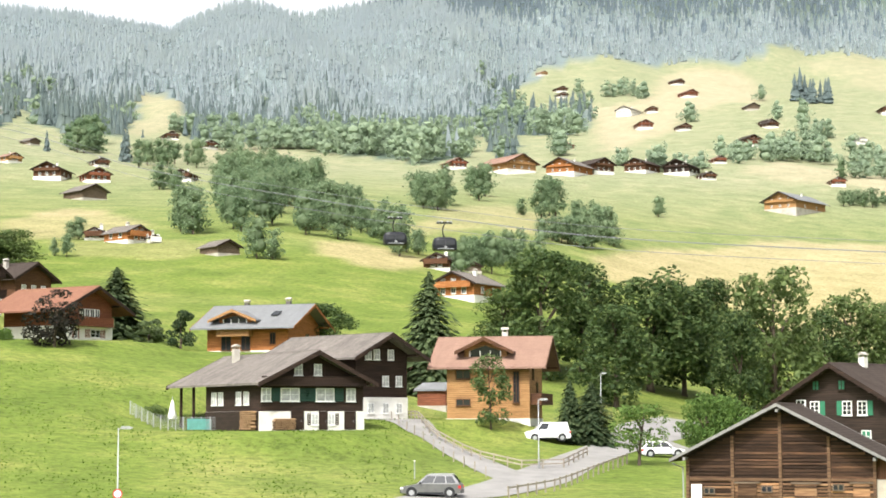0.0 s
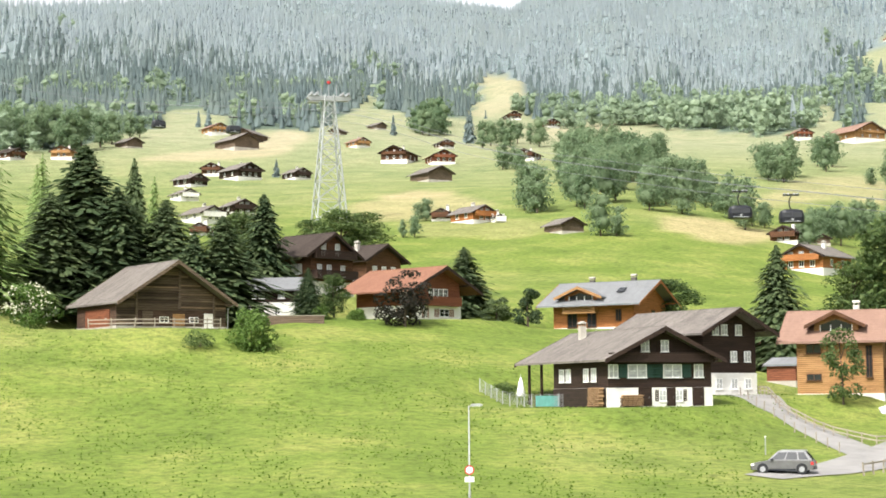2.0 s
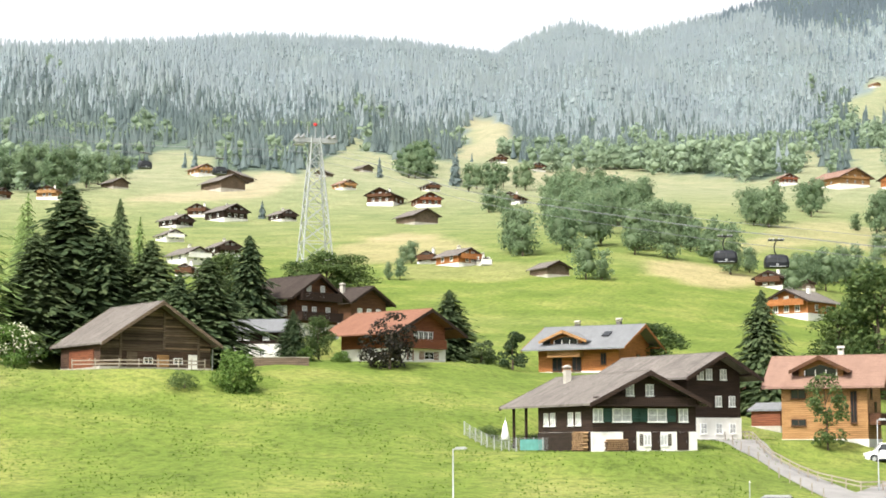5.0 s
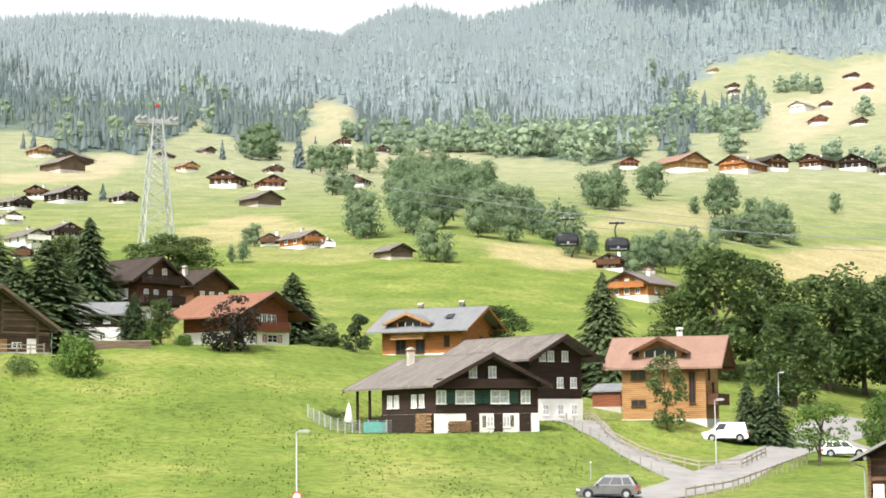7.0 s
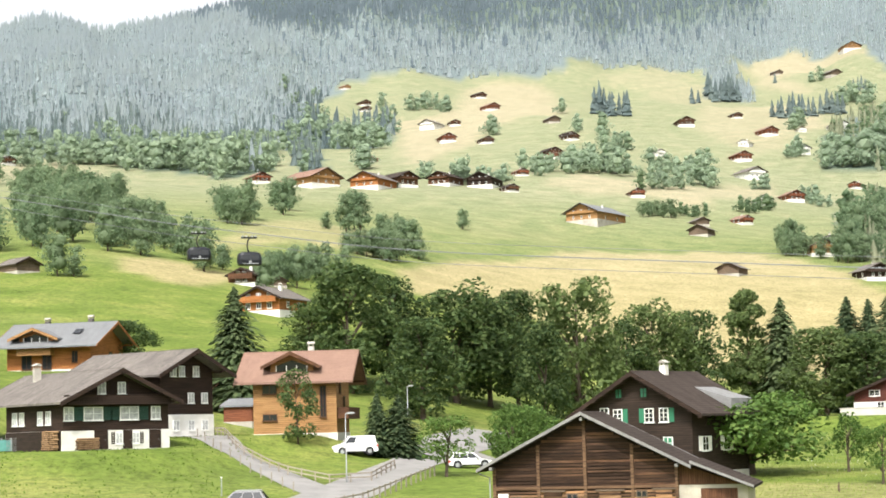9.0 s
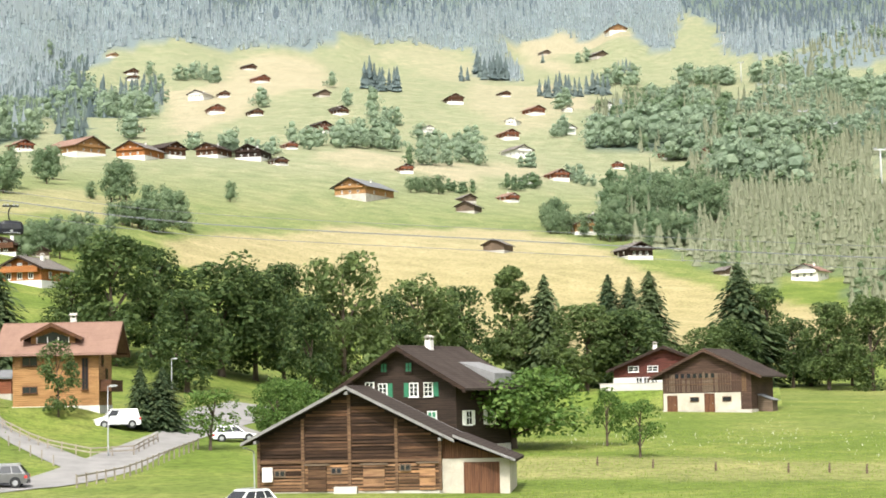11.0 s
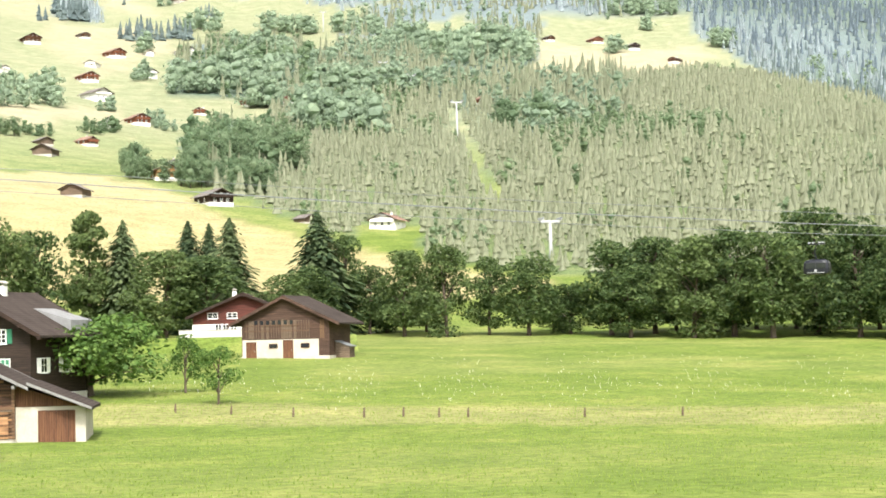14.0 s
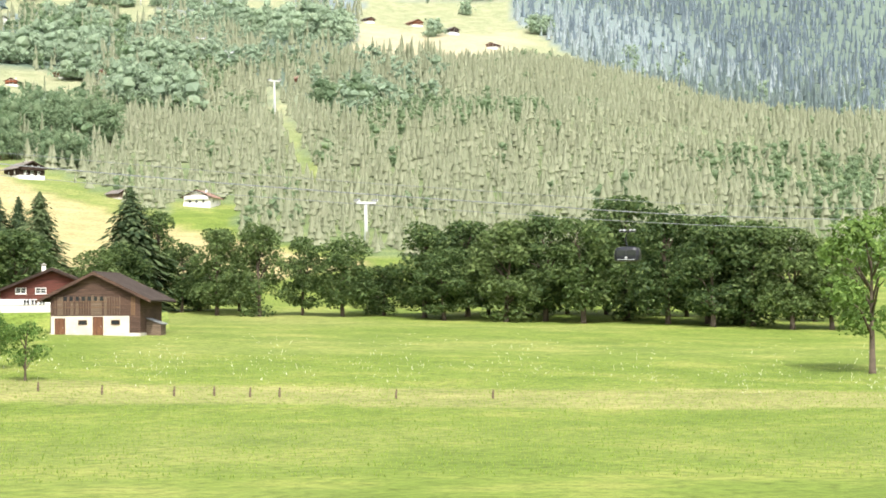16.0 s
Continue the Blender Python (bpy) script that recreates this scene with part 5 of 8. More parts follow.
grove('b', (34.78, 1837, 21.9), (34.91, 1852, 18.9), (35.08, 1839, 17.1), (35.17, 1845, 21.7), (35.33, 1849, 19.3))
grove('b', (28.21, 940, 16.8), (28.39, 939, 16.5), (28.55, 920, 16.4), (28.80, 922, 15.9), (28.96, 930, 14.7), (29.14, 933, 13.9), (29.29, 931, 19.7), (29.47, 902, 17.3), (29.70, 921, 13.7))
grove('b', (22.37, 1141, 16.6), (22.55, 1157, 20.6), (22.73, 1160, 20.6), (22.83, 1149, 16.6), (23.03, 1129, 20.4), (23.17, 1161, 21.3), (23.39, 1133, 20.2), (23.55, 1121, 19.2), (23.69, 1131, 16.1), (23.80, 1127, 20.6), (23.98, 1119, 18.3), (24.15, 1130, 17.3))
grove('b', (20.39, 1113, 19.6), (20.55, 1119, 17.5), (20.68, 1124, 20.4), (20.83, 1118, 16.3), (20.95, 1113, 20.4), (21.04, 1122, 15.9), (21.20, 1107, 15.4), (21.38, 1126, 15.6))
grove('b', (-25.87, 705, 11.0), (-25.69, 743, 12.6), (-25.45, 708, 11.0), (-25.13, 733, 15.7), (-24.92, 734, 12.2), (-24.78, 717, 10.9))
grove('b', (-24.57, 750, 17.2), (-24.38, 732, 19.2), (-24.07, 749, 18.8), (-23.85, 742, 16.2), (-23.69, 730, 13.7), (-23.52, 738, 14.4), (-23.33, 729, 15.9), (-23.01, 739, 19.3), (-22.83, 745, 15.9), (-22.67, 731, 17.7), (-22.40, 755, 15.9), (-22.28, 718, 17.0), (-22.06, 717, 15.2), (-21.85, 726, 17.8))
grove('b', (-21.27, 742, 13.7), (-21.13, 772, 11.0), (-20.92, 764, 14.1))
grove('b', (-20.37, 811, 11.8), (-20.07, 813, 9.8))
grove('s', (-18.27, 866, 8.5), (-17.96, 864, 10.0))
grove('s', (-16.59, 832, 7.0))
grove('s', (-13.86, 1201, 13.3), (-13.68, 1189, 12.2), (-13.43, 1209, 10.7), (-13.24, 1208, 11.0), (-13.07, 1223, 10.3))
grove('b', (-11.43, 863, 9.1), (-11.30, 859, 12.6), (-11.10, 858, 12.4), (-10.97, 881, 9.3), (-10.86, 868, 13.1), (-10.70, 869, 11.2))
grove('s', (-9.88, 825, 13.5))
grove('b', (-5.07, 1007, 13.3), (-4.89, 1029, 14.0), (-4.79, 1007, 14.0), (-4.59, 1013, 12.5), (-4.38, 1009, 14.0), (-4.18, 1012, 14.3))
grove('b', (-8.33, 1287, 12.3), (-8.08, 1287, 12.9))
grove('s', (-9.32, 1137, 6.0))
grove('b', (-7.45, 977, 13.8), (-7.04, 966, 14.2), (-6.67, 973, 15.1), (-6.31, 966, 15.4), (-6.01, 1002, 16.0), (-5.61, 982, 14.0), (-5.29, 1012, 17.1), (-4.89, 1018, 12.0), (-4.60, 1022, 17.2), (-4.17, 995, 15.8), (-3.85, 1012, 15.3), (-3.41, 1017, 17.3), (-3.12, 1005, 15.3), (-2.74, 978, 16.6), (-2.42, 1010, 11.8), (-2.08, 1120, 14.6), (-1.69, 1108, 14.2), (-1.24, 1087, 18.0), (-0.92, 1070, 13.8), (-0.57, 995, 12.1), (-0.25, 1069, 16.9), (0.29, 1068, 13.8), (0.52, 1079, 15.3), (0.85, 1071, 13.9))
grove('b', (-8.40, 1278, 14.0), (-7.82, 1283, 17.0), (-7.20, 1272, 19.5), (-6.95, 1298, 16.4), (-6.47, 1273, 19.8), (-5.75, 1369, 20.0), (-5.47, 1312, 16.8), (-4.70, 1400, 15.7), (-4.17, 1379, 16.5), (-3.94, 1371, 18.0), (-3.33, 1360, 20.9), (-2.82, 1357, 19.6), (-2.38, 1389, 15.2), (-1.88, 1498, 20.4), (-1.29, 1474, 20.5), (-0.79, 1302, 14.6), (-0.43, 1252, 15.7), (0.07, 1444, 17.6), (0.64, 1231, 16.0), (1.14, 1262, 16.3))
grove('b', (-23.67, 1081, 17.9), (-22.99, 1101, 17.1), (-22.64, 1178, 19.8), (-21.93, 1105, 15.4), (-21.35, 1183, 15.0), (-21.02, 1140, 16.5), (-20.51, 1169, 19.4), (-19.76, 1160, 18.5), (-19.48, 1175, 19.3), (-18.84, 1163, 15.3))


def copse(kind, poly, n, low, high, seed):
    """Trees filling a patch of the plan."""
    rng = np.random.default_rng(seed)
    b0, b1 = min(p[0] for p in poly), max(p[0] for p in poly)
    d0, d1 = min(p[1] for p in poly), max(p[1] for p in poly)
    b, d = rng.uniform(b0, b1, n * 12), rng.uniform(d0, d1, n * 12)
    k = np.flatnonzero(inside(poly, b, d))[:n]
    grove(kind, *[(float(b[i]), float(d[i]), float(rng.uniform(low, high))) for i in k])


copse('b', [(-7.18, 499), (-6.84, 762), (-5.53, 838), (-3.95, 638), (-2.54, 500), (-1.48, 431), (-0.07, 425), (-1.48, 396), (-3.24, 423), (-4.29, 408), (-6.22, 424)], 46, 7, 12.5, 1)
copse('b', [(0.1, 410), (3.1, 492), (3.09, 446), (0.28, 382)], 12, 6, 9.5, 2)
copse('b', [(3.36, 512), (3.81, 602), (5.21, 641), (5.55, 567)], 12, 7, 10.5, 3)
scattered("far_spruces", SCATTERED["s"], FULL_SPRUCES, HAZED_NEEDLE, "scattered spruces on the far pastures")
scattered("far_trees", [t for t in SCATTERED["b"] if t[1] < 950], LOW, HAZED_LEAF, "groves of green trees on the far pastures")
scattered("high_trees", [t for t in SCATTERED["b"] if t[1] >= 950], LOW, HAZED_WOOD_LEAF, "groves of haze-paled green trees high on the slopes")

# ---- the village houses
C = CURTAIN


def site(bearing, distance, height, turn):
    return stand(bearing, distance, turn, lift=height)


def stacked_logs(where, long, high, name="firewood_stack"):
    """Split logs in rows, their ends showing."""
    rng = random.Random(7)
    t = thing(name, where, "stacked split firewood against the white wall", "firewood")
    log = Shape().tube([(0, 0, 0), (0, 0.5, 0)], [0.1, 0.1], 6).mesh("log", LOGS)
    r = 0
    while r * 0.17 < high:
        for i in range(int(long / 0.21)):
            part("log", log, None, t, where=pose(-long / 2 + 0.21 * i + (0.1 if r % 2 else 0) + rng.uniform(-0.02, 0.02), rng.uniform(-0.05, 0.05), 0.1 + r * 0.17, 0, rng.uniform(0, 60), 0))
        r += 1
    return t


LOGS = wood("split_logs", (0.52, 0.36, 0.2), (0.38, 0.24, 0.13), (0.2, 0.12, 0.07), 9.0)

old = house("dark_chalet", site(-5.38, 176.8, 6.15, 26.8), "old dark-stained timber chalet on a white plastered ground floor", 10.6, 17.5, 1.7, 4.42, 25.7, 0.85, 1.3, DARK_WOOD, WHITE, GREY_ROOF, porch=6.0,
            windows=[("f", -4.75, 2.6, 0.95, 1.2, None, C), ("f", -2.35, 2.6, 1.9, 1.2, DARK_GREEN, C), ("f", 1.25, 2.6, 1.9, 1.2, DARK_GREEN, C), ("f", 3.95, 2.6, 0.95, 1.2, None, C),
                     ("f", -1.5, 4.95, 0.8, 1.05, DARK_WOOD, C), ("f", 0.5, 4.95, 0.8, 1.05, DARK_WOOD, C), ("f", 0.2, 0.45, 0.75, 1.05, DARK_WOOD, C), ("f", 1.9, 0.45, 0.75, 1.05, DARK_WOOD, C)]
            + [("l", u, 2.3, 0.95, 1.2, None, C) for u in (-0.85, 0.6, 4.4, 6.0)],
            chimneys=[(-1.3, 4.6, 1.2, STONE)], doors=[("f", 3.85, 0.02, 0.95, 1.55, DARK_WOOD), ("f", -1.6, 0.02, 1.1, 1.6, DARK_WOOD), ("f", 1.05, 0.02, 0.7, 1.55, DARK_WOOD)])
part("side_boarding", Shape().box(-2.7, 8.55, -0.11, -0.065, -1.5, 1.69), FARM_WOOD, old, "dark brown boarding over the side wall foot", where=on_face("l", 10.6, 17.5, 0, 0))
balcony(old, "f", 10.6, 17.5, -5.2, 5.2, 4.15, 0.8, DARK_WOOD, 0.7)
tall = house("dark_chalet", site(-3.19, 190.3, 7.2, 40.5), "tall dark timber chalet with white plastered basement", 6.9, 12.7, 2.1, 6.55, 26.6, 1.6, 1.77, DARK_WOOD, WHITE, GREY_ROOF,
             windows=[("f", u, 5.85, 0.8, 1.05, None, C) for u in (-1.8, -0.7, 1.2)] + [("f", u, 3.2, 0.8, 1.05, None, C) for u in (0.5, 2.3)] + [("f", u, 0.5, 0.85, 1.05, None, C) for u in (-1.5, 0.5, 2.3)])
honey = house("honey_chalet", site(1.61, 192.9, 6.1, 81.2), "honey-coloured timber house with terracotta roof and dormer", 9.9, 8.5, 1.05, 6.62, 28.3, 1.11, 1.8, HONEY_WOOD, WHITE, TERRACOTTA, board=BROWN_WOOD, sink=4,
              windows=[("l", -2.55, 5.05, 1.5, 0.95, None, None, 0, BROWN_WOOD), ("l", -2.55, 2.35, 1.5, 0.7, None, None, 0, BROWN_WOOD), ("l", 2.9, 2.6, 0.65, 3.2, None, None, 0, BROWN_WOOD), ("f", 0.5, 2.9, 1.2, 1.9, None, None, 0, BROWN_WOOD), ("f", -2.5, 5.0, 1.1, 1.2, None, None, 0, BROWN_WOOD), ("l", 2.6, -0.6, 1.2, 0.95, None, C)],
              balconies=[("f", -4.4, 4.6, 2.6, 1.2, BROWN_WOOD)], chimneys=[(0.3, -1.0, 0.7, CONCRETE)])
dormer(honey, "l", 9.9, 8.5, -0.4, 4.4, -0.9, 7.2, 8.05, 26, 4.0, HONEY_WOOD, TERRACOTTA, 0.8)
orange = house("orange_chalet", site(-5.55, 246.1, 15.7, 65.8), "orange timber chalet with pale slate roof and gabled dormer", 10.5, 11.5, 0.4, 3.95, 24.5, 1.9, 1.6, ORANGE_WOOD, WHITE, SLATE_ROOF, board=ORANGE_WOOD, sink=4,
               windows=[("l", 3.6, 1.2, 0.8, 1.5, None, None, 0, BROWN_WOOD), ("f", 1.0, 1.4, 1.1, 1.3, None, None, 0, BROWN_WOOD), ("l", -3.0, 0.4, 1.4, 1.9, None, None, 0, BROWN_WOOD), ("l", -0.2, 0.4, 1.3, 1.9, None, None, 0, BROWN_WOOD)],
               balconies=[("l", -3.9, 0.8, 2.4, 1.3, HONEY_WOOD)], chimneys=[(0.4, -3.4, 0.7, DARK_STONE), (0.3, 2.6, 0.5, DARK_STONE)])
dormer(orange, "l", 10.5, 11.5, -1.6, 4.6, 0.3, 3.7, 4.6, 22, 4.8, ORANGE_WOOD, SLATE_ROOF, 1.1, True, HONEY_WOOD)
part("skylight", Shape().box(-0.7, 0.7, -0.5, 0.5, 0, 0.12), PANE, orange, where=Matrix.Translation((-3.2, -3.2, 5.25)) @ Euler((0, radians(-24.5), 0)).to_matrix().to_4x4())
house("red_chalet", site(-11.8, 235.4, 16.8, 47), "red-brown timber chalet with orange tiled roof", 8.0, 10.6, 1.9, 4.7, 25.4, 2.7, 1.5, RED_WOOD, WHITE, ORANGE_TILE, sink=4,
      windows=[("f", u, 2.9, 0.8, 1.1, None, None) for u in (-1.5, -0.6, 0.3, 1.2)] + [("f", -2.6, 0.3, 0.6, 1.3, RED_WOOD, None), ("f", 0.9, 0.5, 1.8, 1.0, RED_WOOD, None), ("l", 3.9, 0.5, 0.7, 1.0, RED_WOOD, None), ("l", 2.4, 0.5, 0.7, 1.0, RED_WOOD, None), ("l", 3.0, 3.0, 1.0, 1.1, None, None)],
      balconies=[("f", -3.2, 3.4, 2.0, 0.9, RED_WOOD)])
meadow_barn = house("timber_barn", site(-19.7, 212, 14.9, 26.2), "weathered grey-brown timber barn on the meadow", 13.6, 10.2, 0.45, 3.15, 32.6, 0.6, 1.7, BARN_DARK, STONE, GREY_ROOF, category="barn", board=GREY_WOOD, sink=4,
                    windows=[("f", -1.0, 0.85, 1.1, 0.65, None, None), ("f", 2.7, 0.85, 1.1, 0.65, None, None)], doors=[("f", 0.8, 0.5, 1.2, 1.2, HONEY_WOOD), ("f", 4.6, 0.3, 1.0, 1.5, WHITE), ("f", -3.0, 0.4, 1.0, 1.6, GREY_WOOD), ("l", 0.5, 0.4, 6.0, 1.8, RED_WOOD)])
for u in (-4.4, 0.9, 5.2):
    part("post", Shape().box(u - 0.12, u + 0.12, -0.22, 0.0, 2.4 if u == 0.9 else 0.45, 3.15 + (6.8 - abs(u)) * 0.63 - 0.25), GREY_WOOD, meadow_barn, where=on_face("f", 13.6, 10.2, 0, 0))
mrng = random.Random(31)
gable = on_face("f", 13.6, 10.2, 0, 0)
for r in range(28):
    z = 0.5 + r * 0.245
    lim = 6.75 - max(0.0, z + 0.3 - 3.15) / 0.64
    for u0, u1 in ((-6.75, -4.52), (-4.28, 0.78), (1.02, 5.08), (5.32, 6.75)):
        p0, p1 = max(u0, -lim), min(u1, lim)
        if p1 - p0 > 0.3 and not (z < 2.0 and u0 in (-4.28, 1.02)):
            y = mrng.uniform(-0.05, -0.01)
            part("plank", Shape().box(p0, p1, y - 0.035, -0.002, z + mrng.uniform(0, 0.03), z + mrng.uniform(0.17, 0.225)), GREY_PLANK, meadow_barn, where=gable)
part("gutter_pipe", Shape().tube([(7.3, -6.6, 3.0), (6.95, -5.3, 2.6), (6.95, -5.2, 0.0)], [0.06, 0.06, 0.06], 6), STEEL, meadow_barn)
house("black_chalet", site(-16.0, 234, 17.2, 80), "small black timber house on white base, grey metal roof", 6.5, 6.6, 2.0, 3.7, 22, 0.8, 0.8, DARK_WOOD, WHITE, SLATE_ROOF, sink=4,
      windows=[("l", u, 0.5, 0.7, 0.9, None, None) for u in (-1.6, 1.2)] + [("l", u, 2.5, 0.8, 0.8, None, C) for u in (-1.8, -0.8, 1.7)])
house("balcony_chalet", site(-14.84, 252.4, 20.9, 44), "dark brown chalet with long balcony and white windows", 8.0, 8.6, 2.0, 6.0, 31.5, 1.5, 0.8, BROWN_WOOD, WHITE, DARK_ROOF, sink=4,
      windows=[("f", u, 2.7, 0.8, 1.6, None, C) for u in (-2.4, -0.6, 2.0)] + [("f", u, 5.6, 0.8, 1.6, None, C) for u in (-1.6, 1.0)] + [("l", u, 3.0, 1.0, 1.4, FRAME_WHITE, C) for u in (-2.4, 1.6)] + [("l", u, 5.0, 1.0, 0.95, FRAME_WHITE, C) for u in (-2.4, 1.6)],
      balconies=[("f", -3.9, 3.9, 2.5, 1.2), ("f", -3.9, 3.9, 5.2, 1.0)])
house("brown_chalet", site(-13.0, 276, 22.9, 46), "brown timber chalet behind a larger one", 7.4, 6.0, 1.8, 4.9, 28.6, 1.1, 1.0, BROWN_WOOD, WHITE, DARK_ROOF, sink=4,
      windows=[("f", u, 2.6, 0.9, 1.2, None, C) for u in (-2, 0, 2)], chimneys=[(-1.5, 1.0, 1.0, STONE)])
farm = house("farmhouse", site(12.82, 170.1, 2.3, -33), "dark timber farmhouse with green shutters and grey roof", 11.2, 9.2, 0.6, 6.3, 28.5, 1.6, 1.0, FARM_WOOD, WHITE, DARK_ROOF,
             windows=[("f", -3.6, 5.15, 0.95, 1.25, None, None, 2), ("f", -2.15, 5.0, 0.95, 1.25, None, None, 2), ("f", 1.2, 5.0, 0.95, 1.25, None, None, 2), ("f", 2.75, 5.0, 0.95, 1.25, None, None, 2)]
             + [("f", u, 7.2, 0.75, 0.9, None, GREEN_PAINT, 1, FARM_WOOD) for u in (-2.0, 0.7)] + [("f", 3.1, 2.6, 0.95, 1.1, None, GREEN_PAINT), ("r", -2.6, 2.4, 1.0, 1.3, FRAME_WHITE, None), ("r", 1.0, 2.4, 1.0, 1.3, FRAME_WHITE, None)],
             chimneys=[(0.3, -0.6, 0.75, WHITE)])
for u, z in ((-1.35, 5.0), (0.4, 5.0), (3.55, 5.0)):
    part("shutter", Shape().box(-0.25, 0.25, -0.08, -0.02, 0, 1.25), GREEN_PAINT, farm, "green painted shutter", where=on_face("f", 11.2, 9.2, u, z))
for i in range(15):
    x = -7 + i
    part("rafter_end", Shape().box(-0.06, 0.06, -0.16, 0.5, -0.12, 0.0), DARK_WOOD, farm, where=pose(x, -5.55, 6.3 + 5.6 * 0.543 - abs(x) * 0.543 - 0.16))
part("shed_dormer", Shape().prism([(1.2, 8.55), (6.5, 7.0), (6.5, 5.7), (1.2, 8.35)], 0.6, 4.2), PALE_METAL, farm, "pale metal-clad dormer")
SW, SL = 11.8, 9.0
stone_barn = house("stone_barn", site(21.65, 241.5, 4.6, -19), "brown timber barn on a whitewashed stone base", SW, SL, 0.4, 5.1, 25.5, 1.6, 0.8, BARN_DARK, STONE, DARK_ROOF, category="barn", board=BARN_DARK,
                   windows=[], doors=[("f", -4.6, 0.05, 1.15, 2.1, DOOR_WOOD), ("f", 0.4, 0.05, 1.15, 2.3, DOOR_WOOD)])
part("stone_front", Shape().box(-5.8, 4.5, -0.055, -0.003, 0.0, 2.55), CREAM, stone_barn, "cream limewashed stone base", where=on_face("f", SW, SL, 0, 0))
for u in (-1.6, 2.7):
    w = part("small_window", Shape().lattice([-0.6, -0.52, 0.52, 0.6], [0, 0.08, 0.57, 0.65], -0.12, -0.058), OLD_WOOD, stone_barn, where=on_face("f", SW, SL, u, 1.4))
    part("pane", Shape().box(-0.52, 0.52, -0.085, -0.06, 0.08, 0.57), PANE, w)
hay_door = part("loft_slats", Shape().box(-5.5, 3.3, -0.06, -0.01, 2.7, 5.0), GREY_WOOD, stone_barn, "grey slatted hay loft front", where=on_face("f", SW, SL, 0, 0))
slat_rng = random.Random(21)
for i in range(26):
    top = 5.05 + slat_rng.uniform(-0.25, 0.15)
    part("slat", Shape().box(-0.11, 0.11, -0.12 - slat_rng.uniform(0, 0.03), -0.06, 2.62 + slat_rng.uniform(0, 0.1), top), slat_rng.choice((GREY_WOOD, BARN_DARK, BARN_DARK)), hay_door, where=pose(-5.4 + i * 0.34, 0, 0))
for i in range(7):
    part("slat", Shape().box(-0.12, 0.12, -0.05 - slat_rng.uniform(0, 0.03), -0.004, 2.6, 5.0), slat_rng.choice((OLD_WOOD, BARN_DARK, BARN_DARK)), stone_barn, where=on_face("f", SW, SL, 3.6 + i * 0.31, 0))
for i in range(7):
    part("window", Shape().box(-0.22, 0.22, -0.15, -0.12, 4.45, 5.0), PANE, hay_door, where=pose(-3.9 + i * 0.8, 0, 0))
for z in (3.6, 4.3):
    part("rail", Shape().box(-5.5, 3.3, -0.2, -0.15, z, z + 0.1), OLD_WOOD, hay_door)
part("lean_to", Shape().prism([(-1.0, -1), (1.0, -1), (1.0, 1.5), (-1.0, 2.2)], 0, 2.2), GREY_WOOD, stone_barn, where=pose(6.8, -2.0, 0))
part("lean_to_roof", Shape().prism([(-1.1, 2.24), (1.25, 1.42), (1.25, 1.52), (-1.1, 2.34)], -0.2, 2.4), SLATE_ROOF, stone_barn, where=pose(6.8, -2.0, 0))
house("red_house", site(20.1, 274, 7.9, -5), "red-brown chalet over white ground floor, dark roof", 14.6, 9.0, 1.7, 2.95, 22.3, 0.9, 1.0, DEEP_RED, WHITE, DARK_ROOF,
      windows=[("f", u, 2.5, 1.5, 0.85, None, None) for u in (-4.4, -1.6, 1.9)] + [("f", 4.4, 2.5, 1.5, 0.85, None, None)] + [("f", u, 0.6, 1.0, 1.1, None, None) for u in (-3.6, -2.5, -1.4)], chimneys=[(-1.6, 0.0, 1.0, WHITE)])

# ---- the big barn, its planks laid one by one between the posts
BW, BL, BE, BP = 13.0, 9.4, 4.16, 27.1
barn = house("timber_barn", site(10.57, 134.4, 0.35, -8.7), "large old timber barn of weathered brown planks", BW, BL, 0.4, BE, BP, 0.96, 1.13, GAP_SHADE, STONE, DARK_ROOF, category="barn", board=ZINC, edge=-0.02)
bt = math.tan(radians(BP))
front = on_face("f", BW, BL, 0, 0)
posts = (-6.4, -3.25, 0.05, 3.35, 6.4)
for u in posts:
    part("post", Shape().box(u - 0.11, u + 0.11, -0.2, -0.002, 0.4, BE + (6.5 - abs(u)) * bt - 0.3), OLD_WOOD, barn, where=front)
prng = random.Random(11)
row = 0
while True:
    z = 0.45 + row * 0.235
    if z > BE + 6.2 * bt - 0.3:
        break
    for u0, u1 in zip(posts, posts[1:]):
        a, b = u0 + 0.115, u1 - 0.115
        lim = 6.45 - max(0.0, z + 0.3 - BE) / bt
        a, b = max(a, -lim), min(b, lim)
        if b - a > 0.3:
            y = prng.uniform(-0.07, -0.025)
            part("plank", Shape().box(a, b, y - 0.03, -0.002, z + prng.uniform(0, 0.02), z + prng.uniform(0.15, 0.21)), WORN_PLANK if z < 2.3 and prng.random() < 0.85 else PLANK, barn, where=front)
    row += 1
for u, dw, dh, m in ((-3.0 + 0.75, 1.3, 1.75, RED_WOOD), (1.75, 1.5, 1.75, RED_WOOD), (5.5, 1.1, 1.8, RED_WOOD)):
    d = part("stable_door", Shape().box(-dw / 2, dw / 2, -0.17, -0.105, 0.45, 0.45 + dh), WORN_PLANK, barn, "patched plank stable door", where=front @ pose(u, 0, 0))
    for k in range(3):
        part("batten", Shape().box(-dw / 2, dw / 2, -0.21, -0.172, 0.6 + k * 0.68, 0.74 + k * 0.68), PLANK, d)
    part("lintel", Shape().box(-dw / 2 - 0.25, dw / 2 + 0.25, -0.24, -0.105, 0.47 + dh, 0.6 + dh), GREY_WOOD, d)
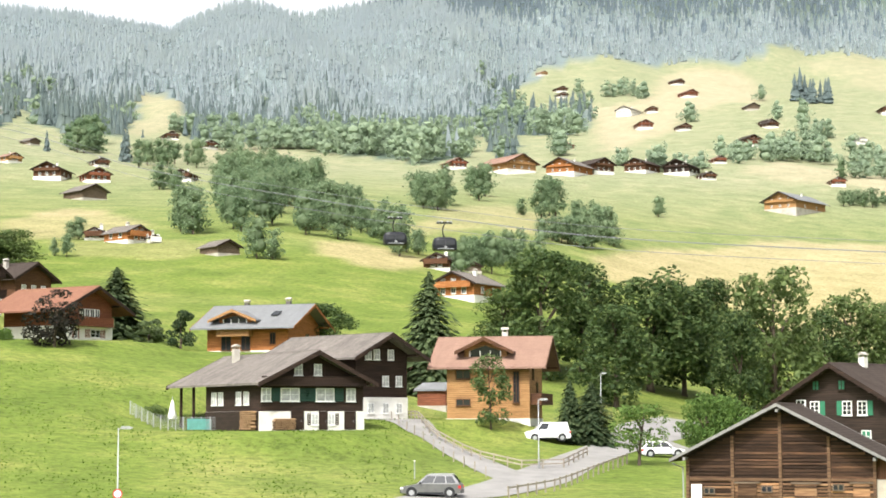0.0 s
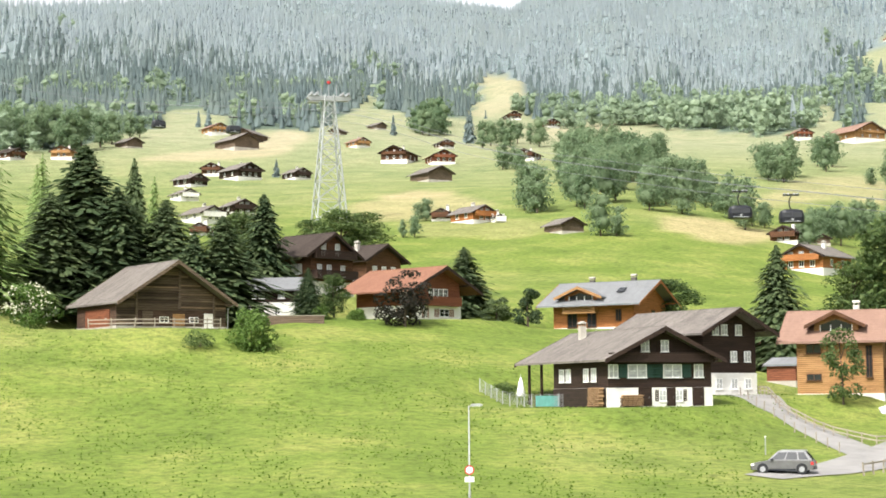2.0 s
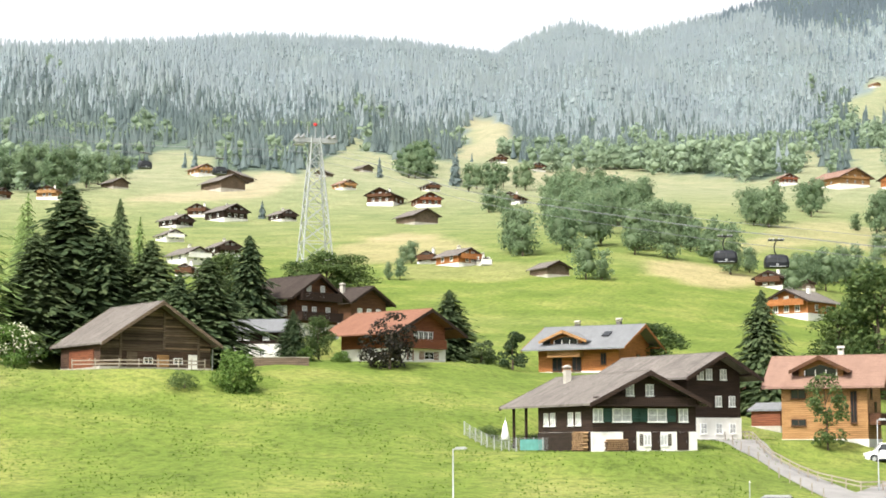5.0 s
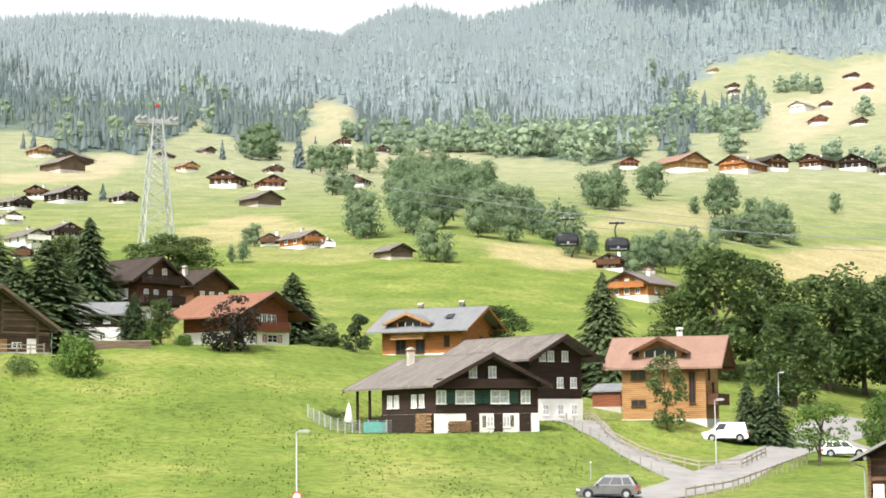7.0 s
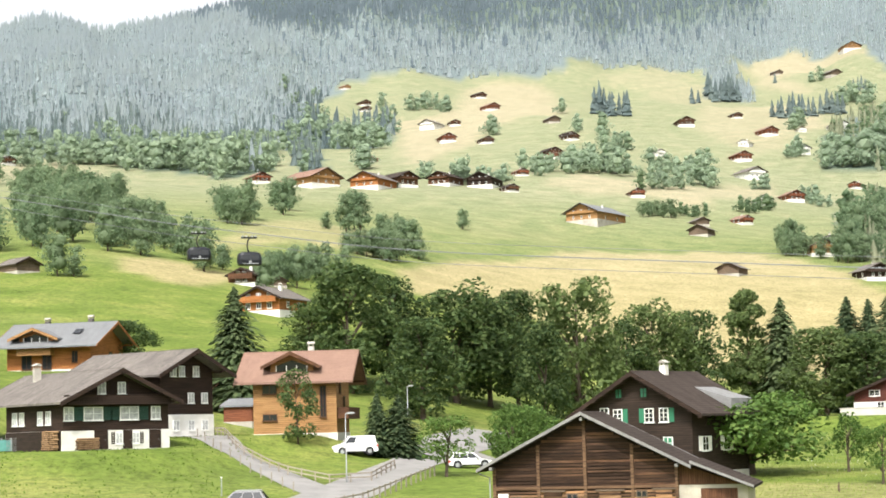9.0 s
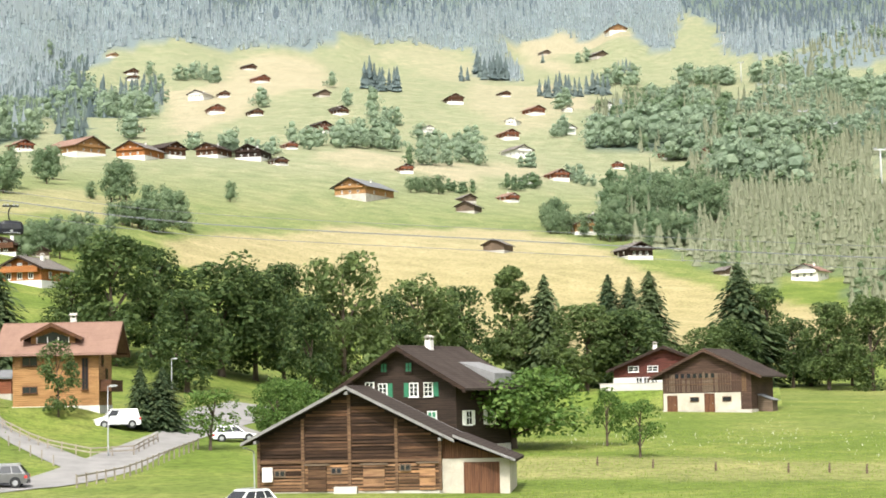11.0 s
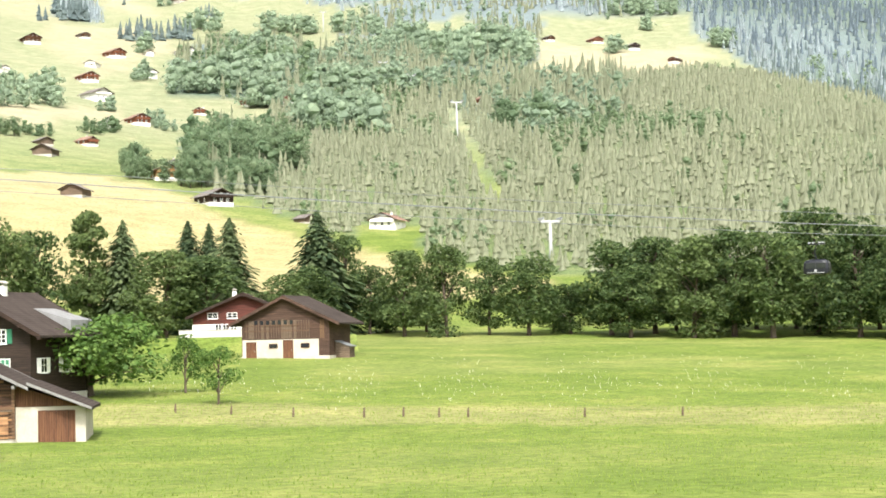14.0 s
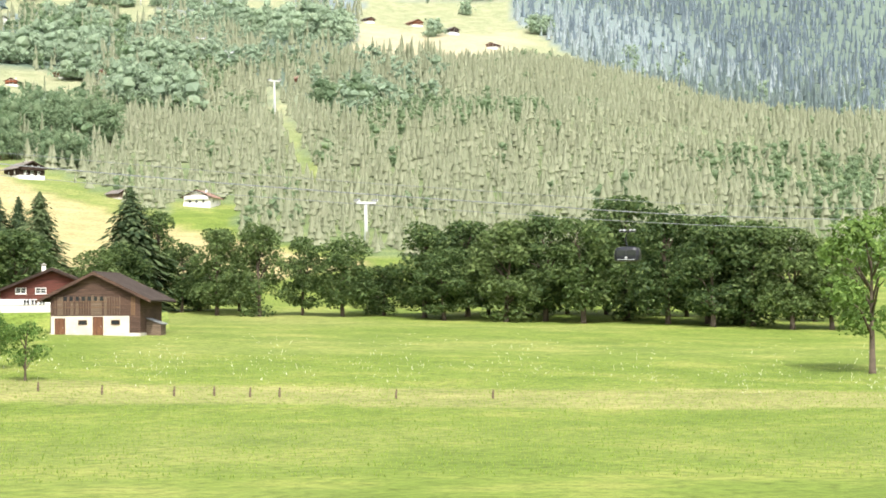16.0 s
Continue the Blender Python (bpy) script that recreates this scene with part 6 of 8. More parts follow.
for u, z in ((-4.9, 1.45), (-0.9, 1.6), (3.95, 1.75)):
    s = part("small_window", Shape().box(-0.4, 0.4, -0.16, -0.105, 0, 0.5), GREY_WOOD, barn, where=front @ pose(u, 0, z))
    for x in (-0.18, 0.18):
        part("pane", Shape().box(x - 0.13, x + 0.13, -0.17, -0.161, 0.09, 0.41), PANE, s)
part("meter_box", Shape().box(-0.35, 0.35, -0.36, -0.105, 0, 1.0), FRAME_WHITE, barn, "white metal meter box", where=front @ pose(-5.75, 0, 1.15))
part("trough", Shape().box(-0.8, 0.8, -0.7, -0.2, -0.4, 0.75), CONCRETE, barn, where=front @ pose(0.1 - 0.3, 0, 0))
part("sill_beam", Shape().box(-6.5, 6.5, -0.16, -0.062, 2.42, 2.6), OLD_WOOD, barn, where=front)
part("gutter_pipe", Shape().tube([(-7.3, -5.6, 3.6), (-6.7, -4.95, 3.3), (-6.68, -4.95, 0.0)], [0.06, 0.06, 0.06], 6), STEEL, barn)
# lean-to garage under the lower slope
gx0, gx1 = BW / 2 + 0.01, BW / 2 + 4.7
st = math.tan(radians(22.0))
z0 = BE - 0.96 * bt + 0.35
part("garage_wall", Shape().box(gx0, gx1, -BL / 2 + 0.05, BL / 2 - 2, -2, 2.55), CREAM, barn, "dirty whitewashed garage wall")
part("garage_gable", Shape().prism([(gx0, 2.56), (gx1, 2.56), (gx1, z0 - 3.9 * st), (gx0, z0 + 0.02)], -BL / 2 + 0.07, BL / 2 - 2), DOOR_WOOD, barn)
gd = part("garage_door", Shape().box(-1.25, 1.25, -0.06, 0.02, -0.2, 2.3), DOOR_WOOD, barn, "brown vertical-board garage door", where=pose(gx0 + 2.75, -BL / 2 + 0.04, 0))
for k in range(12):
    part("board", Shape().box(-1.24 + k * 0.207, -1.05 + k * 0.207, -0.09, -0.061, -0.2, 2.28), DOOR_WOOD, gd)
x1 = BW / 2 + 0.9
part("garage_roof", Shape().prism([(x1, z0 + 0.0), (gx1 + 0.5, z0 - (gx1 + 0.5 - x1) * st), (gx1 + 0.5, z0 + 0.2 - (gx1 + 0.5 - x1) * st), (x1, z0 + 0.22)][::-1], -BL / 2 - 1.13, BL / 2 - 1.2), DARK_ROOF, barn)
part("roof_edge", Shape().prism([(x1, z0 + 0.04), (gx1 + 0.5, z0 + 0.04 - (gx1 + 0.5 - x1) * st), (gx1 + 0.5, z0 + 0.22 - (gx1 + 0.5 - x1) * st), (x1, z0 + 0.24)][::-1], -BL / 2 - 1.19, -BL / 2 - 1.133), ZINC, barn)

OLD_AT = site(-5.38, 176.8, 6.15, 26.8)
stacked_logs(OLD_AT @ on_face("f", 10.6, 17.5, -3.0, 0) @ pose(0, -0.65, 0.0), 2.2, 0.9)
stacked_logs(OLD_AT @ on_face("l", 10.6, 17.5, 7.3, 0) @ pose(0, -0.75, 0.0), 2.4, 1.6)

# ---- chalets and barns up the slopes: bearing, distance, width, turn
simple_chalet(-24.40, 229, 3.4, -18, "orange", "orange timber chalet with grey roof and white base")
simple_chalet(0.76, 341, 8.4, -28, "orange", "orange timber chalet with grey roof and white base")
simple_chalet(-6.93, 374, 5.2, 32, "barn", "small weathered grey timber hay barn")
simple_chalet(-18.13, 385, 3.9, -18, "brown", "brown timber chalet on the green slope")
simple_chalet(-0.03, 396, 5.9, -18, "brown", "brown timber chalet on the green slope")
simple_chalet(-9.02, 402, 2.6, 25, "white", "white plastered house with grey roof")
simple_chalet(-9.76, 404, 6.2, 38, "orange", "orange timber chalet with grey roof and white base")
simple_chalet(0.86, 405, 3.6, 15, "barn", "small weathered grey timber hay barn")
simple_chalet(-10.63, 413, 4.3, -18, "brown", "brown timber chalet on the green slope")
simple_chalet(-18.13, 415, 6.4, 32, "white", "white plastered house with grey roof")
simple_chalet(-17.08, 446, 6.1, 25, "dark", "dark timber chalet on a white ground floor")
simple_chalet(-26.21, 457, 8.0, 32, "slate", "long timber farm building with pale grey roof")
simple_chalet(-18.71, 504, 5.3, 25, "white", "white plastered house with grey roof")
simple_chalet(-18.53, 572, 6.6, 38, "dark", "dark timber chalet on a white ground floor")
simple_chalet(-11.05, 578, 8.6, 32, "barn", "small weathered grey timber hay barn")
simple_chalet(-16.99, 597, 8.9, 32, "dark", "dark timber chalet on a white ground floor")
simple_chalet(-15.25, 597, 6.0, 32, "dark", "dark timber chalet on a white ground floor")
simple_chalet(24.54, 613, 8.9, -18, "cream", "white house with steep reddish roof")
simple_chalet(-17.75, 618, 6.9, -18, "brown", "brown timber chalet on the green slope")
simple_chalet(21.99, 622, 5.0, 38, "barn", "small weathered grey timber hay barn")
simple_chalet(15.00, 645, 7.7, -18, "barn", "small weathered grey timber hay barn")
simple_chalet(19.18, 659, 9.5, 25, "dark", "dark timber chalet on a white ground floor")
simple_chalet(-10.76, 678, 8.5, 15, "red", "red-brown chalet with reddish tiled roof")
simple_chalet(-8.01, 680, 7.1, -18, "brown", "brown timber chalet on the green slope")
simple_chalet(-23.98, 684, 6.8, 38, "brown", "brown timber chalet on the green slope")
simple_chalet(-22.31, 685, 7.9, -18, "honey", "honey-coloured timber chalet with reddish roof")
simple_chalet(-12.03, 691, 10.3, -18, "brown", "brown timber chalet on the green slope")
simple_chalet(17.67, 727, 10.1, 15, "honey", "honey-coloured timber chalet with reddish roof")
simple_chalet(-20.41, 750, 7.1, 32, "barn", "small weathered grey timber hay barn")
simple_chalet(-17.09, 756, 11.7, 32, "barn", "small weathered grey timber hay barn")
simple_chalet(-13.33, 754, 6.4, 32, "honey", "honey-coloured timber chalet with reddish roof")
simple_chalet(-10.64, 759, 5.7, 25, "brown", "brown timber chalet on the green slope")
simple_chalet(14.12, 786, 8.2, -18, "barn", "small weathered grey timber hay barn")
simple_chalet(-16.67, 793, 9.9, -28, "barn", "small weathered grey timber hay barn")
simple_chalet(10.87, 801, 15.1, -28, "slate", "long timber farm building with pale grey roof")
simple_chalet(17.97, 804, 4.4, 38, "brown", "brown timber chalet on the green slope")
simple_chalet(-13.94, 822, 5.3, -28, "barn", "small weathered grey timber hay barn")
simple_chalet(-17.77, 832, 8.3, 25, "honey", "honey-coloured timber chalet with reddish roof")
simple_chalet(14.04, 838, 6.3, 25, "barn", "small weathered grey timber hay barn")
simple_chalet(15.35, 866, 6.5, 38, "red", "red-brown chalet with reddish tiled roof")
simple_chalet(3.96, 878, 14.9, -28, "orange", "orange timber chalet with grey roof and white base")
simple_chalet(2.02, 885, 17.2, 38, "honey", "honey-coloured timber chalet with reddish roof")
simple_chalet(-12.73, 886, 5.8, 38, "barn", "small weathered grey timber hay barn")
simple_chalet(4.71, 894, 12.5, 38, "brown", "brown timber chalet on the green slope")
simple_chalet(0.35, 901, 8.6, 25, "red", "red-brown chalet with reddish tiled roof")
simple_chalet(8.19, 919, 6.4, 32, "brown", "brown timber chalet on the green slope")
simple_chalet(12.13, 923, 6.9, 15, "red", "red-brown chalet with reddish tiled roof")
simple_chalet(7.44, 944, 13.6, -18, "dark", "dark timber chalet on a white ground floor")
simple_chalet(6.22, 944, 12.2, -28, "brown", "brown timber chalet on the green slope")
simple_chalet(15.98, 946, 8.5, 15, "white", "white plastered house with grey roof")
simple_chalet(-7.35, 963, 7.2, 32, "brown", "brown timber chalet on the green slope")
simple_chalet(16.88, 996, 9.5, 25, "red", "red-brown chalet with reddish tiled roof")
simple_chalet(8.55, 996, 6.5, 25, "red", "red-brown chalet with reddish tiled roof")
simple_chalet(27.61, 1048, 8.4, 38, "red", "red-brown chalet with reddish tiled roof")
simple_chalet(15.65, 1073, 11.8, 32, "white", "white plastered house with grey roof")
simple_chalet(18.86, 1073, 7.0, -18, "red", "red-brown chalet with reddish tiled roof")
simple_chalet(-8.50, 1077, 8.1, 15, "brown", "brown timber chalet on the green slope")
simple_chalet(3.81, 1087, 7.6, -28, "red", "red-brown chalet with reddish tiled roof")
simple_chalet(21.42, 1126, 7.9, 32, "red", "red-brown chalet with reddish tiled roof")
simple_chalet(20.41, 1128, 10.1, 25, "red", "red-brown chalet with reddish tiled roof")
simple_chalet(9.69, 1139, 7.4, -28, "red", "red-brown chalet with reddish tiled roof")
simple_chalet(9.49, 1144, 10.3, 32, "brown", "brown timber chalet on the green slope")
simple_chalet(15.38, 1185, 10.1, 25, "red", "red-brown chalet with reddish tiled roof")
simple_chalet(12.83, 1203, 6.6, 38, "white", "white plastered house with grey roof")
simple_chalet(17.13, 1240, 10.5, 38, "white", "white plastered house with grey roof")
simple_chalet(10.14, 1258, 7.9, 38, "brown", "brown timber chalet on the green slope")
simple_chalet(10.07, 1266, 7.6, 38, "brown", "brown timber chalet on the green slope")
simple_chalet(7.49, 1277, 8.3, 25, "brown", "brown timber chalet on the green slope")
simple_chalet(15.56, 1278, 7.7, -18, "white", "white plastered house with grey roof")
simple_chalet(6.27, 1313, 10.5, 15, "red", "red-brown chalet with reddish tiled roof")
simple_chalet(16.21, 1336, 10.7, 32, "red", "red-brown chalet with reddish tiled roof")
simple_chalet(13.70, 1390, 11.8, 15, "brown", "brown timber chalet on the green slope")
simple_chalet(9.58, 1427, 9.3, 25, "barn", "small weathered grey timber hay barn")
simple_chalet(17.26, 1442, 6.5, 15, "white", "white plastered house with grey roof")
simple_chalet(5.83, 1451, 13.1, -28, "white", "white plastered house with grey roof")
simple_chalet(6.52, 1458, 8.0, 15, "brown", "brown timber chalet on the green slope")
simple_chalet(19.56, 1463, 11.7, 32, "honey", "honey-coloured timber chalet with reddish roof")
simple_chalet(18.38, 1467, 11.7, 32, "white", "white plastered house with grey roof")
simple_chalet(15.28, 1563, 7.8, 32, "brown", "brown timber chalet on the green slope")
simple_chalet(33.59, 1712, 8.6, -28, "brown", "brown timber chalet on the green slope")
simple_chalet(7.66, 1754, 12.3, 32, "red", "red-brown chalet with reddish tiled roof")
simple_chalet(3.73, 1761, 8.8, 25, "brown", "brown timber chalet on the green slope")
simple_chalet(32.25, 1765, 10.6, 32, "dark", "dark timber chalet on a white ground floor")
simple_chalet(29.68, 1770, 8.0, 38, "brown", "brown timber chalet on the green slope")
simple_chalet(3.69, 1832, 10.1, 25, "brown", "brown timber chalet on the green slope")
simple_chalet(31.12, 1836, 11.0, 32, "red", "red-brown chalet with reddish tiled roof")
simple_chalet(7.31, 1887, 10.4, 38, "brown", "brown timber chalet on the green slope")
simple_chalet(3.12, 1951, 7.8, 38, "honey", "honey-coloured timber chalet with reddish roof")
simple_chalet(18.24, 2271, 15.9, 38, "barn", "small weathered grey timber hay barn")
simple_chalet(16.59, 2369, 10.7, 32, "barn", "small weathered grey timber hay barn")
simple_chalet(18.83, 2462, 22.1, 15, "honey", "honey-coloured timber chalet with reddish roof")

# ---- trees of the village and the valley: bearing, distance, height, crown radius
def plant(makers, size, places, sink=0.25, fuller=1.15):
    """Sets out copies of a few built trees; size: the height and radius that they were built with."""
    for i, (b, d, h, r) in enumerate(places):
        x, y, z = at(b, d)
        m = Matrix.LocRotScale((x, y, z - sink), Euler((0, 0, radians((i * 137.5) % 360))), None)
        src = makers[i % len(makers)]
        t = src if i < len(makers) else copy_thing(src, m)
        t.matrix_world = m
        s, w = h / size[0], r / size[1] * fuller
        t.scale = (w, w, s)


HOLD = pose(0, 0, -900)
plant([broadleaf(100 + i, 16, 4.6, 0.2 + 0.8 * (i % 3), 74, 5800, 0.42, LEAF, HOLD, "tall leafy green tree in the valley row", 0.3, 9, "valley trees") for i in range(6)], (16, 4.6), [
    (3.12, 255, 18.1, 5.6), (4.28, 266, 16.7, 5.4), (6.38, 268, 18.3, 6.7), (5.33, 240, 13.8, 4.6), (7.42, 275, 17.1, 5.1),
    (8.29, 282, 18.7, 4.5), (9.07, 252, 15.1, 3.5), (11.61, 285, 16.0, 4.0), (12.59, 292, 20.1, 5.9), (13.81, 300, 18.3, 4.8),
    (1.92, 262, 11.0, 4.0), (17.65, 298, 14.7, 5.7), (18.95, 300, 13.7, 5.7), (21.35, 305, 10.8, 4.9), (23.12, 322, 18.7, 3.9),
    (22.05, 312, 12.3, 4.8), (23.92, 318, 12.1, 3.9), (24.99, 308, 14.8, 4.3), (26.30, 306, 15.5, 4.1), (27.62, 310, 13.4, 3.4),
    (28.85, 308, 14.3, 4.9), (30.14, 312, 8.9, 3.8), (31.40, 308, 16.2, 5.8), (32.74, 312, 16.6, 6.1), (33.93, 300, 16.6, 5.5),
    (35.15, 304, 17.9, 6.0), (36.32, 298, 18.7, 5.7), (37.65, 306, 21.3, 6.9), (38.92, 296, 19.0, 5.6), (40.13, 298, 17.7, 5.7),
    (41.19, 300, 16.6, 5.5), (31.99, 300, 11.8, 4.6), (33.38, 318, 10.5, 4.9), (34.60, 318, 12.4, 4.9), (35.82, 322, 13.2, 4.9),
    (37.02, 322, 14.0, 4.9), (38.31, 318, 15.9, 4.9), (39.49, 318, 13.9, 4.9), (25.67, 322, 9.6, 3.9), (24.45, 322, 8.6, 4.3),
    (29.61, 322, 6.6, 3.5), (40.29, 290, 15.9, 5.3), (41.49, 294, 16.7, 5.8), (42.68, 288, 16.1, 5.3), (43.86, 290, 15.5, 5.0),
    (40.97, 312, 12.8, 4.8), (43.35, 310, 13.9, 4.7), (-16.99, 246, 12.0, 3.0), (-25.94, 222, 6.2, 2.4), (-13.91, 330, 9.3, 4.6),
    (-14.70, 336, 7.6, 3.7), (-13.11, 334, 8.7, 4.3), (-14.10, 226, 5.6, 1.7)])
plant([broadleaf(120 + i, 17, 6.2, 1.2, 60, 6200, 0.46, LEAF, HOLD, "broad spreading green maple with open crown", 0.42, 12, "spreading trees", "maple_tree") for i in range(2)], (17, 6.2), [
    (10.14, 262, 23.3, 6.6), (-3.82, 252, 6.9, 4.6)])
plant([broadleaf(130, 18, 3.1, 0.6, 70, 6200, 0.42, LEAF, HOLD, "slender tall green poplar in the tree row", 0.28, 8, name="poplar_tree")], (18, 2.9), [
    (15.37, 306, 21.9, 3.4)])
plant([spruce(140 + i, 18, 3.7, 0.9, 44, 46, NEEDLE, HOLD, "dark green spruce with drooping boughs", "spruces", 0.55, sub=5, size=0.8) for i in range(4)], (18, 3.9), [
    (16.39, 306, 19.5, 3.7), (18.37, 322, 19.6, 3.5), (19.01, 324, 19.2, 3.0), (19.64, 314, 20.0, 4.0), (22.36, 318, 21.4, 4.5),
    (-25.29, 246, 12.9, 3.8), (-21.71, 228, 19.3, 6.0), (-22.73, 222, 14.1, 4.1), (-20.23, 262, 18.7, 2.4), (-20.75, 224, 16.2, 4.1),
    (-19.27, 226, 14.2, 4.4), (-17.52, 222, 12.7, 3.8), (-18.39, 220, 11.6, 3.0), (-16.25, 244, 13.8, 3.1), (-14.89, 222, 6.1, 1.4),
    (-10.05, 246, 9.1, 2.9), (-0.44, 216, 14.7, 2.9), (3.90, 186, 6.3, 1.4), (4.56, 186, 6.5, 1.7)], fuller=1.75)
plant([spruce(150 + i, 20, 5.0, 2.2, 40, 19, LARCH, HOLD, "pale green larch with loose airy boughs", "larches", 0.4, "larch_tree", 6, 0.55) for i in range(3)], (20, 5.0), [
    (-24.72, 216, 20.0, 5.6), (-23.17, 250, 17.0, 3.1), (-19.62, 258, 16.2, 2.5), (-23.00, 240, 18.3, 3.2)])
plant([broadleaf(160, 15, 4.6, 3.0, 30, 3400, 0.38, LEAF_BRIGHT, HOLD, "yellow-green ash tree at the field's edge", 0.3, 9, name="ash_tree")], (15, 4.6), [
    (45.04, 192, 16.6, 4.6)])
plant([broadleaf(170 + i, 4.5, 1.6, 0.0, 22, 2200, 0.2, NEEDLE, HOLD, "dark green columnar garden conifer", 0.12, 3, "garden conifers", "cypress_shrub") for i in range(2)], (4.5, 1.6), [
    (-9.07, 236, 3.5, 2.0), (-8.09, 232, 5.0, 1.8)])
plant([broadleaf(180, 6.5, 3.0, 0.3, 26, 3000, 0.24, LEAF_DARK, HOLD, "dark plum-leaved tree before the red chalet", 0.16, 7, name="copper_beech_tree")], (6.5, 3.0), [
    (-11.90, 218, 6.8, 3.1)])
plant([broadleaf(190, 7, 1.9, 0.5, 34, 2300, 0.2, LEAF, HOLD, "young birch with loose drooping leaves", 0.09, 9, name="birch_tree")], (7, 1.9), [
    (1.46, 182, 7.6, 1.9)])
plant([broadleaf(200 + i, 7, 4.4, 1.3, 46, 8200, 0.27, LEAF_BRIGHT, HOLD, "rounded bright green fruit tree on the grass", 0.24, 9, "fruit trees", "fruit_tree") for i in range(3)], (7, 4.4), [
    (8.59, 196, 5.3, 2.9), (8.08, 186, 5.8, 2.8), (15.33, 172, 7.6, 6.2)])
plant([broadleaf(240 + i, 5.6, 2.3, 1.7, 26, 1800, 0.2, LEAF_BRIGHT, HOLD, "small young fruit tree with a bare stem", 0.13, 8, "young fruit trees", "fruit_tree") for i in range(2)], (5.6, 2.3), [
    (6.01, 168, 5.6, 2.9), (18.22, 174, 5.6, 2.2), (19.22, 160, 5.1, 2.1)], fuller=1.0)
plant([broadleaf(210 + i, 3.4, 2.4, -0.3, 40, 5200, 0.2, LEAF_BRIGHT, HOLD, "dense round green bush", 0.08, 5, "bushes", "bush") for i in range(2)], (3.4, 2.4), [
    (-16.64, 196, 4.0, 2.2), (-13.40, 222, 1.4, 1.1), (-14.50, 221, 1.8, 1.1)])
plant([broadleaf(220 + i, 1.8, 2.2, -0.3, 18, 1500, 0.16, LEAF, HOLD, "low scrubby green shrub beside the meadow", 0.05, 4, "shrubs", "shrub") for i in range(2)], (1.8, 2.2), [
    (-6.75, 182.5, 1.5, 1.5), (-7.2, 183.5, 1.2, 1.4), (-6.35, 178.5, 1.3, 1.1), (-18.21, 194, 1.7, 2.0), (-6.99, 186, 1.1, 2.5), (-7.64, 186, 0.7, 1.9), (-6.35, 183, 1.3, 1.7), (-6.15, 186, 1.3, 1.2),
    (-8.90, 184, 1.2, 1.5)])
elder = broadleaf(230, 4.5, 3.0, 0.0, 26, 3000, 0.2, LEAF_BRIGHT, HOLD, "elder bush with cream flower heads", 0.08, 5, name="elder_bush")
erng = np.random.default_rng(231)
ep, eo, _ = crown_points(erng, 4.6, 3.1, 0.3, 20, 520)
ev, ef = leaf_quads(erng, ep[eo[:, 2] > -0.1], np.tile((0.0, -0.5, 0.8), (int((eo[:, 2] > -0.1).sum()), 1)), 0.2)
part("blossom", raw_mesh("blossom", ev, ef, 4, BLOSSOM), None, elder, "flat cream flower heads")
plant([elder], (4.5, 3.0), [(-23.35, 208, 4.6, 3.0)])

# ---- road, draped over the ground
def ribbon(name, points, label, mat, lift=0.05):
    """A road from (bearing, distance, width) along its middle line."""
    pts = [Vector(at(b, d)) for b, d, _ in points]
    wid = [w for _, _, w in points]
    v, f = [], []
    steps = 8
    n = len(pts)
    line = []
    for i in range(n - 1):
        p0, p1, p2, p3 = pts[max(i - 1, 0)], pts[i], pts[i + 1], pts[min(i + 2, n - 1)]
        for k in range(steps):
            t = k / steps
            q = 0.5 * (2 * p1 + (p2 - p0) * t + (2 * p0 - 5 * p1 + 4 * p2 - p3) * t * t + (3 * p1 - p0 - 3 * p2 + p3) * t ** 3)
            line.append((q, wid[i] * (1 - t) + wid[i + 1] * t))
    line.append((pts[-1], wid[-1]))
    for i, (q, w) in enumerate(line):
        a, b = line[max(i - 1, 0)][0], line[min(i + 1, len(line) - 1)][0]
        side = Vector((-(b - a).y, (b - a).x, 0)).normalized()
        for k in range(9):
            s = q + side * w * (k / 8 - 0.5)
            z = float(ground(s.x, s.y)) + lift
            v.append((s.x, s.y, z))
    for i in range(len(line) - 1):
        for k in range(8):
            c = i * 9 + k
            f.append((c, c + 9, c + 10, c + 1))
    sh = Shape()
    sh.add(v, f)
    ob = new(name, sh.mesh(name, mat, True))
    return tagged(ob, label, "road", kind="structure")


ribbon("road", [(-1.0, 136.5, 3.6), (0.2, 140, 4.6), (1.2, 143, 5.0), (2.7, 153, 6.0), (3.9, 166, 5.0), (4.9, 179, 5.0), (5.9, 196, 6.0), (6.6, 214, 9.0), (7.6, 236, 8.0)], "pale grey asphalt village road", ASPHALT, 0.07)
ribbon("road", [(-2.6, 186, 4.0), (-1.7, 185, 6.0), (-1.1, 181, 4.6), (-0.44, 174, 3.6), (0.8, 165, 3.4), (1.65, 158, 3.8), (2.6, 152.5, 5.0)], "pale grey driveway up to the dark chalet", ASPHALT, 0.055)
ribbon("road", [(6.2, 200, 5.0), (7.2, 186, 6.0), (8.6, 180, 6.0), (9.8, 178, 4.0)], "grey parking place beside the road", ASPHALT, 0.04)


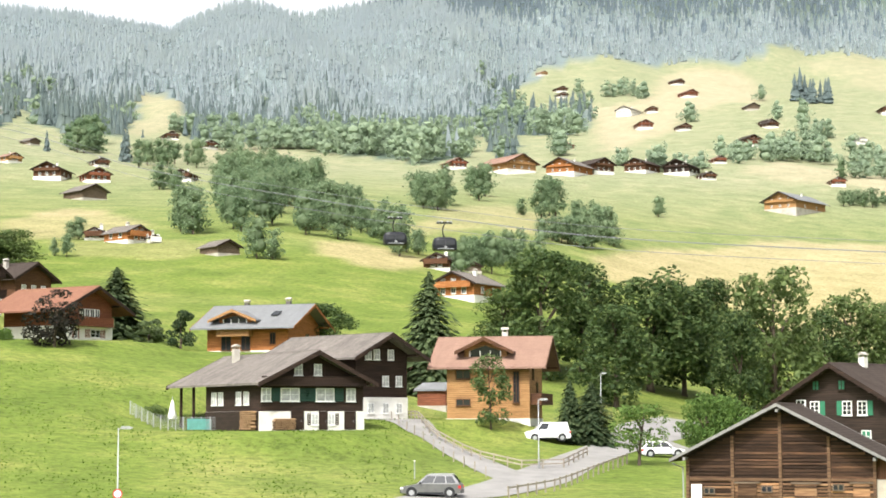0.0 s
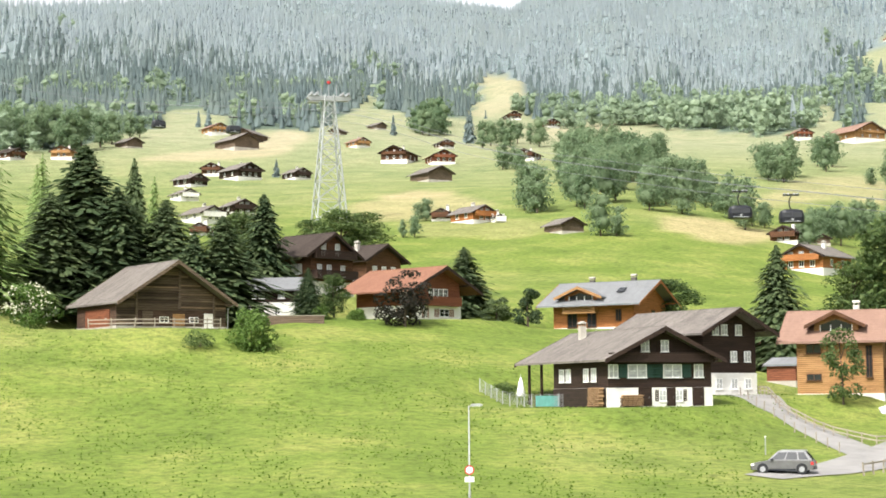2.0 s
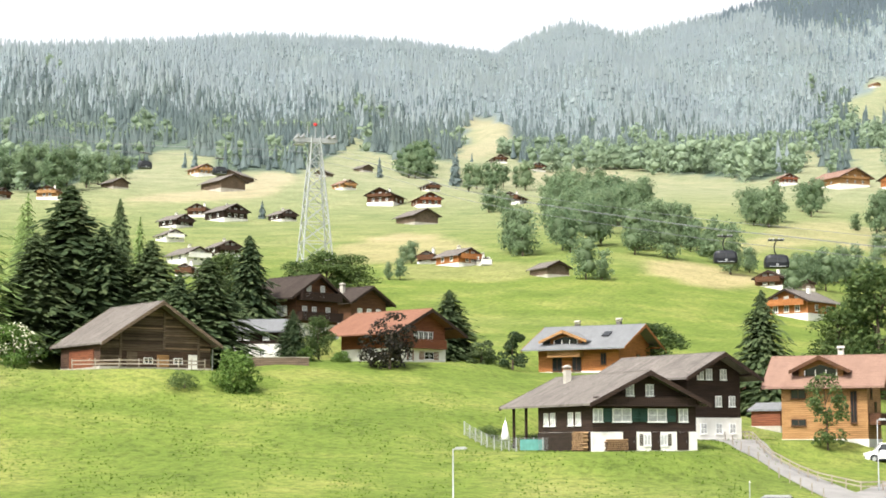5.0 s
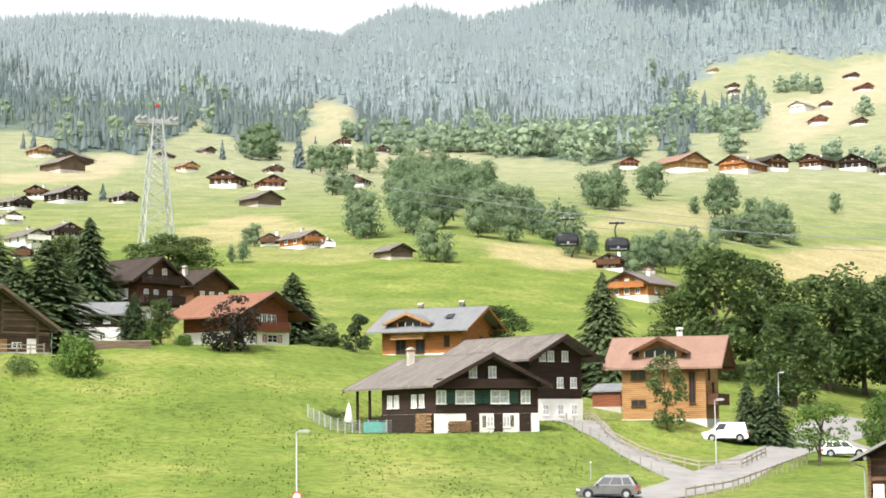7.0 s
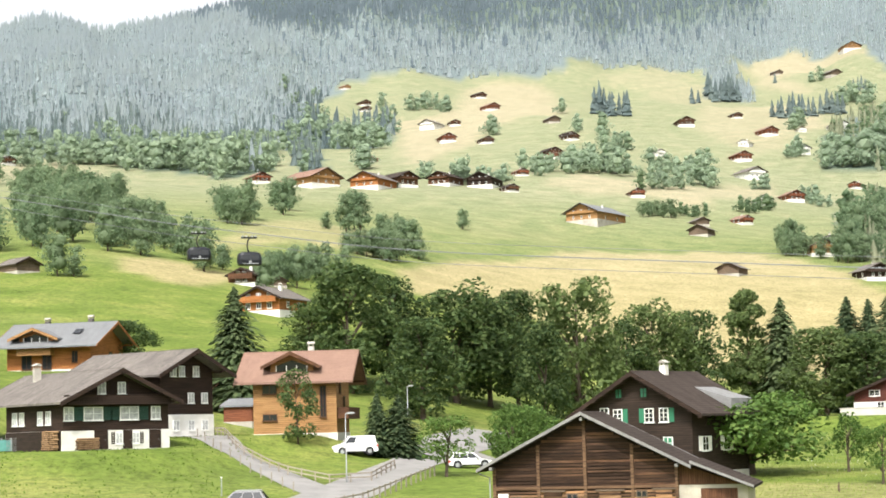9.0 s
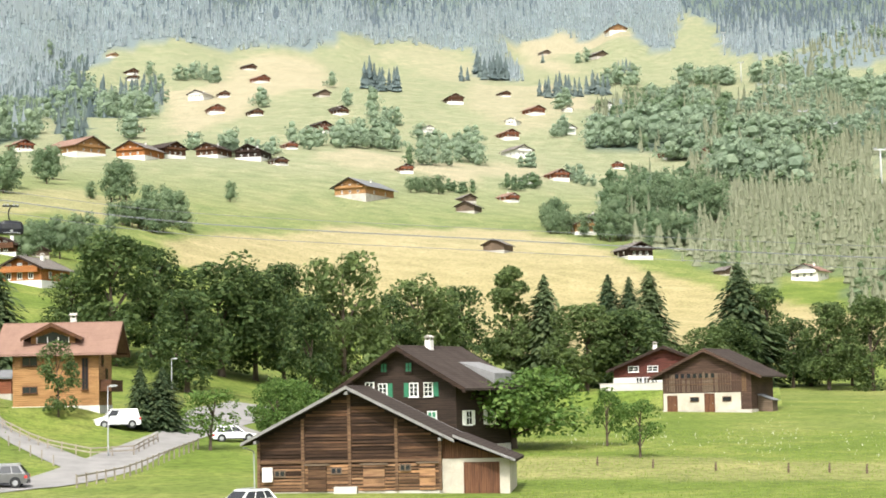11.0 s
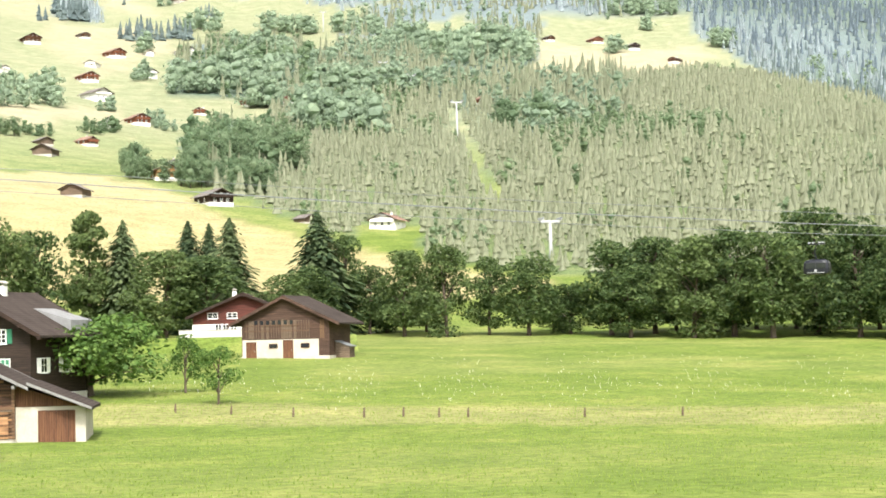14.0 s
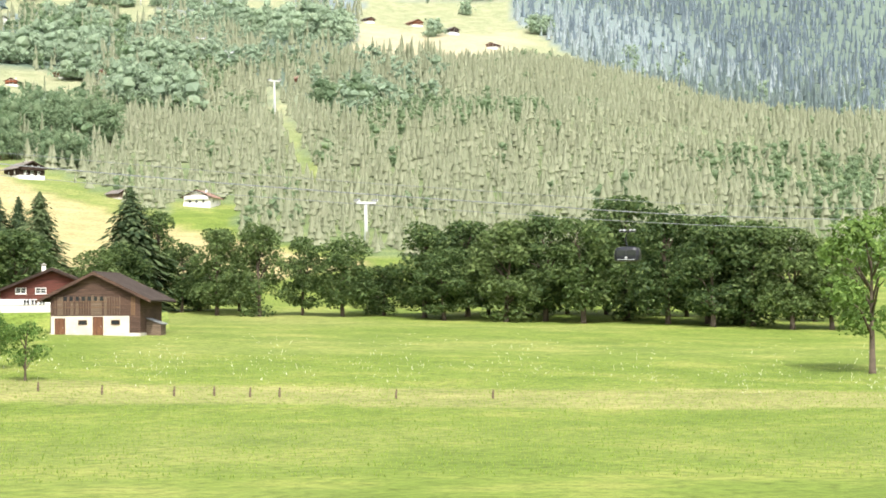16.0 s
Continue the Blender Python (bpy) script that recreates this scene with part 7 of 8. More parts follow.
def fence(points, post, rails, label, mat, rail_mat=None, spacing=2.2, thick=0.1, name="fence"):
    """Posts along a line of (bearing, distance), with rails at the given heights."""
    line = [Vector(at(b, d)) for b, d in points]
    t = thing(name, Matrix.Translation(line[0]), label, "fence")
    tops = []
    for a, b in zip(line, line[1:]):
        n = max(1, round((b - a).length / spacing))
        tops += [a.lerp(b, i / n) for i in range(n)]
    tops.append(line[-1])
    rng = random.Random(4)
    pm = Shape().box(-thick / 2, thick / 2, -thick / 2, thick / 2, -0.4, post).mesh("post", mat)
    for p in tops:
        p.z = float(ground(p.x, p.y))
        part("post", pm, None, t, where=Matrix.Translation(p - line[0]) @ pose(0, 0, 0, rng.uniform(-3, 3), rng.uniform(-3, 3), rng.uniform(0, 90)))
    for a, b in zip(tops, tops[1:]):
        for h in rails:
            part("rail", Shape().beam(a - line[0] + Vector((0, 0, h)), b - line[0] + Vector((0, 0, h)), 0.05, 0.12), rail_mat or mat, t)
    return t


fence([(2.0, 139), (3.4, 146), (4.6, 157.5), (5.64, 168.5)], 1.0, (0.85,), "weathered wooden rail fence along the road", FENCE, FENCE, 1.6)
fence([(-1.1, 189), (-0.44, 176.5), (1.13, 164.5), (2.4, 160), (3.7, 162.5), (4.43, 173.5)], 0.9, (0.45, 0.8), "grey wooden rail fence beside the driveway", FENCE, FENCE, 2.2)
fence([(-1.6, 181), (-0.9, 172), (0.3, 162), (1.3, 154)], 0.9, (), "thin posts along the meadow edge", FENCE, None, 3.0, 0.08)
fence([(-21.6, 203), (-20.2, 201.5), (-18.4, 202), (-17.6, 204)], 1.2, (0.6, 1.0), "old wooden fence in front of the barn", FENCE, FENCE, 2.2)
for b, d in ((17.9, 153), (19.6, 150), (23.68, 145.5), (24.9, 146), (26.0, 145), (26.9, 145), (30.5, 144), (33.5, 145), (21.5, 147)):
    p = thing("field_post", stand(b, d, 0), "short grey wooden post standing in the field", "post", "field posts")
    part("post", Shape().tube([(0, 0, -0.3), (0, 0, 0.4), (0.03, 0, 0.75)], [0.1, 0.09, 0.06], 7), GREY_WOOD, p)

# netting round the chalet garden
net = thing("garden_fence", Matrix.Translation(at(-9.5, 180.5)), "grey netting fence round the chalet garden", "fence")
base_pt = Vector(at(-9.5, 180.5))
corners = [Vector(at(b, d)) for b, d in ((-9.6, 182), (-8.9, 179.5), (-8.0, 177), (-6.9, 174.5), (-6.2, 175))]
for a, b in zip(corners, corners[1:]):
    for k in range(4):
        p = a.lerp(b, k / 4)
        p.z = float(ground(p.x, p.y))
        part("post", Shape().box(-0.04, 0.04, -0.04, 0.04, -0.3, 1.3), STEEL, net, where=Matrix.Translation(p - base_pt))
    for z in np.arange(0.1, 1.25, 0.14):
        part("wire", Shape().beam(a - base_pt + Vector((0, 0, float(z))), b - base_pt + Vector((0, 0, float(z))), 0.025), STEEL, net)
TEAL = plain("teal_canvas", (0.12, 0.33, 0.30), 0.8)
pool = thing("garden_screen", stand(-7.2, 175.6, 20), "faded teal canvas windbreak in the garden", "screen")
part("canvas", Shape().box(-2.2, 2.2, -0.03, 0.03, 0.1, 1.1), TEAL, pool)
for x in (-2.25, 0.0, 2.25):
    part("stake", Shape().tube([(x, 0.06, -0.3), (x, 0.06, 1.3)], [0.04, 0.03], 6), GREY_WOOD, pool)
para = thing("parasol", stand(-8.33, 182, 0), "closed white garden parasol beside the chalet", "parasol")
part("canopy", Shape().tube([(0, 0, 0.7), (0, 0, 0.8), (0, 0, 1.4), (0, 0, 2.2), (0, 0, 2.6)], [0.36, 0.5, 0.36, 0.2, 0.05], 10), FRAME_WHITE, para, smooth=True)
part("pole", Shape().tube([(0, 0, -0.1), (0, 0, 2.9)], [0.04, 0.03], 8), STEEL, para)
low_wall = thing("garden_wall", stand(-15.3, 217, 0), "low weathered grey board fence beside the garden", "fence")
part("wall", Shape().box(-3.4, 3.4, -0.2, 0.2, -1.5, 0.75), GREY_WOOD, low_wall)
part("coping", Shape().box(-3.5, 3.5, -0.27, 0.27, 0.752, 0.85), FENCE, low_wall)
grass_bank = thing("grass_bank", site(20.0, 263, 7.7, 0), "grassy bank before the red house", "bank")
part("slope", Shape().prism([(0.0, 0.0), (6.0, 0.0), (6.0, -4.0), (-9.0, -4.0)], -16, 14), MEADOW, grass_bank, where=Matrix.Rotation(radians(90), 4, "Z"))
field_wall = thing("garden_wall", site(20.0, 264, 7.7, 0), "low grey wall before the red house", "wall")
part("wall", Shape().box(-9, 7, -0.2, 0.2, -0.5, 1.0), CONCRETE, field_wall)
part("coping", Shape().box(-9.1, 7.1, -0.26, 0.26, 1.002, 1.1), STONE, field_wall)
shed = house("garden_shed", site(-0.15, 206, 8.4, 60), "small red-brown garden shed behind the houses", 3.2, 3.6, 0.2, 1.9, 20, 0.3, 0.3, RED_WOOD, STONE, SLATE_ROOF, category="shed", purlins=False)
house("chalet", site(-0.35, 224, 10.4, 60), "low chalet with orange tiled roof behind the honey house", 8, 7, 0.6, 2.2, 24, 1.0, 1.2, BROWN_WOOD, WHITE, ORANGE_TILE, purlins=False)


def street_lamp(bearing, distance, height, arm, label, sign=False):
    t = thing("street_lamp", stand(bearing, distance, 0), label, "street lamp", "street lamps")
    part("pole", Shape().tube([(0, 0, -0.5), (0, 0, 0.9), (0, 0, 1.0), (0, 0, height)], [0.085, 0.085, 0.06, 0.035], 10), STEEL, t, smooth=True)
    part("arm", Shape().beam((0, 0, height - 0.04), (arm * 0.4, 0, height + 0.04), 0.06), STEEL, t)
    head = part("lamp_head", Shape().prism([(0, -0.04), (arm, -0.02), (arm + 0.1, 0.05), (arm * 0.8, 0.14), (0.1, 0.12)], -0.15, 0.15), STEEL, t, where=pose(0.1 * arm, 0, height))
    part("lens", Shape().box(arm * 0.2, arm * 0.9, -0.11, 0.11, -0.06, -0.042), FRAME_WHITE, head)
    if sign:
        s = part("round_sign", Shape().tube([(0, -0.09, 0), (0, -0.12, 0)], [0.3, 0.3], 20), SIGN_RED, t, "round no-parking sign", where=pose(0, 0, 2.3))
        part("sign_face", Shape().tube([(0, -0.121, 0), (0, -0.126, 0)], [0.22, 0.22], 20), SIGN_BLUE, s)
        part("sign_bar", Shape().beam((-0.17, -0.13, 0.17), (0.17, -0.13, -0.17), 0.05, 0.008), SIGN_RED, s)
        part("sign_plate", Shape().box(-0.3, 0.3, -0.12, -0.09, -0.75, -0.42), FRAME_WHITE, s)
    return t


SIGN_RED = plain("sign_red", (0.5, 0.03, 0.03), 0.4)
SIGN_BLUE = plain("sign_blue", (0.75, 0.72, 0.75), 0.4)
street_lamp(-9.95, 116, 6.3, 0.75, "tall galvanised street lamp with a round sign", True)
street_lamp(2.93, 161, 6.0, 0.7, "tall galvanised street lamp beside the road")
street_lamp(4.86, 226, 5.0, 0.6, "galvanised street lamp among the trees")
board_post = thing("marker_post", stand(-0.9, 150, 0), "slim grey marker post at the meadow edge", "post")
part("post", Shape().tube([(0, 0, -0.3), (0, 0, 1.4)], [0.05, 0.04], 8), STEEL, board_post)
part("cap", Shape().tube([(0, 0, 1.402), (0, 0, 1.5)], [0.07, 0.05], 8), SIGN_BLUE, board_post)


# ---- cars
def car(where, paint, label, long=4.5, high=1.65, van=False):
    t = thing("van" if van else "car", where, label, "car")
    h = long / 2
    belt = high * 0.58
    body = Shape()
    low = 0.28
    outline = [(-h, low + 0.1), (-h + 0.12, low), (h - 0.1, low), (h, low + 0.15), (h - 0.04, belt - 0.02), (h - 0.3, belt + 0.02), (-h + (0.9 if van else 1.25), belt + 0.02), (-h + 0.2, belt - 0.16), (-h, belt - 0.35)]
    body.prism(outline, -0.88, 0.88)
    part("body", body, paint, t)
    front, back = (-h + 0.95, h - 0.15) if van else (-h + 1.2, h - 0.1)
    k0, k1 = front + (0.75 if not van else 0.6), back - (0.5 if not van else 0.15)
    v = []
    for x, y, z in ((front, 0.84, belt), (back, 0.84, belt), (k1, 0.64, high), (k0, 0.64, high)):
        v += [(x, -y, z), (x, y, z)]
    cab = Shape().add(v, ((0, 2, 4, 6), (1, 7, 5, 3), (6, 4, 5, 7), (0, 6, 7, 1), (2, 3, 5, 4), (0, 1, 3, 2)))
    part("cabin", cab, paint, t)
    for side in (-1, 1):
        for i, (u0, u1) in enumerate(((0.06, 0.36), (0.39, 0.68), (0.71, 0.93)) if not van else ((0.05, 0.33),)):
            q = []
            for u, z in ((u0, 0.12), (u1, 0.12), (u1, 0.86), (u0, 0.86)):
                xl = (front + (k0 - front) * z) * (1 - u) + (back + (k1 - back) * z) * u
                yy = 0.84 + (0.64 - 0.84) * z + 0.008
                q.append((xl, side * yy, belt + (high - belt) * z))
            q2 = [(x, y + side * 0.006, z) for x, y, z in q]
            part("side_window", Shape().add(q + q2, ((0, 1, 2, 3), (7, 6, 5, 4), (0, 4, 5, 1), (1, 5, 6, 2), (2, 6, 7, 3), (3, 7, 4, 0))), PANE, t)
        for x in (-h + 0.85, h - 0.85):
            wl = part("wheel", Shape().tube([(x, side * 0.68, 0.33), (x, side * 0.72, 0.33), (x, side * 0.9, 0.33)], [0.28, 0.33, 0.33], 18), TYRE, t)
            part("rim", Shape().tube([(x, side * 0.895, 0.33), (x, side * 0.912, 0.33)], [0.21, 0.19], 14), STEEL, wl)
            part("wheel_arch", Shape().tube([(x, side * 0.86, 0.36), (x, side * 0.886, 0.36)], [0.41, 0.41], 18), BLACK, t)
        part("headlight", Shape().box(-h - 0.01, -h + 0.22, side * 0.84 - 0.13, side * 0.84 + 0.05, belt - 0.36, belt - 0.22), FRAME_WHITE, t)
        part("tail_light", Shape().box(h - 0.2, h + 0.012, side * 0.8 - 0.1, side * 0.8 + 0.1, belt - 0.3, belt - 0.1), SIGN_RED, t)
        part("mirror", Shape().box(front + 0.25, front + 0.42, side * 0.98 - 0.1, side * 0.98 + 0.1, belt + 0.02, belt + 0.16), BLACK, t)
    z0, z1 = 0.1, 0.9
    ws = [(front + (k0 - front) * z - 0.012, y, belt + (high - belt) * z) for z, y in ((z0, -0.76), (z0, 0.76), (z1, 0.62), (z1, -0.62))]
    part("windscreen", Shape().add(ws + [(x - 0.006, y, z) for x, y, z in ws], ((0, 1, 2, 3), (7, 6, 5, 4), (0, 4, 5, 1), (1, 5, 6, 2), (2, 6, 7, 3), (3, 7, 4, 0))), PANE, t)
    ws = [(back + (k1 - back) * z + 0.012, y, belt + (high - belt) * z) for z, y in ((z0, -0.72), (z0, 0.72), (z1, 0.6), (z1, -0.6))]
    part("rear_window", Shape().add(ws + [(x + 0.006, y, z) for x, y, z in ws], ((0, 1, 2, 3), (7, 6, 5, 4), (0, 4, 5, 1), (1, 5, 6, 2), (2, 6, 7, 3), (3, 7, 4, 0))), PANE, t)
    part("bumper", Shape().box(-h - 0.06, -h + 0.1, -0.8, 0.8, 0.3, 0.55), BLACK, t)
    part("rear_bumper", Shape().box(h - 0.1, h + 0.06, -0.8, 0.8, 0.3, 0.55), BLACK, t)
    part("sill", Shape().box(-h + 1.3, h - 1.3, -0.9, 0.9, 0.24, 0.36), BLACK, t)
    if not van:
        for side in (-1, 1):
            part("roof_rail", Shape().beam((k0 + 0.1, side * 0.58, high + 0.05), (k1 - 0.05, side * 0.58, high + 0.05), 0.04), STEEL, t)
    else:
        part("lettering_bar", Shape().box(0.0, 1.5, -0.905, -0.885, 0.95, 1.15), SIGN_BLUE, t)
    return t


TYRE = plain("tyre_rubber", (0.025, 0.025, 0.026), 0.8)
car(stand(-0.36, 139.5, -8), plain("silver_paint", (0.15, 0.15, 0.152), 0.3, 0.4), "silver-grey estate car parked on the road", 4.55, 1.66)
car(stand(3.2, 183, 8), plain("white_paint", (0.80, 0.80, 0.80), 0.3), "small white delivery van beside the honey house", 4.4, 1.85, True)
car(stand(6.75, 178, 186), plain("white_car_paint", (0.78, 0.79, 0.80), 0.3), "white car parked behind the small tree", 4.3, 1.5)
car(stand(7.0, 113.5, 40), plain("white_hatch_paint", (0.78, 0.78, 0.78), 0.3), "white car half hidden beside the barn", 4.2, 1.45)


# ---- ropeway: lattice tower, lift pylons, ropes and cabins
TOWER_STEEL = plain("pale_galvanised_steel", (0.33, 0.35, 0.35), 0.6, 0.2)


def lattice_tower(bearing, distance, height):
    t = thing("ropeway_tower", stand(bearing, distance, 12), "tall grey steel lattice ropeway tower with crossarm", "tower")
    def half(z):
        return 3.6 + (0.95 - 3.6) * z / height
    for sx in (-1, 1):
        for sy in (-1, 1):
            part("leg", Shape().beam((sx * 3.6, sy * 3.6, -1), (sx * 0.95, sy * 0.95, height), 0.27), TOWER_STEEL, t)
    levels = [0, 0.17, 0.32, 0.46, 0.58, 0.69, 0.79, 0.88, 0.96]
    for a, b in zip(levels, levels[1:]):
        z0, z1 = a * height, b * height
        h0, h1 = half(z0), half(z1)
        for k in range(4):
            c0, c1 = [(-1, -1), (1, -1), (1, 1), (-1, 1)][k], [(1, -1), (1, 1), (-1, 1), (-1, -1)][k]
            part("brace", Shape().beam((c0[0] * h0, c0[1] * h0, z0), (c1[0] * h1, c1[1] * h1, z1), 0.16), TOWER_STEEL, t)
            part("brace", Shape().beam((c1[0] * h0, c1[1] * h0, z0), (c0[0] * h1, c0[1] * h1, z1), 0.16), TOWER_STEEL, t)
            part("strut", Shape().beam((c0[0] * h1, c0[1] * h1, z1), (c1[0] * h1, c1[1] * h1, z1), 0.16), TOWER_STEEL, t)
    part("crossarm", Shape().prism([(-5.2, height - 0.9), (-4.6, height - 1.5), (4.6, height - 1.5), (5.2, height - 0.9), (4.9, height - 0.4), (-4.9, height - 0.4)], -0.7, 0.7), STEEL, t)
    for x in (-4.3, -3.0, 3.0, 4.3):
        part("saddle", Shape().prism([(-0.25, 0), (0.25, 0), (0.15, 0.7), (-0.15, 0.7)], -2.2, 2.2), STEEL, t, where=pose(x, 0, height - 0.4))
    part("platform", Shape().box(-5.0, -2.4, -1.3, 1.3, height - 2.0, height - 1.85), STEEL, t)
    for x in (-1.8, 0.0, 1.8):
        part("mast", Shape().tube([(x, 0, height - 0.4), (x, 0, height + 2.4)], [0.12, 0.08], 8), STEEL, t)
    part("warning_ball", Shape().tube([(0, 0, height + 2.4), (0, 0, height + 2.6), (0, 0, height + 3.0), (0, 0, height + 3.2)], [0.1, 0.45, 0.45, 0.1], 10), SIGN_RED, t, "orange-red warning ball")
    return t


lattice_tower(-14.23, 421, 29.5)


def lift_pylon(bearing, distance, height):
    t = thing("lift_pylon", stand(bearing, distance, 20), "slender pale steel lift pylon with crossarm", "pylon", "lift pylons")
    part("mast", Shape().tube([(0, 0, -2), (0, 0, height * 0.5), (0, 0, height)], [0.6, 0.48, 0.36], 10), PALE_STEEL, t, smooth=True)
    part("crossarm", Shape().box(-2.9, 2.9, -0.35, 0.35, height - 0.6, height), PALE_STEEL, t)
    for x in (-2.7, 2.7):
        s = part("sheave_frame", Shape().prism([(-0.15, 0), (0.15, 0), (0.15, 0.45), (-0.15, 0.45)], -2.2, 2.2), PALE_STEEL, t, where=pose(x, 0, height))
        for y in (-1.8, -0.6, 0.6, 1.8):
            part("sheave", Shape().tube([(-0.2, y, 0.45), (0.2, y, 0.45)], [0.28, 0.28], 10), CABLE, s)
    part("ladder", Shape().beam((0, -0.8, 0), (0, -0.55, height), 0.3, 0.08), PALE_STEEL, t)
    return t


PALE_STEEL = plain("pale_painted_steel", (0.5, 0.51, 0.51), 0.5, 0.1)
lift_pylon(29.59, 516, 10.9)
lift_pylon(26.77, 924, 18.2)
lift_pylon(25.36, 1119, 10.7)
lift_pylon(24.50, 1239, 10.7)
lift_pylon(23.45, 1366, 10.2)
lift_pylon(22.67, 1946, 21.2)
lift_pylon(22.18, 2238, 22.4)
lift_pylon(21.04, 2946, 28.7)


def rope_points(points):
    return [Vector((d * math.sin(radians(b)), d * math.cos(radians(b)), 7 + d * math.tan(radians(e)))) for b, e, d in points]


def glide(pts, steps=10):
    out = []
    for i in range(len(pts) - 1):
        p0, p1, p2, p3 = pts[max(i - 1, 0)], pts[i], pts[i + 1], pts[min(i + 2, len(pts) - 1)]
        for k in range(steps):
            t = k / steps
            out.append(0.5 * (2 * p1 + (p2 - p0) * t + (2 * p0 - 5 * p1 + 4 * p2 - p3) * t * t + (3 * p1 - p0 - 3 * p2 + p3) * t ** 3))
    return out + [pts[-1]]


LINE = rope_points([(-36, 13.2, 600), (-26.9, 10.41, 505), (-21.7, 9.25, 458), (-14.23, 8.95, 421), (-9.4, 7.76, 345), (-3.4, 6.75, 275), (0.2, 6.25, 250), (5.5, 5.6, 235), (15.3, 4.9, 225), (25.4, 4.1, 225), (33.4, 3.5, 230), (41.4, 2.95, 240), (52, 2.6, 255)])
for shift, drop, r in ((0, 0, 0.035), (0.9, 0.0, 0.035), (7.0, 0.9, 0.035), (3.6, -1.6, 0.03)):
    rope = thing("ropeway_cable", Matrix.Identity(4), "thin grey steel ropeway cable", "cable", "ropeway cables")
    off = [p + Vector((p.x, p.y, 0)).normalized() * shift - Vector((0, 0, drop)) for p in glide(LINE)]
    part("strand", Shape().tube(off, [r] * len(off), 5), CABLE, rope)


def gondola(bearing, elevation, distance, turn, label):
    """A large ropeway cabin below its hanger arm and carriage."""
    z = 7 + distance * math.tan(radians(elevation))
    x, y = distance * math.sin(radians(bearing)), distance * math.cos(radians(bearing))
    t = thing("gondola_cabin", pose(x, y, z, 0, 0, -bearing + turn), label, "gondola", "gondolas")
    t.scale = (0.8, 0.8, 0.8)
    rings = [(-1.15, 0.86), (-1.0, 0.97), (-0.2, 1.0), (0.55, 0.95), (0.95, 0.86), (1.12, 0.6)]
    v, f = [], []
    n = 20
    for zz, k in rings:
        for i in range(n):
            a = 2 * math.pi * i / n
            cx, cy = math.cos(a), math.sin(a)
            v.append((2.1 * k * math.copysign(abs(cx) ** 0.45, cx), 1.35 * k * math.copysign(abs(cy) ** 0.45, cy), zz))
    for j in range(len(rings) - 1):
        for i in range(n):
            f.append((j * n + i, j * n + (i + 1) % n, (j + 1) * n + (i + 1) % n, (j + 1) * n + i))
    f += [tuple(range(n))[::-1], tuple(range((len(rings) - 1) * n, len(rings) * n))]
    part("cabin", Shape().add(v, f), BLACK, t, "glossy black cabin shell", smooth=False)
    for s in (-1, 1):
        part("window", Shape().box(-1.55, -0.1, s * 1.36 - 0.015, s * 1.36 + 0.015, -0.25, 0.6), PANE, t)
        part("window", Shape().box(0.1, 1.55, s * 1.36 - 0.015, s * 1.36 + 0.015, -0.25, 0.6), PANE, t)
        part("emblem", Shape().box(-0.2, 0.2, s * 1.375 - 0.01, s * 1.375 + 0.01, -0.75, -0.4), STEEL, t)
        part("ski_rack", Shape().box(-1.4, 1.4, s * 1.42 - 0.05, s * 1.42 + 0.05, -0.95, -0.85), STEEL, t)
    part("hanger", Shape().tube([(0.0, 0, 1.1), (-0.25, 0, 1.6), (-0.35, 0, 2.4), (-0.2, 0, 3.1), (0.1, 0, 3.5)], [0.14, 0.12, 0.11, 0.11, 0.1], 8), BLACK, t, smooth=True)
    c = part("carriage", Shape().box(-1.3, 1.3, -0.5, 0.5, 3.5, 3.75), BLACK, t)
    for xx in (-1.1, -0.5, 0.5, 1.1):
        part("roller", Shape().tube([(xx, -0.55, 3.8), (xx, 0.55, 3.8)], [0.16, 0.16], 10), STEEL, c)
    part("roof_frame", Shape().beam((-1.2, 0, 1.16), (1.2, 0, 1.16), 0.5, 0.14), BLACK, t)
    return t


gondola(-1.5, 5.62, 259, 8, "black ropeway cabin hanging over the orange chalet")
gondola(0.05, 5.45, 250, 8, "black ropeway cabin hanging below the cable")
gondola(37.7, 1.85, 236, -12, "black ropeway cabin passing before the tree row")
gondola(-17.2, 8.36, 433, 20, "small black ropeway cabin near the tower")
gondola(-19.5, 8.5, 444, 20, "small black ropeway cabin on the upper line")
gondola(-25.6, 9.65, 497, 20, "distant black ropeway cabin on the upper line")

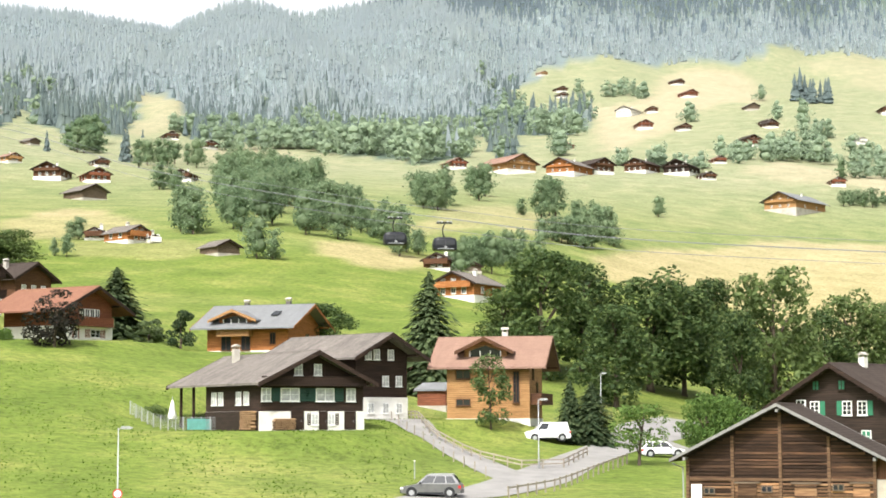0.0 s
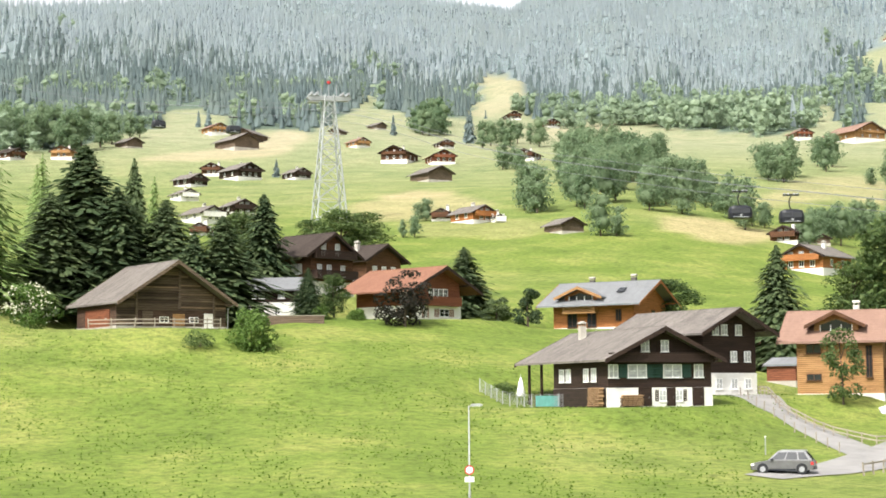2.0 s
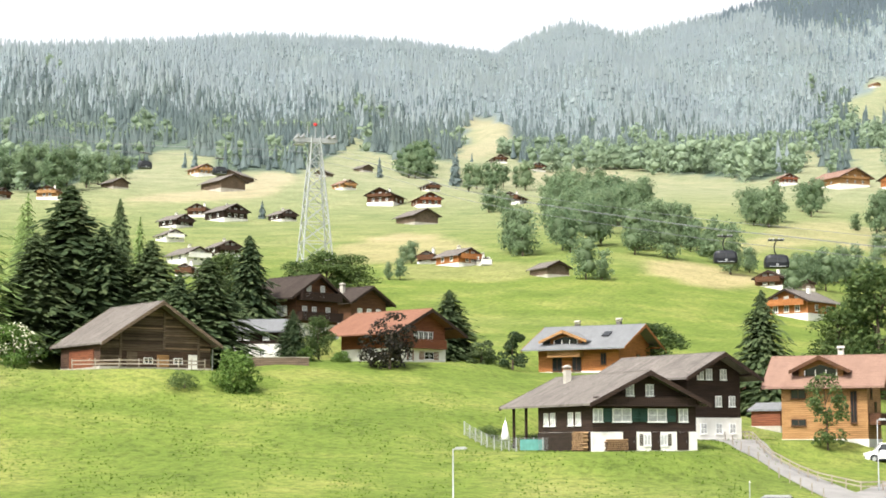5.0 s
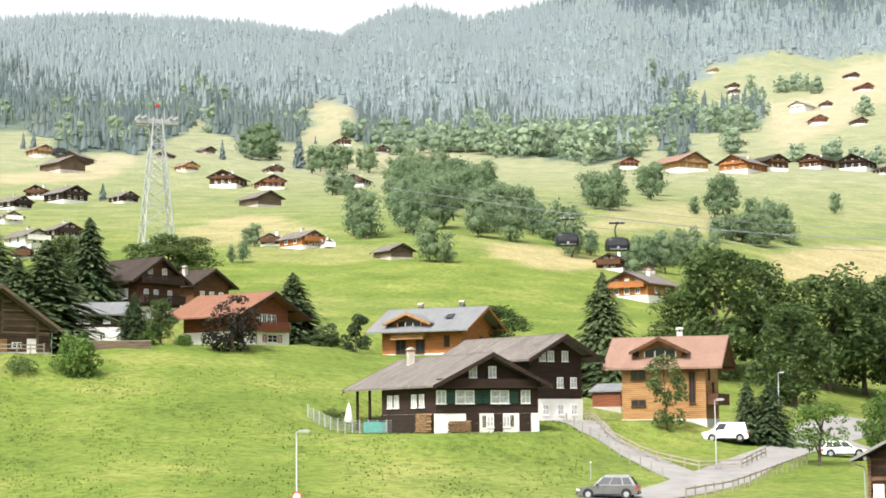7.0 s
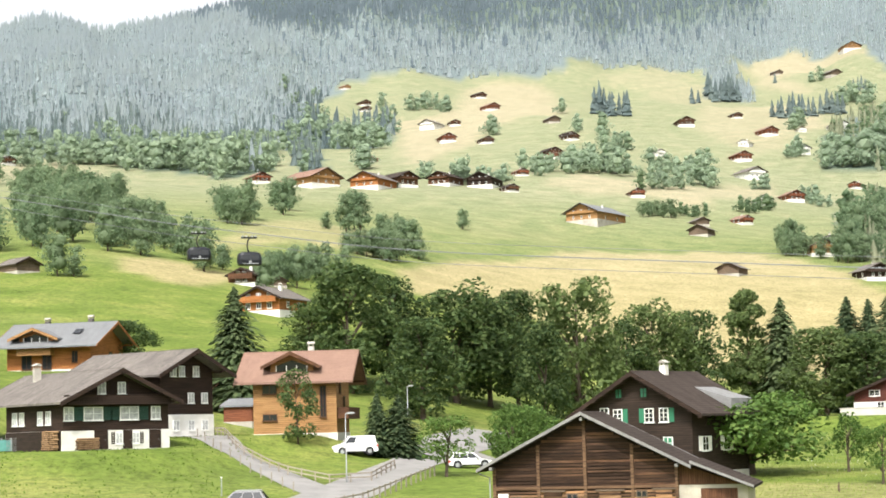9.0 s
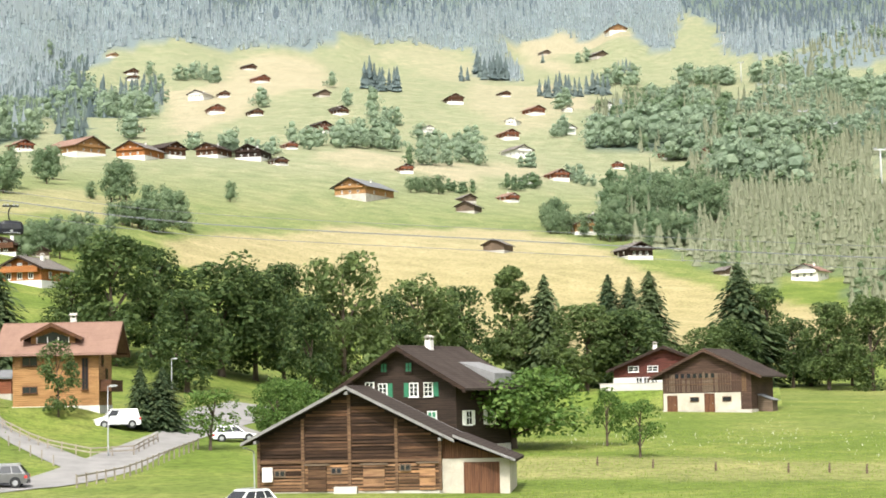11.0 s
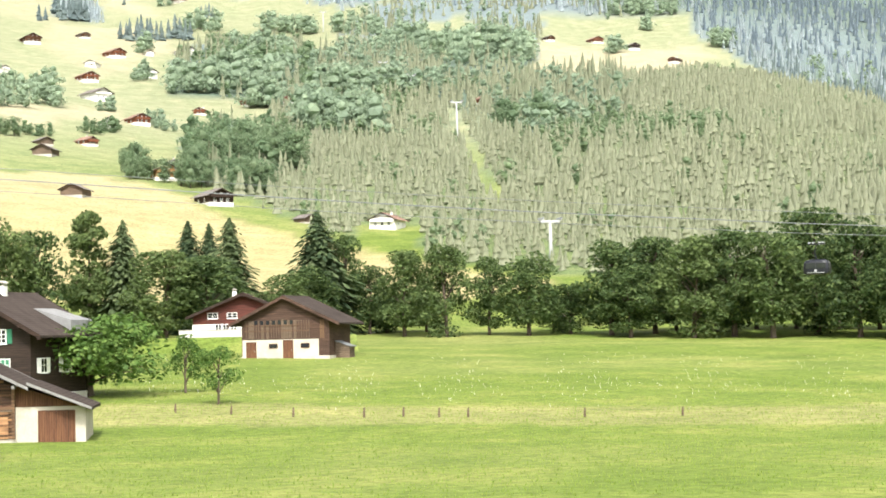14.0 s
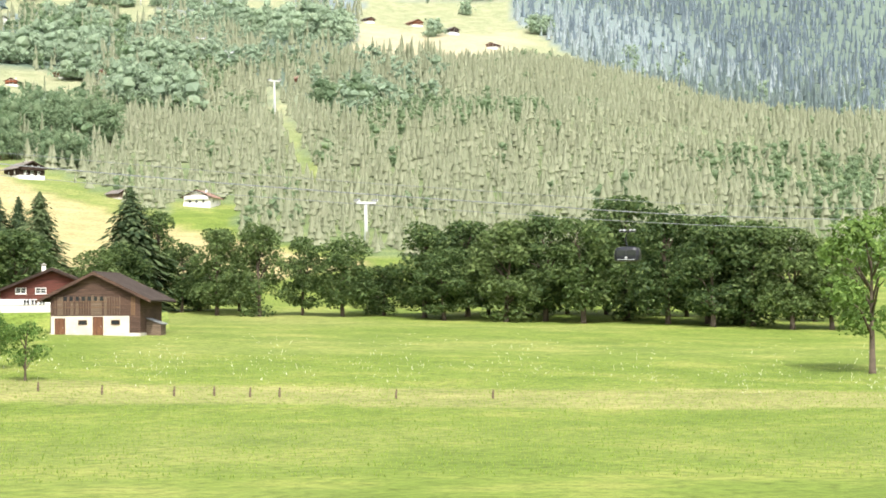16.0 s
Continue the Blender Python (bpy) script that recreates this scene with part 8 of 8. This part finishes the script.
# ---- tufts and flowers on the near meadows
def sprinkle(name, rng, b, d, high, wide, mat, label, category, blades=3):
    """Small upright blades in tufts, all in one mesh."""
    x, y = d * np.sin(np.radians(b)), d * np.cos(np.radians(b))
    z = ground(x, y)
    vs = []
    for _ in range(blades):
        a = rng.uniform(0, 2 * math.pi, len(x))
        h = high * rng.uniform(0.6, 1.3, len(x))
        w = wide * rng.uniform(0.6, 1.3, len(x))
        ox, oy = rng.normal(0, wide * 0.6, len(x)), rng.normal(0, wide * 0.6, len(x))
        px_, py_ = x + ox, y + oy
        cx, cy = np.cos(a) * w / 2, np.sin(a) * w / 2
        lx, ly = rng.normal(0, 0.35, len(x)) * h, rng.normal(0, 0.35, len(x)) * h
        q = np.stack([np.stack([px_ - cx, py_ - cy, z - 0.03], 1), np.stack([px_ + cx, py_ + cy, z - 0.03], 1), np.stack([px_ + cx * 0.5 + lx, py_ + cy * 0.5 + ly, z + h], 1), np.stack([px_ - cx * 0.5 + lx, py_ - cy * 0.5 + ly, z + h], 1)], 1)
        vs.append(q.reshape(-1, 3))
    v = np.concatenate(vs)
    return tagged(new(name, raw_mesh(name, v, np.arange(len(v)), 4, mat)), label, category, kind="stuff")


grng = np.random.default_rng(17)
GRASS = foliage("tall_grass", (0.15, 0.22, 0.045), (0.225, 0.31, 0.07), (0.33, 0.38, 0.12), 0.5, 0.9, gloss=0.0)
TUFT = foliage("coarse_tufts", (0.08, 0.14, 0.024), (0.12, 0.185, 0.034), (0.17, 0.235, 0.052), 0.5, 0.9, gloss=0.0)
FLOWER = plain("white_flower_heads", (0.62, 0.62, 0.50), 0.8)
n = 20000
left_b, left_d = grng.uniform(-27, 0, n), np.sqrt(grng.uniform(105 ** 2, 205 ** 2, n))
tufty = np.sin(left_b * 2.3 + np.sin(left_d / 7)) + np.sin(left_d / 4.5 + left_b) + grng.normal(0, 0.8, n) > 0.1
sprinkle("grass_tufts", grng, left_b[tufty], left_d[tufty], 0.09, 0.19, TUFT, "low dark tufts of grass on the sloping meadow", "grass", 1)
n = 42000
right_b, right_d = grng.uniform(9, 46, n), np.sqrt(grng.uniform(80 ** 2, 200 ** 2, n))
clear = np.hypot(right_d * np.sin(np.radians(right_b)) - 134 * math.sin(radians(10.6)), right_d * np.cos(np.radians(right_b)) - 134 * math.cos(radians(10.6))) > 13
sprinkle("grass_tufts", grng, right_b[clear], right_d[clear], 0.11, 0.06, GRASS, "tall uncut grass on the valley meadow", "grass", 1)
n = 1700
fb, fd = grng.uniform(17, 46, n), grng.normal(190, 32, n)
keep = (fd > 150) & (fd < 280) & (np.sin(fb * 1.7) + np.sin(fd / 9) + grng.normal(0, 0.7, n) > 0)
sprinkle("meadow_flowers", grng, fb[keep], fd[keep], 0.2, 0.05, FLOWER, "white flower heads among the tall grass", "flowers", 1)
